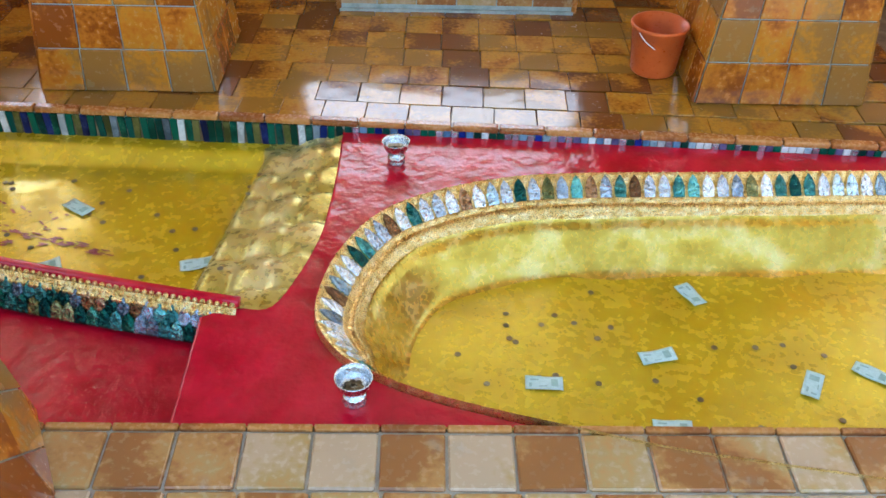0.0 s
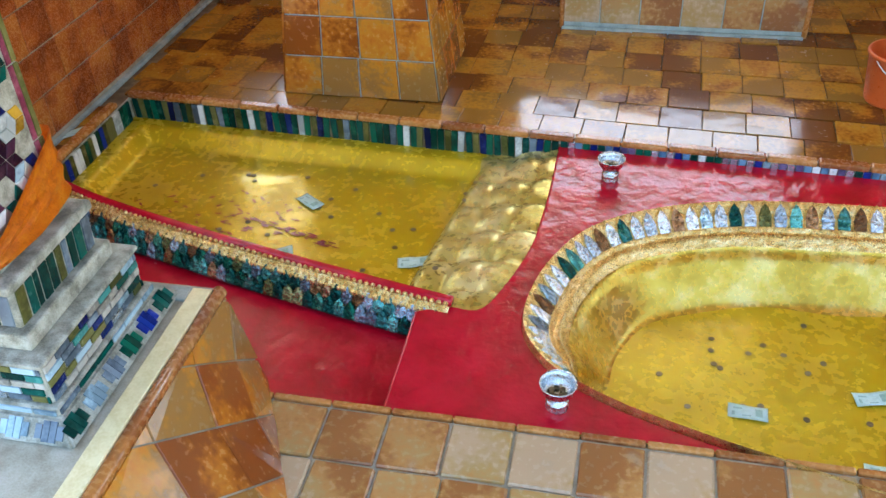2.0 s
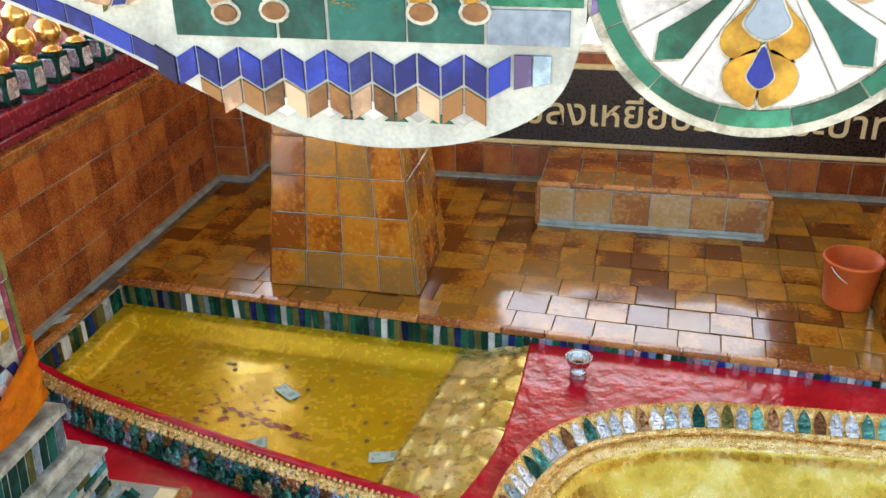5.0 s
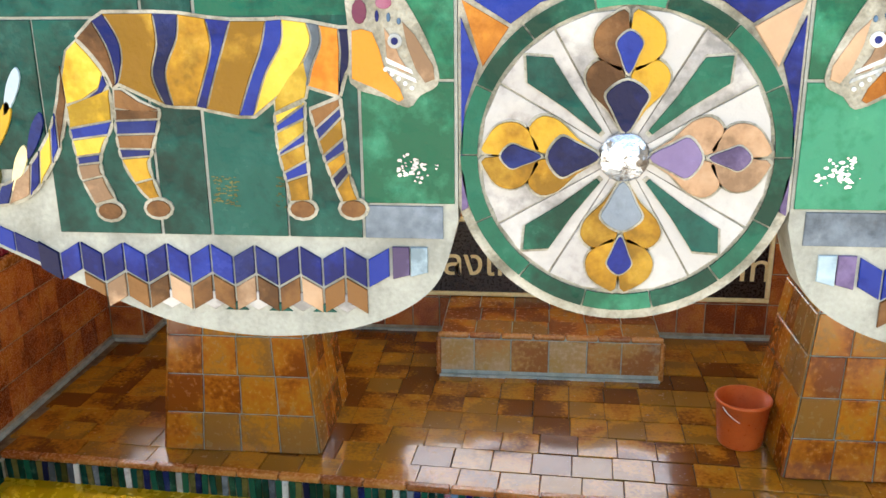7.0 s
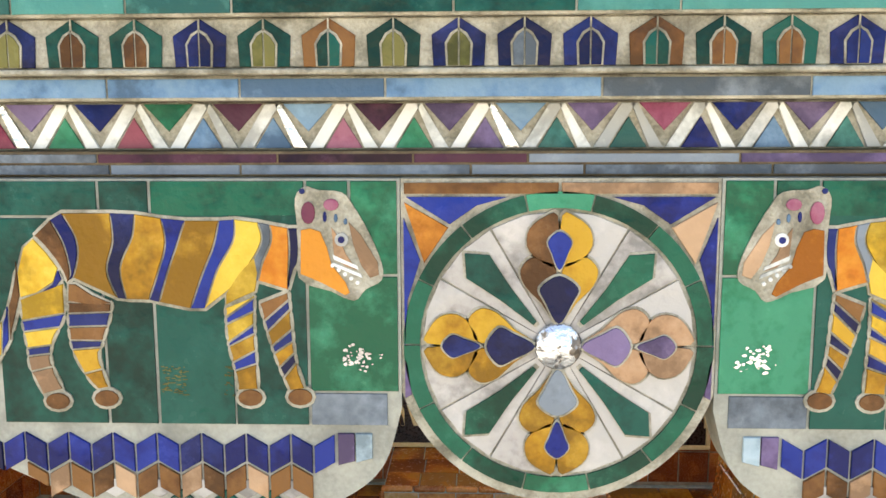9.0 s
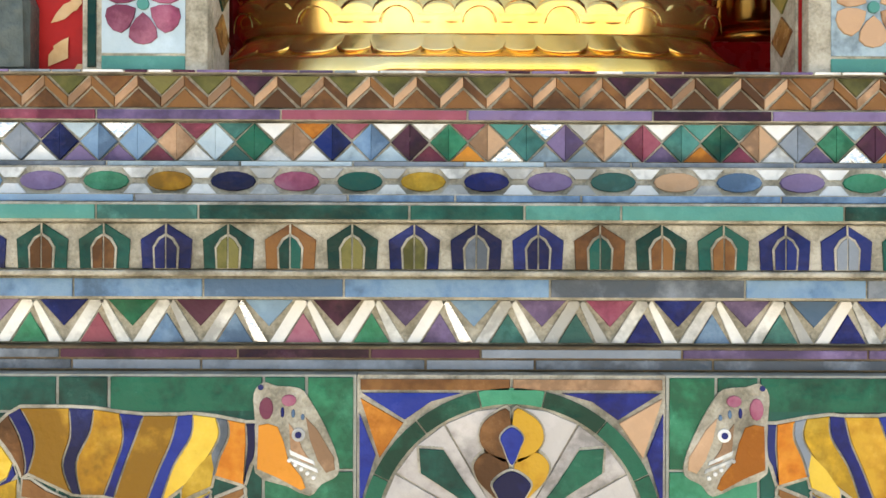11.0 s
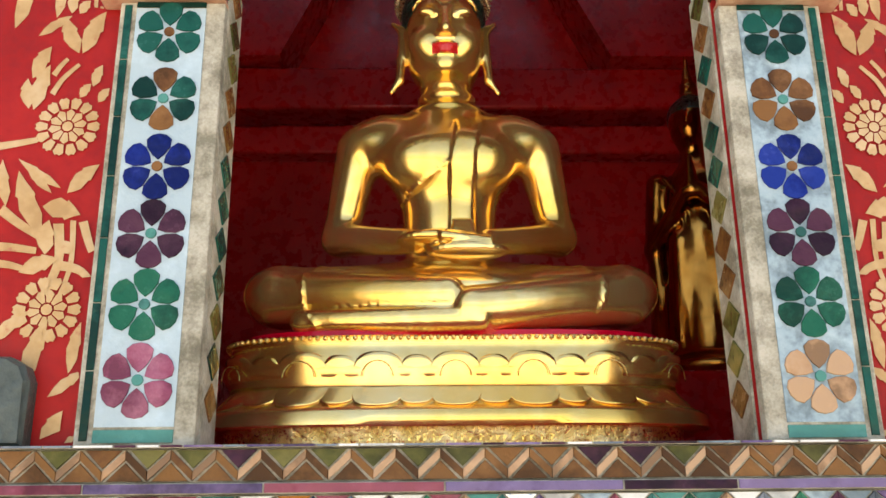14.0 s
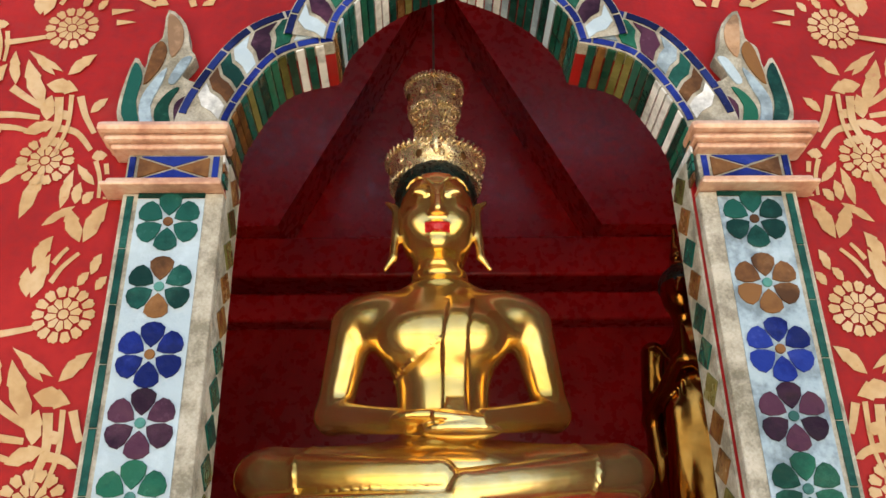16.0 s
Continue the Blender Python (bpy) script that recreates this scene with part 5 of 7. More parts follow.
for s in (-1, 1):
    for x0, y0, x1, y1, c in PANES:
        piece(frieze, mirror([TG(x0, y1), TG(x1, y1), TG(x1, y0), TG(x0, y0)], s), c, 0.0, 0.003 if c != "green" else 0.0036, 0.001)
    bm = bmesh.new()
    for q, (c, pts) in enumerate(TIGER + [("bed", spline(HEAD_BED, 3, True))]):
        add_prism(bm, mirror(grow([TD(*p) for p in pts], 0.0030 if c != "bed" else 0.0), s), face_at(0.0 - 0.000012 * q), 0.0048)
    bed_t = part("tiger", bm, M["pale_grout"], frieze, "amber and blue glass tiger set in grey cement")
    for q, (c, pts) in enumerate(TIGER):
        small = c in ("white", "sky", "pink") or len(pts) < 9
        cell = grow([TD(*p) for p in pts], -0.0004 if small else -0.0014)
        piece(bed_t, mirror(cell, s), c, -0.0042 - 0.000012 * q, 0.0030, 0.0006)
    for d in ((606, 421, 6, 6), (538, 338, 5, 5)):
        piece(bed_t, mirror([TD(*p) for p in blob(*d)], s), "blue" if d[2] == 6 else "navy", -0.0072, 0.002, 0.0)
    # flaked silvering and tarnished squares behind the glass
    bm = bmesh.new()
    rk = random.Random(3 + s)
    for q in range(60):
        u, v = 1000 + rk.gauss(0, 26), 545 + rk.gauss(0, 17)
        r0 = rk.uniform(1.5, 7)
        add_prism(bm, mirror([TG(u + r0 * math.cos(a) * rk.uniform(0.6, 1.4), v + r0 * math.sin(a) * rk.uniform(0.5, 1.0)) for a in [k * 1.05 for k in range(6)]], s), lambda a, b, d: (a, -0.0034 - 0.00001 * q - d, b), 0.0008)
    part("flaked_silver", bm, M["g_silver"], frieze, "flaked silvering on the green glass")["kind"] = "stuff"
    for u0 in (430, 612):
        bm = bmesh.new()
        for q in range(70):
            u, v, ln = u0 + rk.uniform(0, 72), 570 + rk.uniform(0, 84), rk.uniform(3, 14)
            add_prism(bm, mirror([TG(u, v), TG(u + ln, v), TG(u + ln, v + 2.5), TG(u, v + 2.5)], s), lambda a, b, d: (a, -0.0034 - 0.00001 * q - d, b), 0.0006)
        part("tarnished_square", bm, M["g_olive"], frieze, "tarnished square behind the green glass")
    # folded blue and brown bands under the tiger
    per = 0.0598
    for k in range(8):
        x0 = -0.312 + k * per
        zt, dz, h = 2.034, 0.016, 0.038
        for sg in (0, 1):
            xa, xb = x0 + sg * per / 2 + 0.0015, x0 + (sg + 1) * per / 2 - 0.0015
            za, zb = (zt, zt - dz) if sg == 0 else (zt - dz, zt)
            piece(frieze, mirror([(xa, za - h), (xb, zb - h), (xb, zb), (xa, za)], s), "blue" if (k + sg) % 5 else "navy", 0.0, 0.004, 0.001)
            if 1 <= k <= 7 and not (k == 7 and sg):
                h2 = 0.033
                za2, zb2 = za - h - 0.004, zb - h - 0.004
                if k in (1,) and sg == 0:
                    h2 = 0.018
                piece(frieze, mirror([(xa, za2 - h2), (xb, zb2 - h2), (xb, zb2), (xa, za2)], s), "brown" if (k * 2 + sg) % 3 else "tan", 0.0, 0.004, 0.001)
        if 2 <= k <= 6:
            xm, zm = x0 + per, 1.9575
            piece(frieze, mirror([(xm, zm - 0.014), (xm + 0.024, zm), (xm, zm + 0.013), (xm - 0.024, zm)], s), "pearl", 0.0, 0.003, 0.001)
            if 2 < k < 6:
                piece(frieze, mirror([(xm + per / 2 - 0.016, zm - 0.014), (xm + per / 2 + 0.016, zm - 0.014), (xm + per / 2, zm - 0.002)], s), "deep", 0.0, 0.003, 0.001)
    # blue border rising to the outer end
    low = [p for p in EDGE if -1.6 < p[0] < -0.285]
    for a, b in zip(low[::3], low[3::3]):
        piece(frieze, mirror([(a[0] + 0.002, a[1] + 0.006), (b[0], b[1] + 0.006), (b[0], b[1] + 0.032), (a[0] + 0.002, a[1] + 0.032)], s), "blue", 0.0, 0.0026, 0.0006)
    # outer leafy scroll beside the tiger's tail
    for k, (cx, cy, c) in enumerate(((-120, 560, "cream"), (-60, 470, "navy"), (-150, 440, "amber"), (-110, 350, "ice"), (-200, 330, "green"), (-230, 520, "violet"), (-290, 420, "blue"), (-210, 620, "olive"))):
        pts = [(cx - 40, cy + 60), (cx - 5, cy + 20), (cx + 22, cy - 40), (cx + 12, cy - 70), (cx - 22, cy - 20)]
        piece(frieze, mirror([TG(*p) for p in spline(pts, 3, True)], s), c, -0.003, 0.0035, 0.0008)
    for k in range(24):
        x0 = -0.43 - 0.078 * k
        zb = 2.16 + 0.0 * k
        piece(frieze, mirror([(x0 - 0.074, zb + 0.05), (x0, zb), (x0, 2.365), (x0 - 0.074, 2.365)], s), ("deep", "green", "deep", "jade")[k % 4], 0.0, 0.003, 0.001)
    for q, c in enumerate(("violet", "ice")):
        x0 = 0.1695 + 0.0235 * q
        piece(frieze, mirror([(x0, 1.992 + 0.004 * q), (x0 + 0.022, 1.998 + 0.004 * q), (x0 + 0.022, 2.036), (x0, 2.036)], s), c, 0.0, 0.004, 0.001)
    # spandrels of the wheel's square
    for c, pts in (("blue", [(0.262, 2.349), (0.392, 2.349), (0.352, 2.338), (0.318, 2.314)]), ("tan" if s > 0 else "orange", [(0.260, 2.342), (0.316, 2.310), (0.285, 2.264)]), ("blue", [(0.259, 2.322), (0.280, 2.268), (0.2635, 2.215), (0.2595, 2.15)]),
                   ("brown" if s < 0 else "tan", [(0.260, 2.353), (0.455, 2.353), (0.455, 2.367), (0.260, 2.367)]), ("violet", [(0.2595, 2.14), (0.263, 2.13), (0.268, 2.09), (0.2595, 2.085)])):
        piece(frieze, mirror(pts, s), c, 0.0, 0.004, 0.001)


def polar(arm, r, w):
    a = radians(90 * arm)
    return (WC[0] + r * math.cos(a) - w * math.sin(a), WC[1] + r * math.sin(a) + w * math.cos(a))


for k in range(14):
    a0, a1 = 2 * math.pi * k / 14 + 0.006, 2 * math.pi * (k + 1) / 14 - 0.006
    an = [a0 + (a1 - a0) * q / 5 for q in range(6)]
    pts = [(WC[0] + 0.199 * math.cos(a), WC[1] + 0.199 * math.sin(a)) for a in an] + [(WC[0] + 0.178 * math.cos(a), WC[1] + 0.178 * math.sin(a)) for a in an[::-1]]
    piece(frieze, pts, "jade" if k % 7 == 3 else "green", 0.0, 0.004, 0.0)
for k in range(12):
    a0, a1 = 2 * math.pi * k / 12 + 0.008, 2 * math.pi * (k + 1) / 12 - 0.008
    pts = [(WC[0] + r * math.cos(a), WC[1] + r * math.sin(a)) for r, a in ((0.022, a0), (0.10, a0), (0.174, a0), (0.1745, (a0 + a1) / 2), (0.174, a1), (0.10, a1), (0.022, a1))]
    piece(frieze, pts, "pearl", 0.0, 0.003, 0.0005)
for arm in range(4):
    for sg in (-1, 1):
        o1 = [(0.030, 0.002), (0.055, 0.022), (0.078, 0.044), (0.100, 0.050), (0.116, 0.036), (0.112, 0.018), (0.100, 0.003)]
        o2 = [(0.104, 0.002), (0.112, 0.028), (0.130, 0.042), (0.152, 0.039), (0.167, 0.022), (0.170, 0.002)]
        for base, c in ((o1, "amber"), (o2, "amber")):
            cc = "tan" if arm == 0 else ("brown" if (arm == 1 and sg > 0) else c)
            bed = [polar(arm, r, sg * w) for r, w in spline(base, 3, True)]
            part("petal_bed", prism(shrink(bed, 1.07), face_at(0.0), 0.0045), M["pale_grout"], frieze)
            piece(frieze, shrink(bed, 0.96), cc, -0.0045, 0.003, 0.0008)
    for (r0, r1, hw, c) in ((0.030, 0.092, 0.024, "navy"), (0.100, 0.149, 0.0145, "navy")):
        dr = [(r0, 0.0), (r0 + 0.45 * (r1 - r0), hw * 0.72), (r0 + 0.75 * (r1 - r0), hw), (r1, 0.0), (r0 + 0.75 * (r1 - r0), -hw), (r0 + 0.45 * (r1 - r0), -hw * 0.72)]
        bed = [polar(arm, r, w) for r, w in spline(dr, 4, True)]
        part("petal_bed", prism(shrink(bed, 1.12), face_at(-0.004), 0.0045), M["pale_grout"], frieze)
        piece(frieze, bed, {0: "violet", 1: "navy", 2: "navy", 3: "slate"}[arm] if r0 < 0.05 else {0: "violet", 1: "blue", 2: "navy", 3: "blue"}[arm], -0.0085, 0.003, 0.0008)
    dg = [(0.040, -0.004), (0.095, -0.013), (0.147, -0.0265), (0.172, 0.0), (0.147, 0.0265), (0.095, 0.013), (0.040, 0.004)]
    bed = [polar(arm + 0.5, r, w * 0.82) for r, w in dg]
    part("petal_bed", prism(shrink(bed, 1.05), face_at(0.0), 0.0038), M["pale_grout"], frieze)
    piece(frieze, shrink(bed, 0.97), "deep" if arm % 2 else "green", -0.0038, 0.003, 0.0008)
bm = bmesh.new()
bmesh.ops.create_uvsphere(bm, u_segments=24, v_segments=10, radius=0.031)
bmesh.ops.scale(bm, vec=(1, 0.35, 1), verts=bm.verts)
bmesh.ops.translate(bm, vec=(WC[0], -0.006, WC[1]), verts=bm.verts)
part("hub", bm, M["mirror"], frieze, "domed mirror boss flaking at the edge", smooth=True)

# ---- moulded ledge above the frieze ----
ledge = empty("mosaic_ledge", "moulded ledge with bands of coloured mosaic glass", "ledge")
X0, X1 = -1.9, 2.8
BANDS = [(2.372, 2.406, 0.03), (2.406, 2.470, 0.053), (2.470, 2.501, 0.0), (2.501, 2.509, -0.025), (2.509, 2.570, -0.018), (2.570, 2.596, -0.030), (2.596, 2.608, -0.012), (2.608, 2.650, 0.055), (2.650, 2.658, 0.07),
         (2.658, 2.716, 0.097), (2.716, 2.733, 0.088), (2.733, 2.782, 0.097), (2.782, LEDGE_Z + 0.002, 0.085)]
for i, (z0, z1, y) in enumerate(BANDS):
    part("band", box(X0, X1, y, 0.16, z0 + 0.0004, z1 - 0.0004, 0.002, 1), M["pale_grout"] if i not in (0,) else M["dark_grout"], ledge)
rb = random.Random(77)


def bars(z0, z1, y, cols, w):
    x = X0 + rb.uniform(0, w)
    while x < X1:
        L2 = w * rb.uniform(0.6, 1.5)
        piece(ledge, [(x, z0), (x + L2 - 0.003, z0), (x + L2 - 0.003, z1), (x, z1)], rb.choice(cols), y, 0.003, 0.001)
        x += L2


VX0, VX1 = -0.62, 1.55        # the stretch of the ledge that carries single pieces
X0, X1 = VX0, VX1
bars(2.376, 2.388, 0.03, ["slate", "plum", "slate"], 0.2)
bars(2.391, 2.402, 0.03, ["plum", "slate", "violet"], 0.22)
bars(2.474, 2.497, 0.0, ["sky", "slate", "blue", "sky"], 0.2)
bars(2.574, 2.592, -0.030, ["deep", "slate", "green", "teal"], 0.2)
bars(2.5975, 2.606, -0.012, ["sky", "slate", "blue"], 0.2)
bars(2.651, 2.657, 0.07, ["slate", "ice"], 0.18)
bars(2.718, 2.731, 0.088, ["rose", "plum", "violet", "rose"], 0.19)
bars(2.7830, 2.7862, 0.085, ["violet", "slate", "white", "plum"], 0.05)
# white zigzag with coloured triangles
per, z0, z1, y = 0.0930, 2.409, 2.467, 0.053
TRI = ["plum", "teal", "blue", "slate", "sky", "violet", "jade", "pink", "rose"]
x = 0.27 - per * 10
while x < VX1:
    t = 0.019
    if x > VX0:
        piece(ledge, [(x - per / 2 + 0.001, z0), (x - per / 2 + t, z0), (x + t / 2, z1), (x - t / 2, z1)][0:4], "white", y, 0.004, 0.001)
        piece(ledge, [(x + t / 2 + 0.001, z1), (x - t / 2 + 0.012, z1), (x + per / 2 - t, z0), (x + per / 2 - 0.001, z0)], "white" if rb.random() < 0.8 else "silver", y, 0.004, 0.001)
        piece(ledge, [(x - per / 2 + t + 0.003, z0), (x + per / 2 - t - 0.003, z0), (x, z1 - 0.018)], rb.choice(TRI), y, 0.003, 0.001)
        piece(ledge, [(x + t / 2 + 0.004, z1), (x + per / 2, z0 + 0.022), (x + per - t / 2 - 0.004, z1)], rb.choice(TRI), y, 0.003, 0.001)
    x += per
# pointed arches
per, x = 0.0795, 0.33 - 0.0795 * 12
while x < VX1:
    if x > VX0:
        c1, c2 = rb.choice([("navy", "olive"), ("navy", "slate"), ("deep", "brown"), ("navy", "navy"), ("deep", "olive"), ("brown", "deep"), ("plum", "slate"), ("deep", "brown")])
        ar = [(-0.031, 2.5105), (0.031, 2.5105), (0.033, 2.548), (0.0, 2.569), (-0.033, 2.548)]
        piece(ledge, [(x + a, b) for a, b in ar], c1, -0.018, 0.003, 0.001)
        rim = [(-0.0155, 2.5105), (0.0155, 2.5105), (0.017, 2.538), (0.010, 2.550), (0.0, 2.556), (-0.010, 2.550), (-0.017, 2.538)]
        part("arch_line", prism([(x + a, b) for a, b in rim], face_at(-0.021), 0.0018), M["pale_grout"], ledge)
        for sg in (-1, 1):
            inn = [(sg * 0.001, 2.511), (sg * 0.0132, 2.511), (sg * 0.0142, 2.537), (sg * 0.008, 2.547), (sg * 0.001, 2.552)]
            piece(ledge, [(x + a, b) for a, b in inn], c2, -0.0225, 0.002, 0.0006)
        part("arch_line", prism([(x - 0.001, 2.553), (x + 0.001, 2.553), (x + 0.001, 2.569), (x - 0.001, 2.569)], face_at(-0.021), 0.0018), M["pale_grout"], ledge)
    x += per
# ovals between white spacers
per, x = 0.0865, 0.34 - 0.0865 * 11
OV = ["blue", "violet", "teal", "tan", "sky", "violet", "jade", "amber", "navy", "pink", "deep", "yellow"]
k = 0
while x < VX1:
    if x > VX0:
        ov = [(x + 0.031 * math.cos(a), 2.6285 + 0.0135 * math.sin(a)) for a in [q * math.pi / 7 for q in range(14)]]
        piece(ledge, ov, OV[k % 12], 0.055, 0.004, 0.001)
        for sz in (-1, 1):
            piece(ledge, [(x + 0.034, 2.6285 + sz * 0.004), (x + per - 0.034, 2.6285 + sz * 0.004), (x + per - 0.022, 2.6285 + sz * 0.018), (x + 0.022, 2.6285 + sz * 0.018)], "white", 0.055, 0.003, 0.001)
    x += per
    k += 1
# diamonds: each folded of two halves, with small triangles above and below
per, x = 0.0548, 0.375 - 0.0548 * 17
DI = ["green", "tan", "sky", "plum", "jade", "tan", "slate", "pink", "teal", "tan", "sky", "violet", "slate", "ice", "rose", "navy"]
k = 0
while x < VX1:
    if x > VX0:
        zc, hz, hx = 2.687, 0.0265, 0.0265
        c = rb.choice(DI)
        for sg in (-1, 1):
            piece(ledge, [(x, zc - hz), (x + sg * hx, zc), (x, zc + hz)], c, 0.097, 0.005 if sg > 0 else 0.004, 0.001)
            piece(ledge, [(x + 0.003, zc + sg * hz), (x + per - 0.003, zc + sg * hz), (x + per / 2, zc + sg * 0.004)], rb.choice(["white", "silver", "teal", "violet", "ice", "orange", "white", "rose"]), 0.097, 0.003, 0.001)
    x += per
# brown folded zigzag under the rim
per, x = 0.0655, VX0
while x < VX1:
    z0, z1, t = 2.7355, 2.780, 0.014
    piece(ledge, [(x, z0 + t), (x, z0), (x + per / 2, z1 - t), (x + per / 2, z1)], "tan", 0.097, 0.005, 0.001)
    piece(ledge, [(x + per / 2, z1), (x + per / 2, z1 - t), (x + per, z0), (x + per, z0 + t)], "brown", 0.097, 0.005, 0.001)
    piece(ledge, [(x + 0.006, z0), (x + per - 0.006, z0), (x + per / 2, z1 - t - 0.004)], "brown", 0.097, 0.003, 0.001)
    piece(ledge, [(x - per / 2 + 0.006, z1), (x, z0 + t + 0.004), (x + per / 2 - 0.006, z1)], rb.choice(["brown", "plum", "olive"]), 0.097, 0.003, 0.001)
    x += per

# ---- pilasters with glass flowers ----
FL = [("pink", 2.885), ("green", 3.003), ("plum", 3.119), ("blue", 3.234), ("navy", 3.356), ("deep", 3.482)]


def cap_z(z):
    """Height within the capital, from its foot at 3.542 to its top at 3.668."""
    return 3.542 + (z - 3.562) * 0.79


def pilaster(s, label):
    p = empty("mosaic_pilaster", label, "pilaster", "pilasters beside the niche")
    mx = (lambda pts: pts) if s < 0 else (lambda pts: [(2 * 0.4605 - x, z) for x, z in pts])
    def bx(x0, x1, y0, y1, z0, z1, m, nm, bev=0.003):
        if s > 0:
            x0, x1 = 2 * 0.4605 - x1, 2 * 0.4605 - x0
        return part(nm, box(x0, x1, y0, y1, z0, z1, bev), m, p)
    y = 0.112
    bx(-0.150, 0.030, y, 0.1385, LEDGE_Z + 0.003, 3.541, M["pale_grout"], "body")
    piece(p, mx([(-0.121, 2.815), (-0.002, 2.815), (-0.002, 3.529), (-0.121, 3.529)]), "ice", y, 0.002, 0.001)
    for k in range(7):
        z = 2.795 + k * 0.106
        piece(p, mx([(-0.141, z), (-0.129, z), (-0.129, z + 0.104), (-0.141, z + 0.104)]), "deep", y, 0.003, 0.001)
    piece(p, mx([(-0.121, 2.792), (-0.002, 2.792), (-0.002, 2.811), (-0.121, 2.811)]), "teal", y, 0.003, 0.001)
    piece(p, mx([(-0.121, 3.531), (-0.002, 3.531), (-0.002, 3.540), (-0.121, 3.540)]), "deep", y, 0.003, 0.001)
    for c, z in FL:
        if s > 0:
            c = {"pink": "tan", "navy": "brown"}.get(c, c)
        disc = [(-0.0615 + 0.009 * math.cos(q * 0.63), z + 0.009 * math.sin(q * 0.63)) for q in range(10)]
        eye = piece(p, mx(disc), "brown" if c in ("blue", "deep") else "teal", y - 0.002, 0.004, 0.0008, "flower")
        for k in range(6):
            a = radians(60 * k + 30)
            pet = [(0.011, 0), (0.020, 0.0105), (0.034, 0.0195), (0.048, 0.021), (0.056, 0.012), (0.0585, 0.0), (0.056, -0.012), (0.048, -0.021), (0.034, -0.0195), (0.020, -0.0105)]
            pts = [(-0.0615 + r * math.cos(a) - w * math.sin(a), z + r * math.sin(a) + w * math.cos(a)) for r, w in pet]
            cc = c
            if c == "navy":
                cc = ("deep", "brown", "deep")[k % 3]
            piece(eye, mx(shrink(pts, 0.97)), cc, y - 0.002, 0.003, 0.0008, "petal")
    # capital
    bx(-0.185, 0.030, 0.080, 0.139, cap_z(3.562), cap_z(3.572), M["capital"], "capital_moulding")
    bx(-0.178, 0.026, 0.088, 0.139, cap_z(3.572), cap_z(3.588), M["capital"], "capital_moulding", 0.006)
    bx(-0.150, 0.024, 0.108, 0.139, cap_z(3.588), cap_z(3.662), M["pale_grout"], "capital_block")
    xs, zs = (-0.128, 0.0), (cap_z(3.594), cap_z(3.655))
    xm, zm = (xs[0] + xs[1]) / 2, (zs[0] + zs[1]) / 2
    for c, pts in (("blue", [(xs[0] + 0.004, zs[0]), (xs[1] - 0.004, zs[0]), (xm, zm - 0.003)]), ("blue", [(xs[0] + 0.004, zs[1]), (xs[1] - 0.004, zs[1]), (xm, zm + 0.003)]),
                   ("brown", [(xs[0], zs[0] + 0.003), (xs[0], zs[1] - 0.003), (xm - 0.005, zm)]), ("brown", [(xs[1], zs[0] + 0.003), (xs[1], zs[1] - 0.003), (xm + 0.005, zm)]),
                   ("blue", [(-0.145, zs[0]), (-0.134, zs[0]), (-0.134, zs[1]), (-0.145, zs[1])]), ("blue", [(0.006, zs[0]), (0.017, zs[0]), (0.017, zs[1]), (0.006, zs[1])])):
        piece(p, mx(pts), c, 0.108, 0.003, 0.001)
    bx(-0.178, 0.026, 0.088, 0.139, cap_z(3.662), cap_z(3.678), M["capital"], "capital_moulding", 0.005)
    bx(-0.190, 0.034, 0.076, 0.139, cap_z(3.678), cap_z(3.695), M["capital"], "capital_moulding", 0.007)
    bx(-0.202, 0.038, 0.064, 0.139, cap_z(3.695), cap_z(3.722), M["capital"], "capital_moulding", 0.009)
    # mirror diamonds on the reveal
    face = 0.0305 if s < 0 else 0.8835
    part("reveal_bed", box(*((0.0265, 0.0305) if s < 0 else (0.8835, 0.8875)), 0.1405, 0.2395, LEDGE_Z + 0.003, 3.62), M["pale_grout"], p)
    for k in range(12):
        for q in range(1):
            z, yy = 2.83 + k * 0.066, 0.19 + q * 0.085
            f = lambda u, v, d: (face + (d if s < 0 else -d), u, v)
            pts = [(yy, z), (yy + 0.04, z + 0.031), (yy, z + 0.062), (yy - 0.04, z + 0.031)]
            part("mirror_piece", prism(pts, f, 0.003, 0.001), M[rb.choice(["g_olive", "g_brown", "g_brown", "g_deep"])], p)
    return p


pilaster(-1, "mosaic pilaster with green, blue and pink glass flowers")
pilaster(1, "mosaic pilaster with green, blue and orange glass flowers")

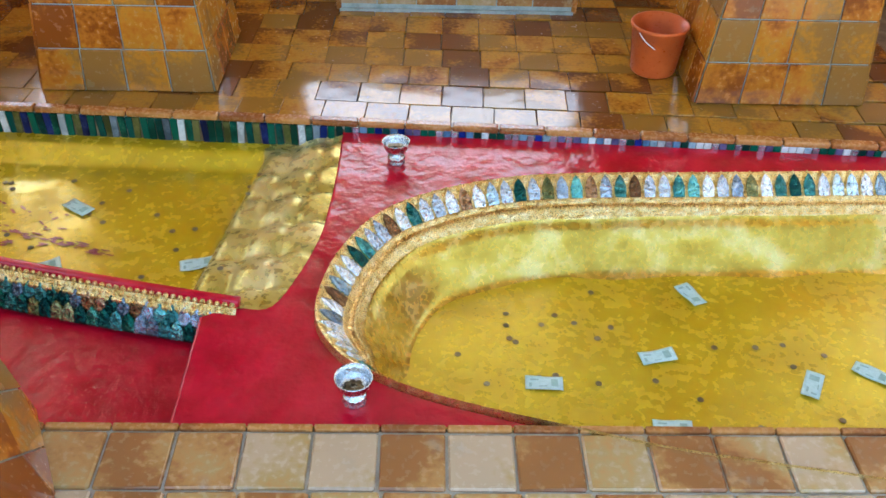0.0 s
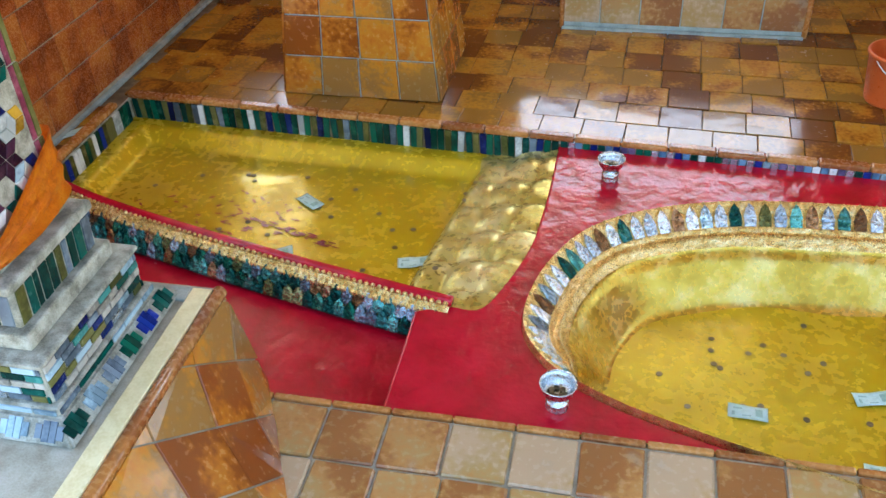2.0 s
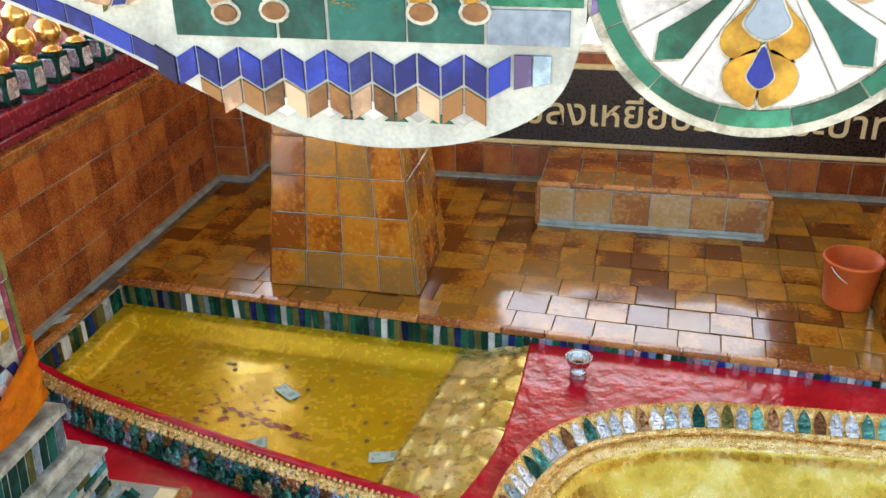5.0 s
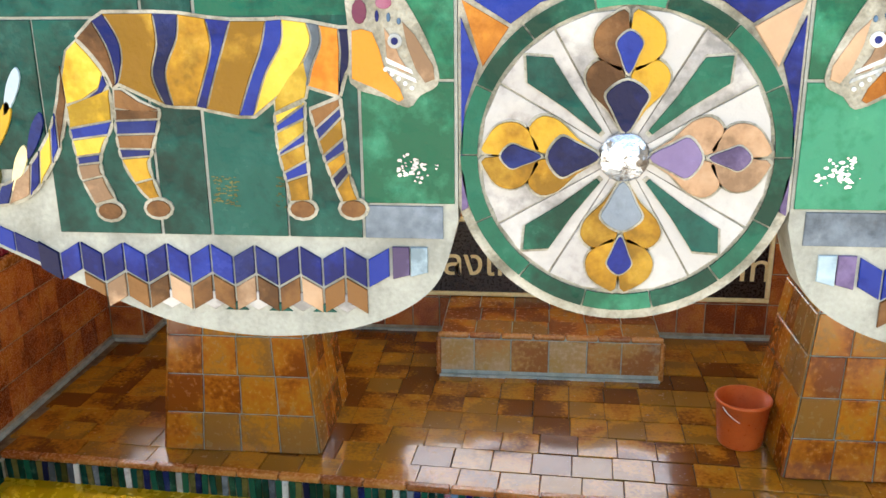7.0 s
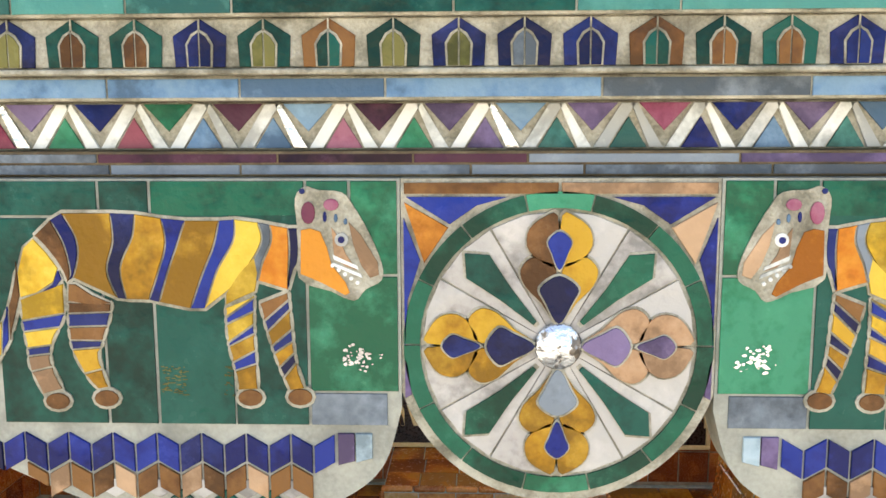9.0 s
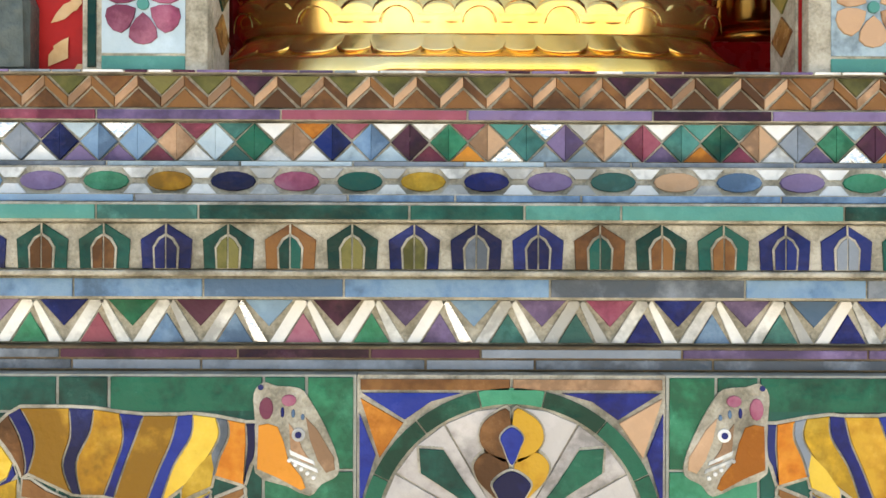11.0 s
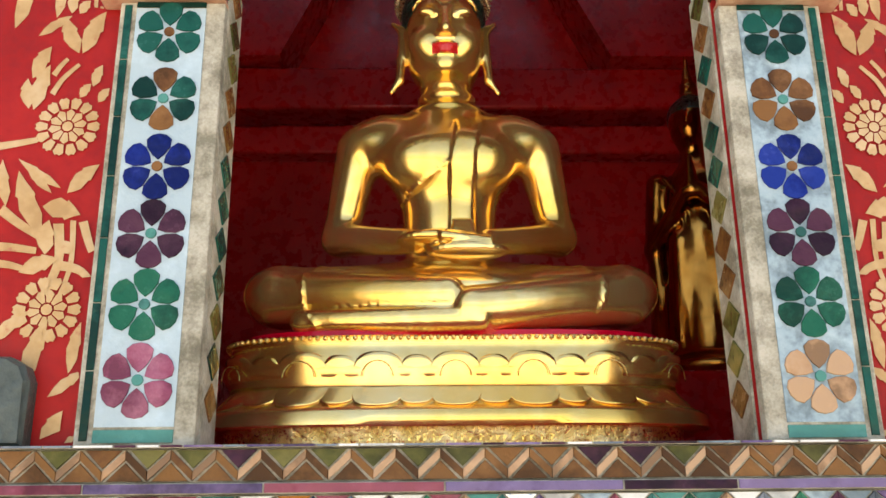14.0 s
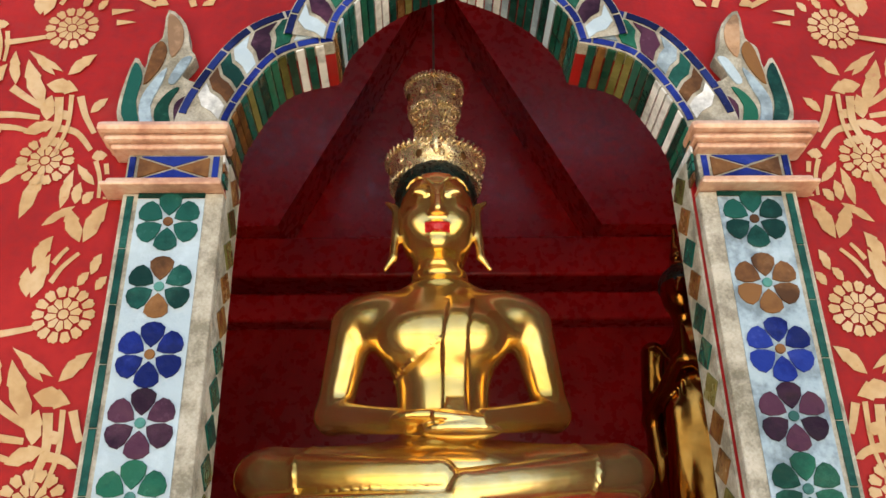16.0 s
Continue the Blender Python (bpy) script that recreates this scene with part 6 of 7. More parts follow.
# ---- cusped arch band ----
arch = empty("mosaic_arch", "cusped arch with flame-shaped glass pieces and curling finials", "arch")
for s in (-1, 1):
    runs = [[(CX + (a if s < 0 else -a), b) for a, b in half] for half in (AH[:26], AH[25:])]
    ends = []
    for which, run in enumerate(runs):
        dense = resample(run, 0.004)
        nn = len(dense)

        def nrm_at(i):
            a, b = dense[max(i - 3, 0)], dense[min(i + 3, nn - 1)]
            t = Vector((b[0] - a[0], b[1] - a[1])).normalized()
            return Vector((-t.y, t.x)) if s < 0 else Vector((t.y, -t.x))

        def off(i, r):
            i = min(max(i, 0), nn - 1)
            v = nrm_at(i)
            return (dense[i][0] + v.x * r, dense[i][1] + v.y * r)

        yf = 0.105 - 0.008 * which
        first = next((i for i in range(nn) if off(i, 0.05)[1] > 3.70), 0)
        bm = bmesh.new()
        rng = list(range(max(0, first - 6), nn))
        ra = [[bm.verts.new((*(lambda q: (q[0], y, q[1]))(off(i, r)),)) for i in rng] for r, y in ((0.0, 0.1385), (0.0, yf), (0.10, yf), (0.10, 0.1385))]
        for a, b in zip(ra, ra[1:]):
            for i in range(len(rng) - 1):
                bm.faces.new((a[i], a[i + 1], b[i + 1], b[i]))
        bmesh.ops.recalc_face_normals(bm, faces=bm.faces)
        part("band", bm, M["pale_grout"], arch)
        ends.append((off(0, 0.0), off(0, 0.1), off(nn - 1, 0.0), off(nn - 1, 0.1)))
        cols = ["white", "brown", "deep", "ice", "plum", "green", "ice", "deep"]
        step2 = 9
        starts = list(range(first, max(first + 1, nn - 26), step2))
        for q, i in enumerate(starts + [starts[-1] + step2]):
            j = i + step2 - 2
            pts = [off(i + sh, r) for r, sh in ((0.020, 0), (0.040, 3), (0.060, 4), (0.078, 8))] + [off(j + sh, r) for r, sh in ((0.078, 8), (0.060, 4), (0.040, 3), (0.020, 0))]
            if q == len(starts):
                pts = [off(i, 0.020), off(i + 3, 0.040), off(i + 4, 0.060), off(i + 8, 0.078), off(nn - 1, 0.078), off(nn - 1, 0.02)]
            piece(arch, pts, cols[(q + 3 * which) % 8], yf, 0.003, 0.0)
        for i in range(first, nn - 3, 11):
            top = min(i + 10, nn - 1)
            ks = sorted(set(list(range(i, top, 2)) + [top]))
            for ra_, rb_, c in ((0.003, 0.015, "blue"), (0.083, 0.097, "navy")):
                piece(arch, [off(k, ra_) for k in ks] + [off(k, rb_) for k in ks[::-1]], c, yf, 0.003, 0.0)
        for q, i in enumerate(range(1, nn - 5, 5)):
            a, b = dense[i], dense[i + 4]
            v = nrm_at(i)
            bm = bmesh.new()
            pr = [(a[0], yf + 0.003, a[1]), (b[0], yf + 0.003, b[1]), (b[0], 0.238, b[1]), (a[0], 0.238, a[1])]
            up = [bm.verts.new(p) for p in pr]
            dn = [bm.verts.new((p[0] - v.x * 0.004, p[1], p[2] - v.y * 0.004)) for p in pr]
            bm.faces.new(dn)
            for k in range(4):
                bm.faces.new((up[k], up[(k + 1) % 4], dn[(k + 1) % 4], dn[k]))
            bmesh.ops.recalc_face_normals(bm, faces=bm.faces)
            part("soffit_piece", bm, M["g_" + rb.choice(["deep", "olive", "ice", "deep", "brown", "deep", "white", "green"])], arch)
    # curling finial over the capital
    fin = [(-0.150, 3.668), (-0.182, 3.70), (-0.184, 3.76), (-0.168, 3.845), (-0.146, 3.82), (-0.142, 3.87), (-0.122, 3.895), (-0.118, 3.965), (-0.080, 3.93), (-0.066, 3.87), (-0.052, 3.845), (-0.072, 3.80), (-0.02, 3.77), (0.02, 3.70), (0.024, 3.668)]
    mx = (lambda pts: pts) if s < 0 else (lambda pts: [(2 * CX - x, z) for x, z in pts])
    part("finial_bed", prism(mx(spline(fin, 3)), face_at(0.1385), 0.03), M["pale_grout"], arch)
    for c, pts in (("deep", [(-0.150, 3.674), (-0.176, 3.71), (-0.176, 3.77), (-0.166, 3.832), (-0.148, 3.80), (-0.152, 3.74), (-0.138, 3.68)]),
                   ("brown", [(-0.144, 3.78), (-0.136, 3.86), (-0.122, 3.885), (-0.108, 3.86), (-0.118, 3.815)]),
                   ("ice", [(-0.132, 3.674), (-0.146, 3.73), (-0.134, 3.775), (-0.104, 3.82), (-0.110, 3.78), (-0.124, 3.73), (-0.112, 3.678)]),
                   ("tan", [(-0.112, 3.90), (-0.114, 3.955), (-0.086, 3.925), (-0.080, 3.88), (-0.098, 3.845)]),
                   ("ice", [(-0.098, 3.79), (-0.078, 3.84), (-0.058, 3.845), (-0.070, 3.81), (-0.086, 3.78)]),
                   ("green", [(-0.104, 3.676), (-0.116, 3.72), (-0.096, 3.76), (-0.074, 3.772), (-0.090, 3.73), (-0.082, 3.682)]),
                   ("plum", [(-0.072, 3.685), (-0.080, 3.73), (-0.060, 3.752), (-0.044, 3.74), (-0.056, 3.70)]),
                   ("cream", [(-0.052, 3.676), (-0.044, 3.72), (-0.034, 3.755), (-0.018, 3.75), (-0.026, 3.70), (-0.036, 3.676)]),
                   ("ice", [(-0.026, 3.676), (-0.014, 3.72), (-0.010, 3.752), (0.004, 3.74), (0.002, 3.70), (-0.008, 3.676)]),
                   ("slate", [(0.000, 3.676), (0.010, 3.71), (0.012, 3.732), (0.022, 3.72), (0.020, 3.69), (0.014, 3.676)])):
        piece(arch, mx(spline(pts, 3, True)), c, 0.1085, 0.003, 0.0008)

# ---- stencilled flowers and scrolls on the red wall ----
STROKES = [0]


def stencil(bm, pts):
    STROKES[0] = (STROKES[0] + 1) % 211
    y = 0.1390 - 0.000014 * STROKES[0]
    vs = [bm.verts.new((x, y, z)) for x, z in pts]
    tri = tessellate_polygon([[Vector((x, z, 0)) for x, z in pts]])
    for t in tri:
        bm.faces.new([vs[i] for i in t])


def flower(bm, x, z, r):
    for k in range(14):
        a = 2 * math.pi * k / 14
        b = 0.19
        stencil(bm, [(x + q * math.cos(a + w), z + q * math.sin(a + w)) for q, w in ((r * 0.62, -b * 0.8), (r * 0.9, -b), (r, -b * 0.4), (r * 0.96, 0), (r, b * 0.4), (r * 0.9, b), (r * 0.62, b * 0.8))])
    for k in range(10):
        a = 2 * math.pi * k / 10 + 0.2
        stencil(bm, [(x + q * math.cos(a + w), z + q * math.sin(a + w)) for q, w in ((r * 0.22, -0.25), (r * 0.50, -0.27), (r * 0.60, 0), (r * 0.50, 0.27), (r * 0.22, 0.25))])
    stencil(bm, [(x + r * 0.17 * math.cos(k * 0.7), z + r * 0.17 * math.sin(k * 0.7)) for k in range(9)])


def SD(x, y):
    """Drawing units of the stencil to the wall."""
    return (-0.4083 + x * 0.000961 + y * 0.000153, 3.8020 + x * -0.000004 + y * -0.001058)


# one repeat of the scroll: stems as (half-width, points), leaves as (half-width, foot, tip)
STEMS = [(9, (0, 5), (30, 28), (65, 50)), (8, (-30, 66), (10, 66), (58, 72)), (7, (-20, 92), (10, 94), (34, 100)), (8, (95, 95), (132, 105), (160, 142)), (8, (138, 25), (148, 66), (166, 106)),
         (5, (170, 165), (178, 200), (176, 240)), (5, (190, 170), (192, 205), (187, 242)), (5, (92, 400), (112, 372), (142, 346)), (5, (96, 366), (108, 350), (122, 336)), (7, (-20, 494), (20, 488), (64, 480)),
         (9, (96, 620), (94, 680), (68, 732)), (5, (121, 615), (114, 685), (90, 742))]
LEAVES = [(15, (72, 78), (78, 22)), (11, (100, 75), (118, 58)), (13, (28, 106), (94, 82)), (9, (158, 62), (192, 28)), (11, (162, 158), (192, 150)), (9, (168, 214), (134, 172)), (15, (148, 326), (192, 246)), (15, (142, 326), (118, 258)),
          (10, (132, 252), (140, 208)), (9, (146, 252), (166, 226)), (13, (58, 372), (92, 312)), (12, (50, 426), (48, 372)), (14, (58, 428), (88, 346))]
LEAVES += [(8, (140, 406), (160, 380)), (9, (164, 386), (182, 346)), (8, (172, 414), (192, 388)), (8, (102, 562), (30, 514)), (7, (86, 570), (44, 528)), (17, (66, 640), (28, 534)), (11, (8, 592), (2, 514)), (12, (112, 570), (168, 520)),
           (17, (70, 592), (134, 602)), (10, (104, 852), (126, 774)), (8, (70, 886), (132, 846)), (14, (28, 872), (72, 768)), (10, (-20, 806), (44, 756))]


def stencil_leaf(bm, w, a, b, dx, dy):
    """A leaf from its foot to its tip, bowed to one side, with a notched edge."""
    ux, uy = b[0] - a[0], b[1] - a[1]
    l = math.hypot(ux, uy)
    ux, uy = ux / l, uy / l
    prof = [(0, 0), (0.22, -0.62), (0.45, -0.95), (0.62, -0.70), (0.66, -0.85), (0.85, -0.35), (1.0, 0.18), (0.80, 0.45), (0.60, 0.80), (0.55, 0.62), (0.30, 0.75), (0.12, 0.35)]
    pts = [(a[0] + ux * l * t - uy * 1.2 * w * k + dx, a[1] + uy * l * t + ux * 1.2 * w * k + dy) for t, k in prof]
    stencil(bm, [SD(*p) for p in pts])


def stencil_stem(bm, w, pts, dx, dy):
    c = spline([(x + dx, y + dy) for x, y in pts], 6)
    n = len(c) - 1
    lf = [(p[0] + (o[0] - p[0]) * w * (1 - 0.35 * q / n), p[1] + (o[1] - p[1]) * w * (1 - 0.35 * q / n)) for q, (p, o) in enumerate(zip(c, offset(c, 1.0)))]
    rg = [(p[0] + (o[0] - p[0]) * w * (1 - 0.35 * q / n), p[1] + (o[1] - p[1]) * w * (1 - 0.35 * q / n)) for q, (p, o) in enumerate(zip(c, offset(c, -1.0)))]
    stencil(bm, [SD(*p) for p in lf + rg[::-1]])


for s in (-1, 1):
    bm = bmesh.new()
    for col in range(5):
        for row in range(-3, 4):
            dx, dy = -206 * col, 592 * row + (296 if col % 2 else 0)
            for w, *pts in STEMS:
                stencil_stem(bm, w, pts, dx, dy)
            for w, a, b in LEAVES:
                stencil_leaf(bm, w, a, b, dx, dy)
            for fx, fy in ((73, 164), (117, 457)):
                flower(bm, *SD(fx + dx, fy + dy), 0.054)
    # the scroll goes on over the arch, turned inwards
    for k in range(3):
        for w, *pts in STEMS[:5]:
            stencil_stem(bm, w, pts, 230 + 210 * k, -240 - 40 * k)
        for w, a, b in LEAVES[:5]:
            stencil_leaf(bm, w, a, b, 230 + 210 * k, -240 - 40 * k)
        flower(bm, *SD(300 + 210 * k, -330 - 30 * k), 0.054)
    # keep the arch and the pilasters clear
    def covered(x, z):
        if x > -0.155 and z < 3.73:
            return True
        if x > -0.19 and 3.55 < z < 4.0 and x < 0:
            return z < 3.995
        return x > -0.03 and z < 4.26
    bmesh.ops.delete(bm, geom=[f for f in bm.faces if any(covered(v.co.x, v.co.z) or not LEDGE_Z + 0.01 < v.co.z < 5.25 or v.co.x > CX for v in f.verts)], context="FACES")
    bmesh.ops.delete(bm, geom=[v for v in bm.verts if not v.link_faces], context="VERTS")
    if s > 0:
        for v in bm.verts:
            v.co.x = 2 * 0.4605 - v.co.x
    bmesh.ops.recalc_face_normals(bm, faces=bm.faces)
    for f in bm.faces:
        if f.normal.y > 0:
            f.normal_flip()
    o = part("gold_stencil", bm, M["stencil"], niche_wall, "gold stencilled flowers and leafy scrolls")
    o["kind"] = "stuff"

tab = part("stone_tablet", prism([(-0.40, LEDGE_Z + 0.003), (-0.222, LEDGE_Z + 0.003), (-0.222, 2.885), (-0.232, 2.908), (-0.256, 2.922), (-0.40, 2.925)], face_at(0.137), 0.04, 0.006), M["bracket"])
tagged(tab, "dark carved stone tablet leaning on the red wall", "tablet")


# ---- statues: smooth blended solids turned into one mesh each ----
def smin(a, b, k):
    h = np.clip(0.5 + 0.5 * (b - a) / k, 0, 1)
    return b + (a - b) * h - k * h * (1 - h)


def ell(P, c, r):
    q = (P - np.array(c)) / np.array(r)
    n = np.sqrt((q ** 2).sum(-1))
    return (n - 1) * min(r)


def cap(P, a, b, r0, r1):
    a, b = np.array(a, float), np.array(b, float)
    d = b - a
    t = np.clip(((P - a) @ d) / (d @ d), 0, 1)
    return np.sqrt(((P - a - t[..., None] * d) ** 2).sum(-1)) - (r0 + (r1 - r0) * t)


def surface(field, lo, hi, h):
    """Surface nets over a sampled field: vertices and quads."""
    ax = [np.arange(lo[i], hi[i] + h, h) for i in range(3)]
    G = np.stack(np.meshgrid(*ax, indexing="ij"), -1)
    F = field(G)
    ins = F < 0
    nx, ny, nz = F.shape
    corner = [(i, j, k) for i in (0, 1) for j in (0, 1) for k in (0, 1)]
    cnt = np.zeros((nx - 1, ny - 1, nz - 1))
    acc = np.zeros((nx - 1, ny - 1, nz - 1, 3))
    sl = lambda o: tuple(slice(o[i], (nx, ny, nz)[i] - 1 + o[i]) for i in range(3))
    for a in corner:
        for b in corner:
            if sum(b) == sum(a) + 1 and all(q >= p for p, q in zip(a, b)):
                fa, fb = F[sl(a)], F[sl(b)]
                cr = (fa < 0) != (fb < 0)
                t = np.where(cr, fa / np.where(cr, fa - fb, 1), 0)
                pos = np.array(a) + t[..., None] * (np.array(b) - np.array(a))
                acc += np.where(cr[..., None], pos, 0)
                cnt += cr
    act = cnt > 0
    idx = -np.ones(act.shape, int)
    idx[act] = np.arange(act.sum())
    cells = np.argwhere(act)
    verts = (cells + acc[act] / cnt[act][:, None]) * h + np.array(lo)
    quads = []
    for d in range(3):
        u, v = (d + 1) % 3, (d + 2) % 3
        s0 = [slice(1, n - 1) for n in F.shape]
        s0[d] = slice(0, F.shape[d] - 1)
        s1 = list(s0)
        s1[d] = slice(1, F.shape[d])
        for sgn in (0, 1):
            e = (ins[tuple(s0)] & ~ins[tuple(s1)]) if sgn == 0 else (~ins[tuple(s0)] & ins[tuple(s1)])
            p = np.argwhere(e)
            off = np.ones(3, int)
            off[d] = 0
            p = p + off
            du, dv = np.zeros(3, int), np.zeros(3, int)
            du[u], dv[v] = 1, 1
            q = [idx[tuple((p - x).T)] for x in (du + dv, dv, np.zeros(3, int), du)]
            q = np.stack(q if sgn == 0 else q[::-1], -1)
            quads.append(q[(q >= 0).all(1)])
    return verts, np.concatenate(quads)


def statue_mesh(name, verts, quads, mats, pick, m):
    me = bpy.data.meshes.new(name)
    me.from_pydata([tuple(v) for v in verts], [], [tuple(int(i) for i in q) for q in quads])
    for mt in mats:
        me.materials.append(mt)
    cen = verts[quads].mean(1)
    me.polygons.foreach_set("material_index", pick(cen).astype(np.int32))
    me.polygons.foreach_set("use_smooth", [True] * len(me.polygons))
    me.transform(m)
    me.update()
    return new(name, me)


def seated(P):
    d = ell(P, (0, 0.03, 0.11), (0.24, 0.17, 0.090))
    for s in (-1, 1):
        d = smin(d, cap(P, (s * 0.10, 0.03, 0.118), (s * 0.345, -0.045, 0.108), 0.080, 0.062), 0.03)
        d = smin(d, ell(P, (s * 0.368, -0.055, 0.104), (0.066, 0.086, 0.060)), 0.03)
    shin_l = cap(P, (-0.355, -0.085, 0.096), (-0.015, -0.190, 0.074), 0.056, 0.040)
    foot_l = cap(P, (-0.30, -0.155, 0.030), (0.045, -0.212, 0.024), 0.024, 0.027)
    shin_r = cap(P, (0.362, -0.085, 0.094), (0.035, -0.200, 0.046), 0.058, 0.044)
    d = smin(d, foot_l, 0.004)
    d = smin(d, shin_l, 0.005)
    d = smin(d, shin_r, 0.004)
    # hems of the robe at the knees and the ankle
    for s in (-1, 1):
        hem = np.abs(P[..., 0] - s * (0.305 - 0.8 * (P[..., 2] - 0.10) ** 2 * 6)) - 0.0035
        d = np.minimum(d, np.maximum(d - 0.0035, hem))
    torso = ell(P, (0, 0.04, 0.30), (0.106, 0.092, 0.20))
    torso = smin(torso, ell(P, (0, 0.030, 0.450), (0.158, 0.092, 0.100)), 0.06)
    for s in (-1, 1):
        torso = smin(torso, ell(P, (s * 0.064, -0.028, 0.425), (0.080, 0.056, 0.062)), 0.045)
        torso = smin(torso, ell(P, (s * 0.188, 0.03, 0.482), (0.064, 0.060, 0.055)), 0.045)
    d = smin(d, torso, 0.03)
    for s in (-1, 1):
        arm = cap(P, (s * 0.206, 0.03, 0.472), (s * 0.246, 0.04, 0.266), 0.053, 0.038)
        fore = cap(P, (s * 0.246, 0.035, 0.260), (s * 0.074, -0.140, 0.200), 0.037, 0.026)
        d = smin(d, smin(arm, fore, 0.025), 0.010)
    d = smin(d, ell(P, (-0.03, -0.155, 0.200), (0.085, 0.045, 0.018)), 0.008)
    d = smin(d, ell(P, (0.03, -0.165, 0.172), (0.085, 0.045, 0.018)), 0.008)
    for q in range(4):
        d = smin(d, cap(P, (-0.02, -0.165 - 0.012 * q, 0.212 - 0.006 * q), (0.075, -0.160 - 0.012 * q, 0.204 - 0.006 * q), 0.009, 0.007), 0.004)
    d = smin(d, cap(P, (-0.14, 0.035, 0.51), (0.14, 0.035, 0.51), 0.046, 0.046), 0.06)
    d = smin(d, cap(P, (0, 0.03, 0.50), (-0.004, 0.025, 0.645), 0.066, 0.056), 0.045)
    for z in (0.565, 0.60):
        d = smin(d, ell(P, (-0.002, 0.028, z), (0.064, 0.062, 0.008)), 0.010)
    # sash: a raised strip with edges from the shoulder down
    strip = np.abs(P[..., 0] - (0.026 + 0.16 * np.clip(P[..., 2] - 0.40, 0, 0.2))) - 0.026
    sash = np.maximum(np.maximum(torso - 0.007, strip), np.maximum(0.24 - P[..., 2], P[..., 1] - 0.03))
    d = smin(d, sash, 0.006)
    for q in range(4):
        d = smin(d, cap(P, (0.008 + 0.012 * q, -0.075, 0.27), (0.004 + 0.014 * q, -0.095, 0.225), 0.006, 0.008), 0.003)
    # robe edge across the chest
    robe = np.abs(P[..., 2] - (0.335 + 0.42 * np.abs(P[..., 0] + 0.115) ** 1.35 * 3.2)) - 0.003
    d = np.minimum(d, np.maximum(np.maximum(torso - 0.004, robe), np.maximum(P[..., 0] - 0.01, P[..., 1] - 0.02)))
    # head
    hx = -0.008
    body = P
    P = (P - np.array((hx, 0.02, 0.66))) / 1.07 + np.array((hx, 0.02, 0.66))
    hd = ell(P, (hx, 0.010, 0.752), (0.086, 0.094, 0.122))
    hd = smin(hd, ell(P, (hx, -0.012, 0.672), (0.066, 0.070, 0.056)), 0.045)
    hd = smin(hd, ell(P, (hx, -0.068, 0.640), (0.020, 0.016, 0.014)), 0.02)
    for s in (-1, 1):
        hd = smin(hd, ell(P, (hx + s * 0.046, -0.060, 0.700), (0.028, 0.022, 0.028)), 0.025)
    hd = smin(hd, cap(P, (hx, -0.084, 0.775), (hx, -0.106, 0.710), 0.007, 0.0125), 0.014)
    for s in (-1, 1):
        hd = smin(hd, ell(P, (hx + s * 0.012, -0.096, 0.708), (0.009, 0.010, 0.008)), 0.005)
        bow = [(0.010, 0.782), (0.024, 0.797), (0.042, 0.802), (0.058, 0.795), (0.070, 0.780)]
        for (xa, za), (xb, zb) in zip(bow, bow[1:]):
            ya, yb = (-0.088 + 5.2 * xa * xa), (-0.088 + 5.2 * xb * xb)
            hd = smin(hd, cap(P, (hx + s * xa, ya, za), (hx + s * xb, yb, zb), 0.0045, 0.004), 0.004)
        hd = smin(hd, ell(P, (hx + s * 0.038, -0.076, 0.766), (0.022, 0.012, 0.009)), 0.004)
        hd = smin(hd, cap(P, (hx + s * 0.020, -0.086, 0.758), (hx + s * 0.058, -0.070, 0.760), 0.0035, 0.003), 0.003)
    hd = smin(hd, ell(P, (hx, -0.090, 0.6775), (0.026, 0.010, 0.0060)), 0.003)
    hd = smin(hd, ell(P, (hx, -0.088, 0.6665), (0.020, 0.010, 0.0060)), 0.003)
    for s in (-1, 1):
        hd = smin(hd, cap(P, (hx + s * 0.090, 0.015, 0.775), (hx + s * 0.098, 0.0, 0.640), 0.012, 0.010), 0.008)
        hd = smin(hd, cap(P, (hx + s * 0.094, 0.010, 0.770), (hx + s * 0.116, 0.012, 0.790), 0.010, 0.005), 0.006)
        hd = smin(hd, cap(P, (hx + s * 0.098, 0.0, 0.640), (hx + s * 0.118, -0.004, 0.610), 0.010, 0.004), 0.006)
    d = smin(d, hd * 1.07, 0.02)
    bump = 0.0045 * np.sin(P[..., 0] * 330) * np.sin(P[..., 2] * 330 + 1.2) * np.sin(P[..., 1] * 330)
    hair = ell(P, (-0.008, 0.034, 0.810), (0.096, 0.100, 0.096)) + bump
    hair = np.maximum(hair, 0.828 - P[..., 2] - 2.6 * np.clip(P[..., 1] + 0.06, 0, 1))
    d = np.minimum(d, hair)
    return np.maximum(d, -body[..., 2])


V, Q = surface(seated, (-0.47, -0.27, -0.02), (0.47, 0.24, 0.96), 0.0058)


def pick(c):
    m = np.zeros(len(c), int)
    P = (c - np.array((-0.008, 0.02, 0.66))) / 1.07 + np.array((-0.008, 0.02, 0.66))
    hair = ell(P, (-0.008, 0.034, 0.810), (0.096, 0.100, 0.096)) < 0.006
    m[hair & (P[:, 2] > 0.824 - 2.6 * np.clip(P[:, 1] + 0.06, 0, 1)) & (P[:, 2] > 0.70) & (np.abs(P[:, 0] + 0.008) < 0.105)] = 1
    lips = (np.abs(P[:, 0] + 0.008) < 0.028) & (np.abs(P[:, 2] - 0.6720) < 0.0110) & (P[:, 1] < -0.072)
    m[lips] = 2
    return m


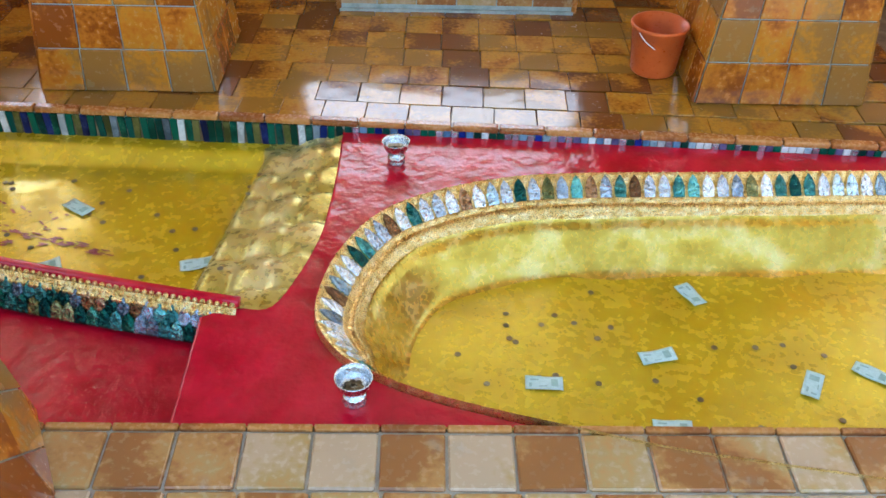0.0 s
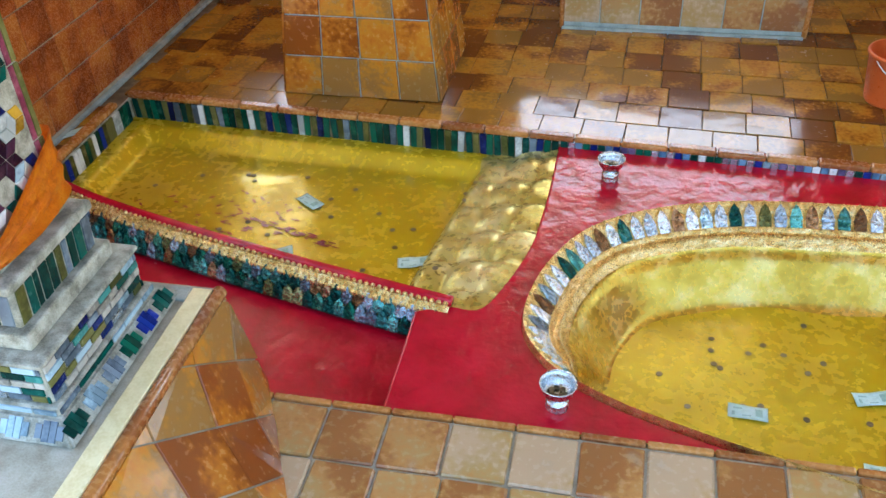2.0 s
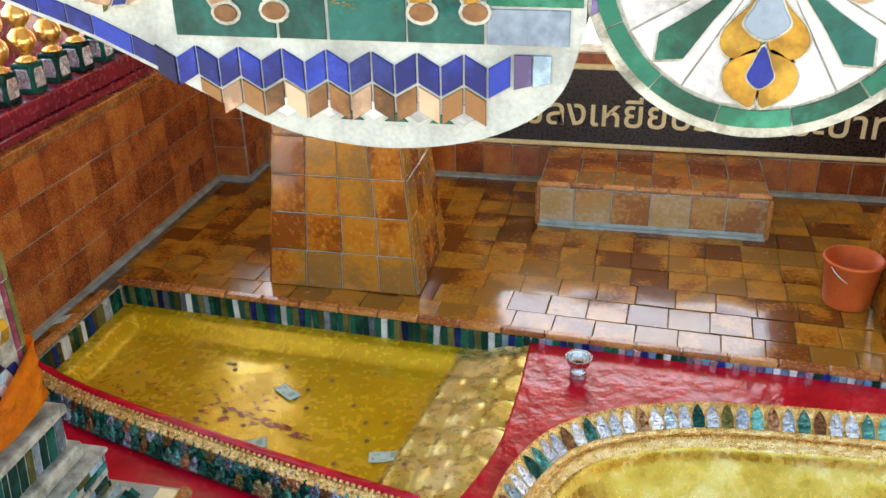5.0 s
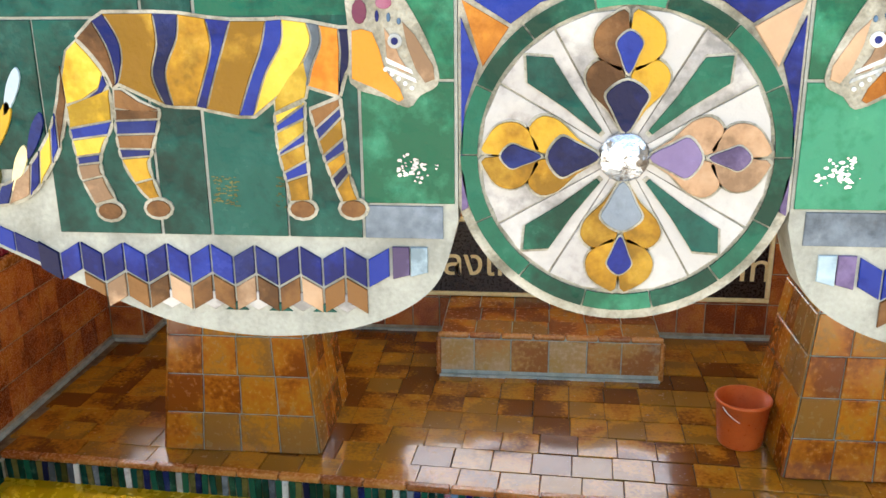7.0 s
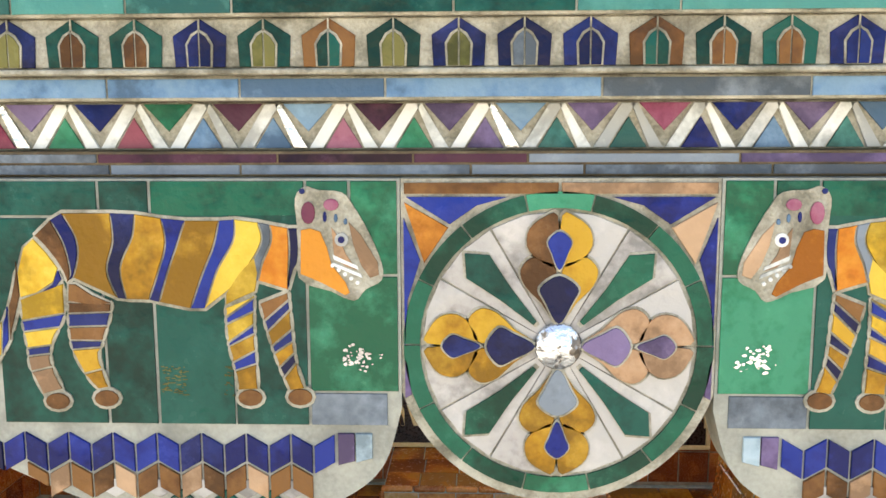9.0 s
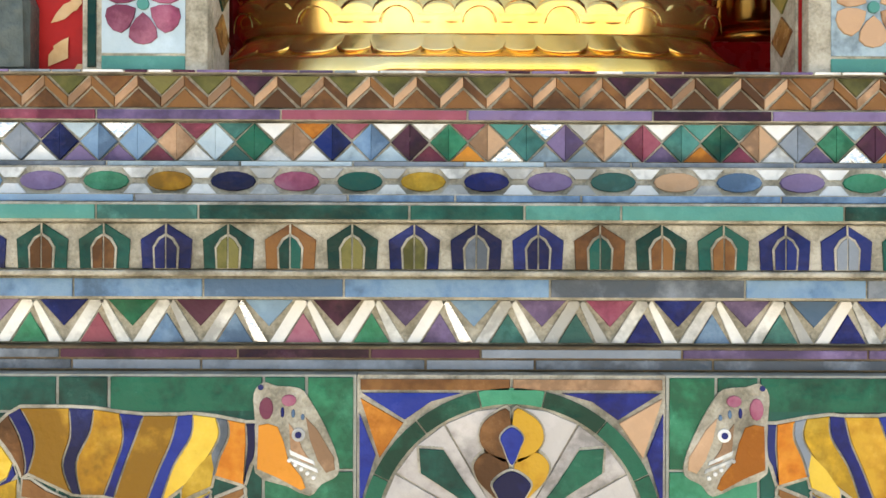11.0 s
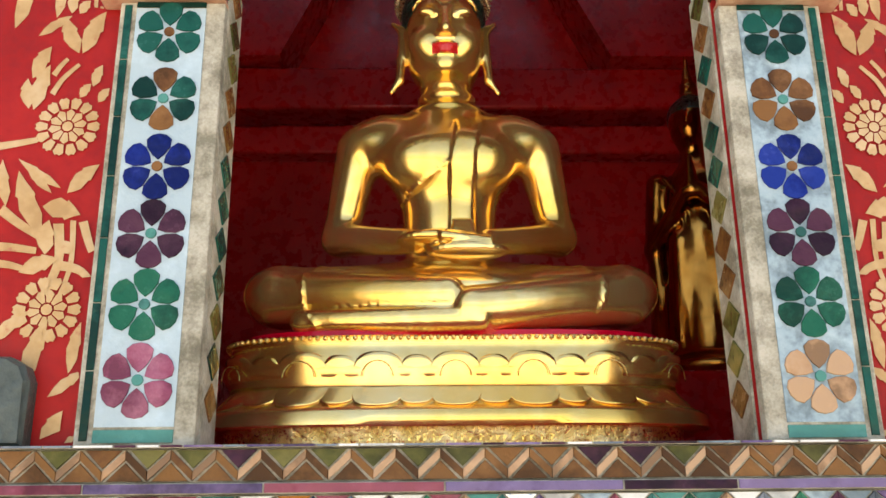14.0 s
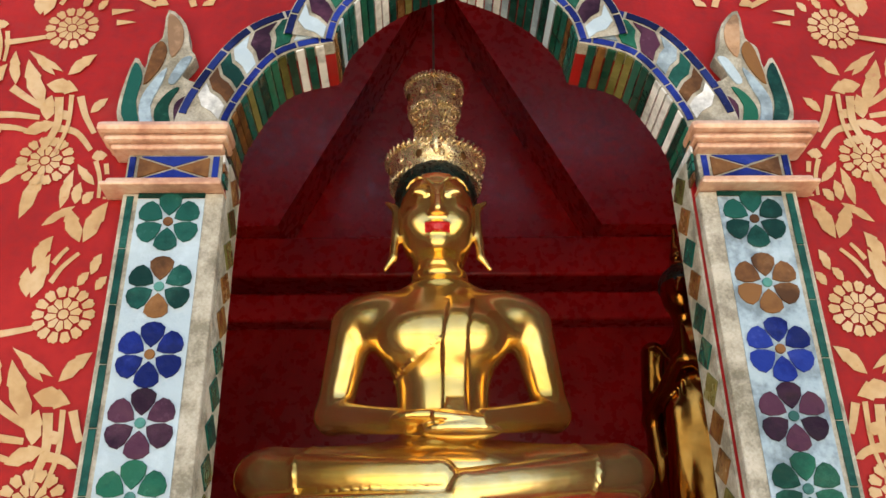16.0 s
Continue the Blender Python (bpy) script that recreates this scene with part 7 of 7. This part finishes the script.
AT = Matrix.Translation((0.432, 0.635, 3.028))
statue = statue_mesh("statue", V, Q, [M["gold"], M["black_hair"], M["lip"]], pick, AT)
tagged(statue, "seated polished gold statue with dark curled hair and red lips", "statue")

crown = empty("crown", "two-tiered openwork gold crown on the seated statue", "crown", at=(0.424, 0.706, 3.056))


def crown_tier(name, r, z0, h, flare):
    bm = lathe([(r * 0.96, z0), (r, z0), (r * 1.03, z0 + 0.08 * h), (r * (1 + flare), z0 + 0.86 * h), (r * (1.03 + flare), z0 + h), (r * (0.97 + flare), z0 + h), (r * (0.94 + flare * 0.9), z0 + 0.84 * h), (r * 0.95, z0 + 0.08 * h)], 48)
    part(name, bm, M["pale_gold"], crown, smooth=True)
    for zz_, rr in ((z0 + 0.04 * h, r * 1.02), (z0 + 0.98 * h, r * (1.03 + flare))):
        bm = bmesh.new()
        n = 46
        for k in range(n):
            a = 2 * math.pi * k / n
            p0 = Vector((rr * math.cos(a), rr * math.sin(a), zz_ - 0.008))
            p1 = Vector((rr * 1.03 * math.cos(a + 0.09), rr * 1.03 * math.sin(a + 0.09), zz_ + 0.008))
            tube(bm, [p0, (p0 + p1) / 2 * 1.0, p1], 0.0042, 5)
        part("rope_edge", bm, M["pale_gold"], crown, "twisted gold rope edging", smooth=True)
    n = max(9, int(r / 0.0085))
    for k in range(n):
        a = 2 * math.pi * k / n
        rr = r * (1.0 + flare * 0.5) + 0.003
        bm = bmesh.new()
        bmesh.ops.create_uvsphere(bm, u_segments=8, v_segments=6, radius=0.010)
        bmesh.ops.scale(bm, vec=(0.9, 0.5, 1.2), verts=bm.verts)
        bmesh.ops.transform(bm, matrix=Matrix.Translation((rr * math.cos(a), rr * math.sin(a), z0 + h * 0.5)) @ Matrix.Rotation(a + math.pi / 2, 4, "Z"), verts=bm.verts)
        part("jewel", bm, M["g_brown"] if k % 2 else M["pale_gold"], crown, smooth=True)


crown_tier("lower_ring", 0.112, 0.845, 0.075, 0.10)
part("drum", lathe([(0.060, 0.90), (0.064, 0.93), (0.056, 0.95), (0.050, 1.02), (0.056, 1.075), (0.062, 1.085)], 32), M["pale_gold"], crown, smooth=True)
bm = bmesh.new()
for zr in range(7):
    for k in range(28):
        a = 2 * math.pi * (k + 0.5 * (zr % 2)) / 28
        rr = 0.058 - 0.006 * math.sin(zr / 6 * math.pi)
        bmesh.ops.create_icosphere(bm, subdivisions=1, radius=0.0062, matrix=Matrix.Translation((rr * math.cos(a), rr * math.sin(a), 0.945 + 0.021 * zr)))
part("beading", bm, M["pale_gold"], crown, smooth=True)["kind"] = "stuff"
crown_tier("upper_ring", 0.066, 1.075, 0.085, 0.14)
part("flame", lathe([(0.001, 0.87), (0.016, 0.90), (0.020, 0.94), (0.014, 0.98), (0.007, 1.02), (0.003, 1.07), (0.001, 1.09)], 16, 0.0, -0.115), M["pale_gold"], crown, "pointed gold flame ornament", smooth=True)
bm = bmesh.new()
tube(bm, [(0, 0, 1.15), (0, 0, 1.75), (0, 0, 2.45)], 0.0035, 6)
part("hanging_chain", bm, M["coin"], crown, "thin chain running up from the crown")

# lotus throne
throne = empty("lotus_throne", "tiered gold throne with engraved lotus petals", "throne")


def oval(profile, name, material, label="", rx=1.075, ry=0.52, seg=72, sm=True):
    """Rounded-oblong tier: half-width and height pairs, flatter at the front."""
    bm = bmesh.new()
    rings = []
    for r, z in profile:
        ring = []
        for k in range(seg):
            a = 2 * math.pi * k / seg
            c, s_ = math.cos(a), math.sin(a)
            e = 2 / 4.2
            ring.append(bm.verts.new((0.434 + rx * r * math.copysign(abs(c) ** e, c), 0.655 + ry * r * math.copysign(abs(s_) ** e, s_), z)))
        rings.append(ring)
    for a, b in zip(rings, rings[1:]):
        for i in range(seg):
            j = (i + 1) % seg
            bm.faces.new((a[i], a[j], b[j], b[i]))
    bm.faces.new(rings[0][::-1])
    bm.faces.new(rings[-1])
    bmesh.ops.recalc_face_normals(bm, faces=bm.faces)
    o = part(name, bm, material, throne, label, smooth=sm)
    o.data.set_sharp_from_angle(angle=radians(38))
    return o


oval([(0.425, LEDGE_Z), (0.428, 2.84), (0.432, 2.850)], "foot_slab", M["gold_relief"], "dull gold foot with worn writing")
oval([(0.470, 2.846), (0.476, 2.850), (0.476, 2.872), (0.470, 2.878), (0.455, 2.884), (0.436, 2.900), (0.424, 2.916), (0.418, 2.924)], "lower_moulding", M["gold"], sm=True)
oval([(0.416, 2.922), (0.420, 2.926), (0.420, 2.934), (0.430, 2.942), (0.436, 2.958), (0.434, 2.976), (0.426, 2.992), (0.420, 3.004), (0.424, 3.010)], "waist", M["gold"], sm=True)
oval([(0.424, 3.008), (0.426, 3.018), (0.418, 3.022)], "seat_rim", M["gold"], sm=True)
oval([(0.400, 3.019), (0.396, 3.034), (0.380, 3.038)], "red_cushion", M["red_paint"], "glossy red seat top", sm=True)


def on_oval(r, a):
    e = 2 / 4.2
    c, s_ = math.cos(a), math.sin(a)
    return Vector((0.434 + 1.075 * r * math.copysign(abs(c) ** e, c), 0.655 + 0.52 * r * math.copysign(abs(s_) ** e, s_), 0))


front = [on_oval(1.0, math.pi + k * math.pi / 400) for k in range(401)]
bmb = bmesh.new()
for x, y in resample([((p.x - 0.434), (p.y - 0.655)) for p in front], 0.0145 / 0.43):
    bmesh.ops.create_icosphere(bmb, subdivisions=1, radius=0.0055, matrix=Matrix.Translation((0.434 + x * 0.429, 0.655 + y * 0.429, 3.016)))
o = part("bead_rim", bmb, M["gold_relief"], throne, "row of small gold beads")
# overlapping lotus petals: wide ones with narrower ones between, pointing up on the waist and down on the flange
run = [Vector((x, y, 0)) for x, y in resample([((p.x - 0.434), (p.y - 0.655)) for p in front], 0.012)]
arc_len = [0.43 * sum((b - a).length for a, b in zip(run[:i], run[1:i + 1])) for i in range(len(run))]


def along(d, r):
    """Point on the throne's front at a length along it, scaled to the half-width r, and its outward normal."""
    k = max(1, min(len(run) - 2, next((i for i, v in enumerate(arc_len) if v > d), len(run) - 2)))
    t = (run[min(k + 2, len(run) - 1)] - run[max(k - 2, 0)]).normalized()
    q = (d - arc_len[k - 1]) / (arc_len[k] - arc_len[k - 1])
    p = run[k - 1].lerp(run[k], q)
    return Vector((0.434 + p.x * r, 0.655 + p.y * r, 0)), Vector((t.y, -t.x, 0))


def lotus_petal(d, half, z_foot, z_tip, r_foot, r_tip, out):
    """A domed plate lying on the tier, rounded at its tip."""
    bm = bmesh.new()
    nu, nv = 12, 6
    grid = []
    for j in range(nv + 1):
        row = []
        for i in range(nu + 1):
            u = i / nu * 2 - 1
            v = j / nv
            reach = (1 - abs(u) ** 2.6) ** 0.5 * 0.62 + 0.38
            p, n = along(d + u * half, r_foot + (r_tip - r_foot) * v * reach)
            z = z_foot + (z_tip - z_foot) * v * reach
            lift = out * (1 - 0.55 * u * u) * (0.35 + 0.65 * v)
            row.append(bm.verts.new((p.x + n.x * lift, p.y + n.y * lift, z)))
        grid.append(row)
    for a, b in zip(grid, grid[1:]):
        for i in range(nu):
            bm.faces.new((a[i], a[i + 1], b[i + 1], b[i]))
    # turned-in edge at the tip
    edge = []
    for i in range(nu + 1):
        n = (grid[-1][i].co - Vector((0.434, 0.655, grid[-1][i].co.z))).normalized()
        edge.append(bm.verts.new(grid[-1][i].co - n * (out + 0.004)))
    for i in range(nu):
        bm.faces.new((grid[-1][i], grid[-1][i + 1], edge[i + 1], edge[i]))
    bmesh.ops.recalc_face_normals(bm, faces=bm.faces)
    return bm


full = arc_len[-1]
pitch = 0.0735
for k in range(-9, 10):
    d = full / 2 + k * pitch
    if not 0.06 < d < full - 0.06:
        continue
    wide = k % 2 == 0
    part("lotus_petal", lotus_petal(d, 0.050 if wide else 0.034, 2.928, 2.988 if wide else 2.982, 0.421, 0.430, 0.010 if wide else 0.007), M["gold"], throne, smooth=True)
    part("lotus_petal", lotus_petal(d, 0.048 if wide else 0.034, 2.921, 2.884 if wide else 2.888, 0.420, 0.446, 0.010 if wide else 0.007), M["gold"], throne, smooth=True)
    bm = bmesh.new()
    line = []
    for q in range(11):
        a = math.pi * q / 10
        p, n = along(d + 0.030 * math.cos(a), 0.432)
        line.append(Vector((p.x, p.y, 2.940 + 0.030 * math.sin(a))) + n * (0.0105 if wide else 0.006))
    if wide:
        tube(bm, line, 0.0011, 5)
        part("engraved_line", bm, M["gold_relief"], throne, smooth=True)
    else:
        bm.free()
# worn raised marks on the foot
bm = bmesh.new()
rw = random.Random(5)
x = 0.27
while x < 0.62:
    if rw.random() < 0.85:
        add_box(bm, x, x + 0.004, 0.4325, 0.4345, 2.822, 2.822 + rw.uniform(0.006, 0.013))
        add_box(bm, x, x + 0.007, 0.4325, 0.4345, 2.828, 2.8305)
    x += rw.uniform(0.010, 0.02)
part("worn_marks", bm, M["gold"], throne)


# standing attendants at both sides, deeper in the niche
def standing(P):
    d = cap(P, (0, 0, 0.05), (0, 0, 0.42), 0.098, 0.078)
    d = smin(d, ell(P, (0, 0, 0.52), (0.098, 0.075, 0.15)), 0.05)
    for s in (-1, 1):
        d = smin(d, cap(P, (s * 0.112, 0, 0.60), (s * 0.138, 0.0, 0.40), 0.038, 0.030), 0.012)
        d = smin(d, cap(P, (s * 0.05, -0.05, 0.40), (s * 0.075, -0.03, 0.05), 0.042, 0.046), 0.02)
        # robe falling from the forearm
        d = smin(d, cap(P, (s * 0.135, 0.0, 0.40), (s * 0.125, 0.0, 0.06), 0.026, 0.046), 0.02)
    # forearms raised, palms together before the breast
    for s in (-1, 1):
        d = smin(d, cap(P, (s * 0.138, 0.0, 0.40), (s * 0.022, -0.115, 0.53), 0.030, 0.022), 0.010)
    d = smin(d, cap(P, (0, -0.118, 0.53), (0, -0.128, 0.63), 0.024, 0.010), 0.008)
    d = smin(d, ell(P, (0, -0.02, 0.03), (0.17, 0.13, 0.045)), 0.02)
    for k in range(7):
        x0 = -0.075 + 0.025 * k
        d = smin(d, cap(P, (x0 * 0.8, -0.080, 0.50), (x0, -0.086, 0.10), 0.003, 0.004), 0.006)
    d = smin(d, cap(P, (-0.09, -0.06, 0.60), (0.07, -0.085, 0.36), 0.008, 0.008), 0.006)
    d = smin(d, cap(P, (0, 0, 0.62), (0, 0, 0.70), 0.040, 0.036), 0.02)
    d = smin(d, ell(P, (0, -0.010, 0.775), (0.064, 0.072, 0.088)), 0.02)
    d = smin(d, cap(P, (0, -0.080, 0.79), (0, -0.092, 0.755), 0.006, 0.009), 0.008)
    bump = 0.003 * np.sin(P[..., 0] * 260) * np.sin(P[..., 2] * 260) * np.sin(P[..., 1] * 260)
    d = np.minimum(d, ell(P, (0, 0.018, 0.81), (0.074, 0.074, 0.070)) + bump)
    for z, r in ((0.875, 0.036), (0.895, 0.030), (0.915, 0.024)):
        d = smin(d, ell(P, (0, 0.01, z), (r, r, 0.008)), 0.004)
    d = smin(d, cap(P, (0, 0.01, 0.90), (0, 0.01, 1.03), 0.022, 0.003), 0.012)
    return np.maximum(d, -P[..., 2])


V, Q = surface(standing, (-0.21, -0.18, -0.02), (0.21, 0.14, 1.06), 0.009)
for sx, lab in ((1.19, "standing gold attendant statue with dark hair"), (-0.36, "standing gold attendant statue half hidden by the pilaster")):
    st = statue_mesh("attendant_statue", V, Q, [M["shaded_gold"], M["black_hair"]], lambda c: ((c[:, 2] > 0.80 - 1.5 * np.clip(c[:, 1] + 0.03, 0, 0.08)) & (c[:, 2] < 0.872)).astype(int), Matrix.Translation((sx, 1.22, 3.05)) @ Matrix.Rotation(radians(-25 if sx > 0 else 25), 4, "Z"))
    tagged(st, lab, "statue", "attendant statues")
    pl = part("statue_plinth", box(sx - 0.2, sx + 0.2, 1.02, 1.42, LEDGE_Z, 3.05, 0.01), M["dark_red"])
    tagged(pl, "dark red plinth under the attendant statue", "plinth", "statue plinths")


# ---- floor and wall tiles, piece by piece ----
rt = random.Random(33)
mesh_near = [tile_mesh("tile", 0.193, 0.203, 0.03, M["near_tile"], 0.0022, k) for k in range(8)]
mesh_far = [tile_mesh("tile", 0.1985, 0.1975, 0.03, M["floor_tile"], 0.0014, 20 + k, 0.003) for k in range(8)]
# near floor: three full rows at the basin's edge
bar_me = bpy.data.meshes.new("edge_piece")
b = box(-0.098, 0.098, -0.012, 0.012, -0.02, 0.004, 0.006, 2)
b.to_mesh(bar_me)
b.free()
bar_me.materials.append(M["edge"])
for r in range(5):
    for c in range(-5, 16):
        x = 0.159 - 0.1 + c * 0.2 + (0.015 * math.sin(r * 2.1))
        y = 0.855 - 0.026 - 0.1015 - r * 0.212
        share("tile", rt.choice(mesh_near), Matrix.Translation((x, y, rt.uniform(-0.002, 0.0015))) @ Matrix.Rotation(rt.uniform(-0.008, 0.008), 4, "Z") @ Matrix.Rotation(rt.uniform(-0.006, 0.006), 4, "X") @ Matrix.Rotation(math.pi * rt.randint(0, 1), 4, "Z"), near_floor)
for c in range(-5, 16):
    share("edge_piece", bar_me, Matrix.Translation((0.06 + c * 0.2, 0.8505, -0.002)) @ Matrix.Rotation(rt.uniform(-0.01, 0.01), 4, "Z"), near_floor)
# far floor: running rows parallel to the kerb, shifted a little from row to row
count = 0
for r in range(10):
    sh = rt.uniform(-0.025, 0.025)
    for c in range(-12, 17):
        x = -0.31 + c * 0.2 + sh
        y = kerb_y(x) * (1 - min(1, r / 7)) + (2.6) * min(1, r / 7) + 0.145 + r * 0.199
        if y > 4.55 or x > 3.4 or x < -2.42 or (x < -2.15 and y > 4.24):
            continue
        if x > 2.7:
            continue
        share("tile", rt.choice(mesh_far), Matrix.Translation((x, y, rt.uniform(-0.003, 0.002))) @ Matrix.Rotation(rt.uniform(-0.012, 0.012) + ang * (1 - min(1, r / 7)), 4, "Z") @ Matrix.Rotation(rt.uniform(-0.005, 0.005), 4, "X") @ Matrix.Rotation(rt.uniform(-0.005, 0.005), 4, "Y"), far_floor)
        count += 1
for r in range(5):
    y = 2.55 - r * 0.2
    share("tile", rt.choice(mesh_far), Matrix.Translation((-2.485 + 0.01, y, 0)) @ Matrix.Diagonal((0.9, 1, 1, 1)), far_floor)
# wall tiles
tile_quad(wall_left, "tile", [(-2.49, 1.3, 0.03), (-2.49, 4.31, 0.03), (-2.49, 4.31, 0.86), (-2.49, 1.3, 0.86)], 15, 4, M["wall_tile"], 0.008, 0.010, 61)
tile_quad(wall_jog, "tile", [(-2.48, 4.32, 0.03), (-2.262, 4.32, 0.03), (-2.262, 4.32, 0.86), (-2.48, 4.32, 0.86)], 1, 4, M["wall_tile"], 0.008, 0.010, 62)
tile_quad(wall_jog, "tile", [(-2.26, 4.33, 0.03), (-2.26, 4.63, 0.03), (-2.26, 4.63, 0.86), (-2.26, 4.33, 0.86)], 2, 4, M["wall_tile"], 0.008, 0.010, 63)
tile_quad(wall_back, "tile", [(-2.25, 4.64, 0.03), (3.5, 4.64, 0.03), (3.5, 4.64, 0.89), (-2.25, 4.64, 0.89)], 29, 4, M["wall_tile"], 0.008, 0.010, 64)
base = empty("baseboard", "grey-blue cement joint along the wall foot", "baseboard", kind="structure")
for bb in ((-2.488, -2.462, 1.2, 4.318, -0.01, 0.012), (-2.462, -2.248, 4.29, 4.318, -0.01, 0.012), (-2.258, -2.235, 4.318, 4.62, -0.01, 0.012), (-2.235, 3.5, 4.612, 4.637, -0.01, 0.012), (-0.2, 1.13, 3.905, 3.928, -0.01, 0.014)):
    part("cement_joint", box(*bb, 0.004), M["blue_grout"], base)
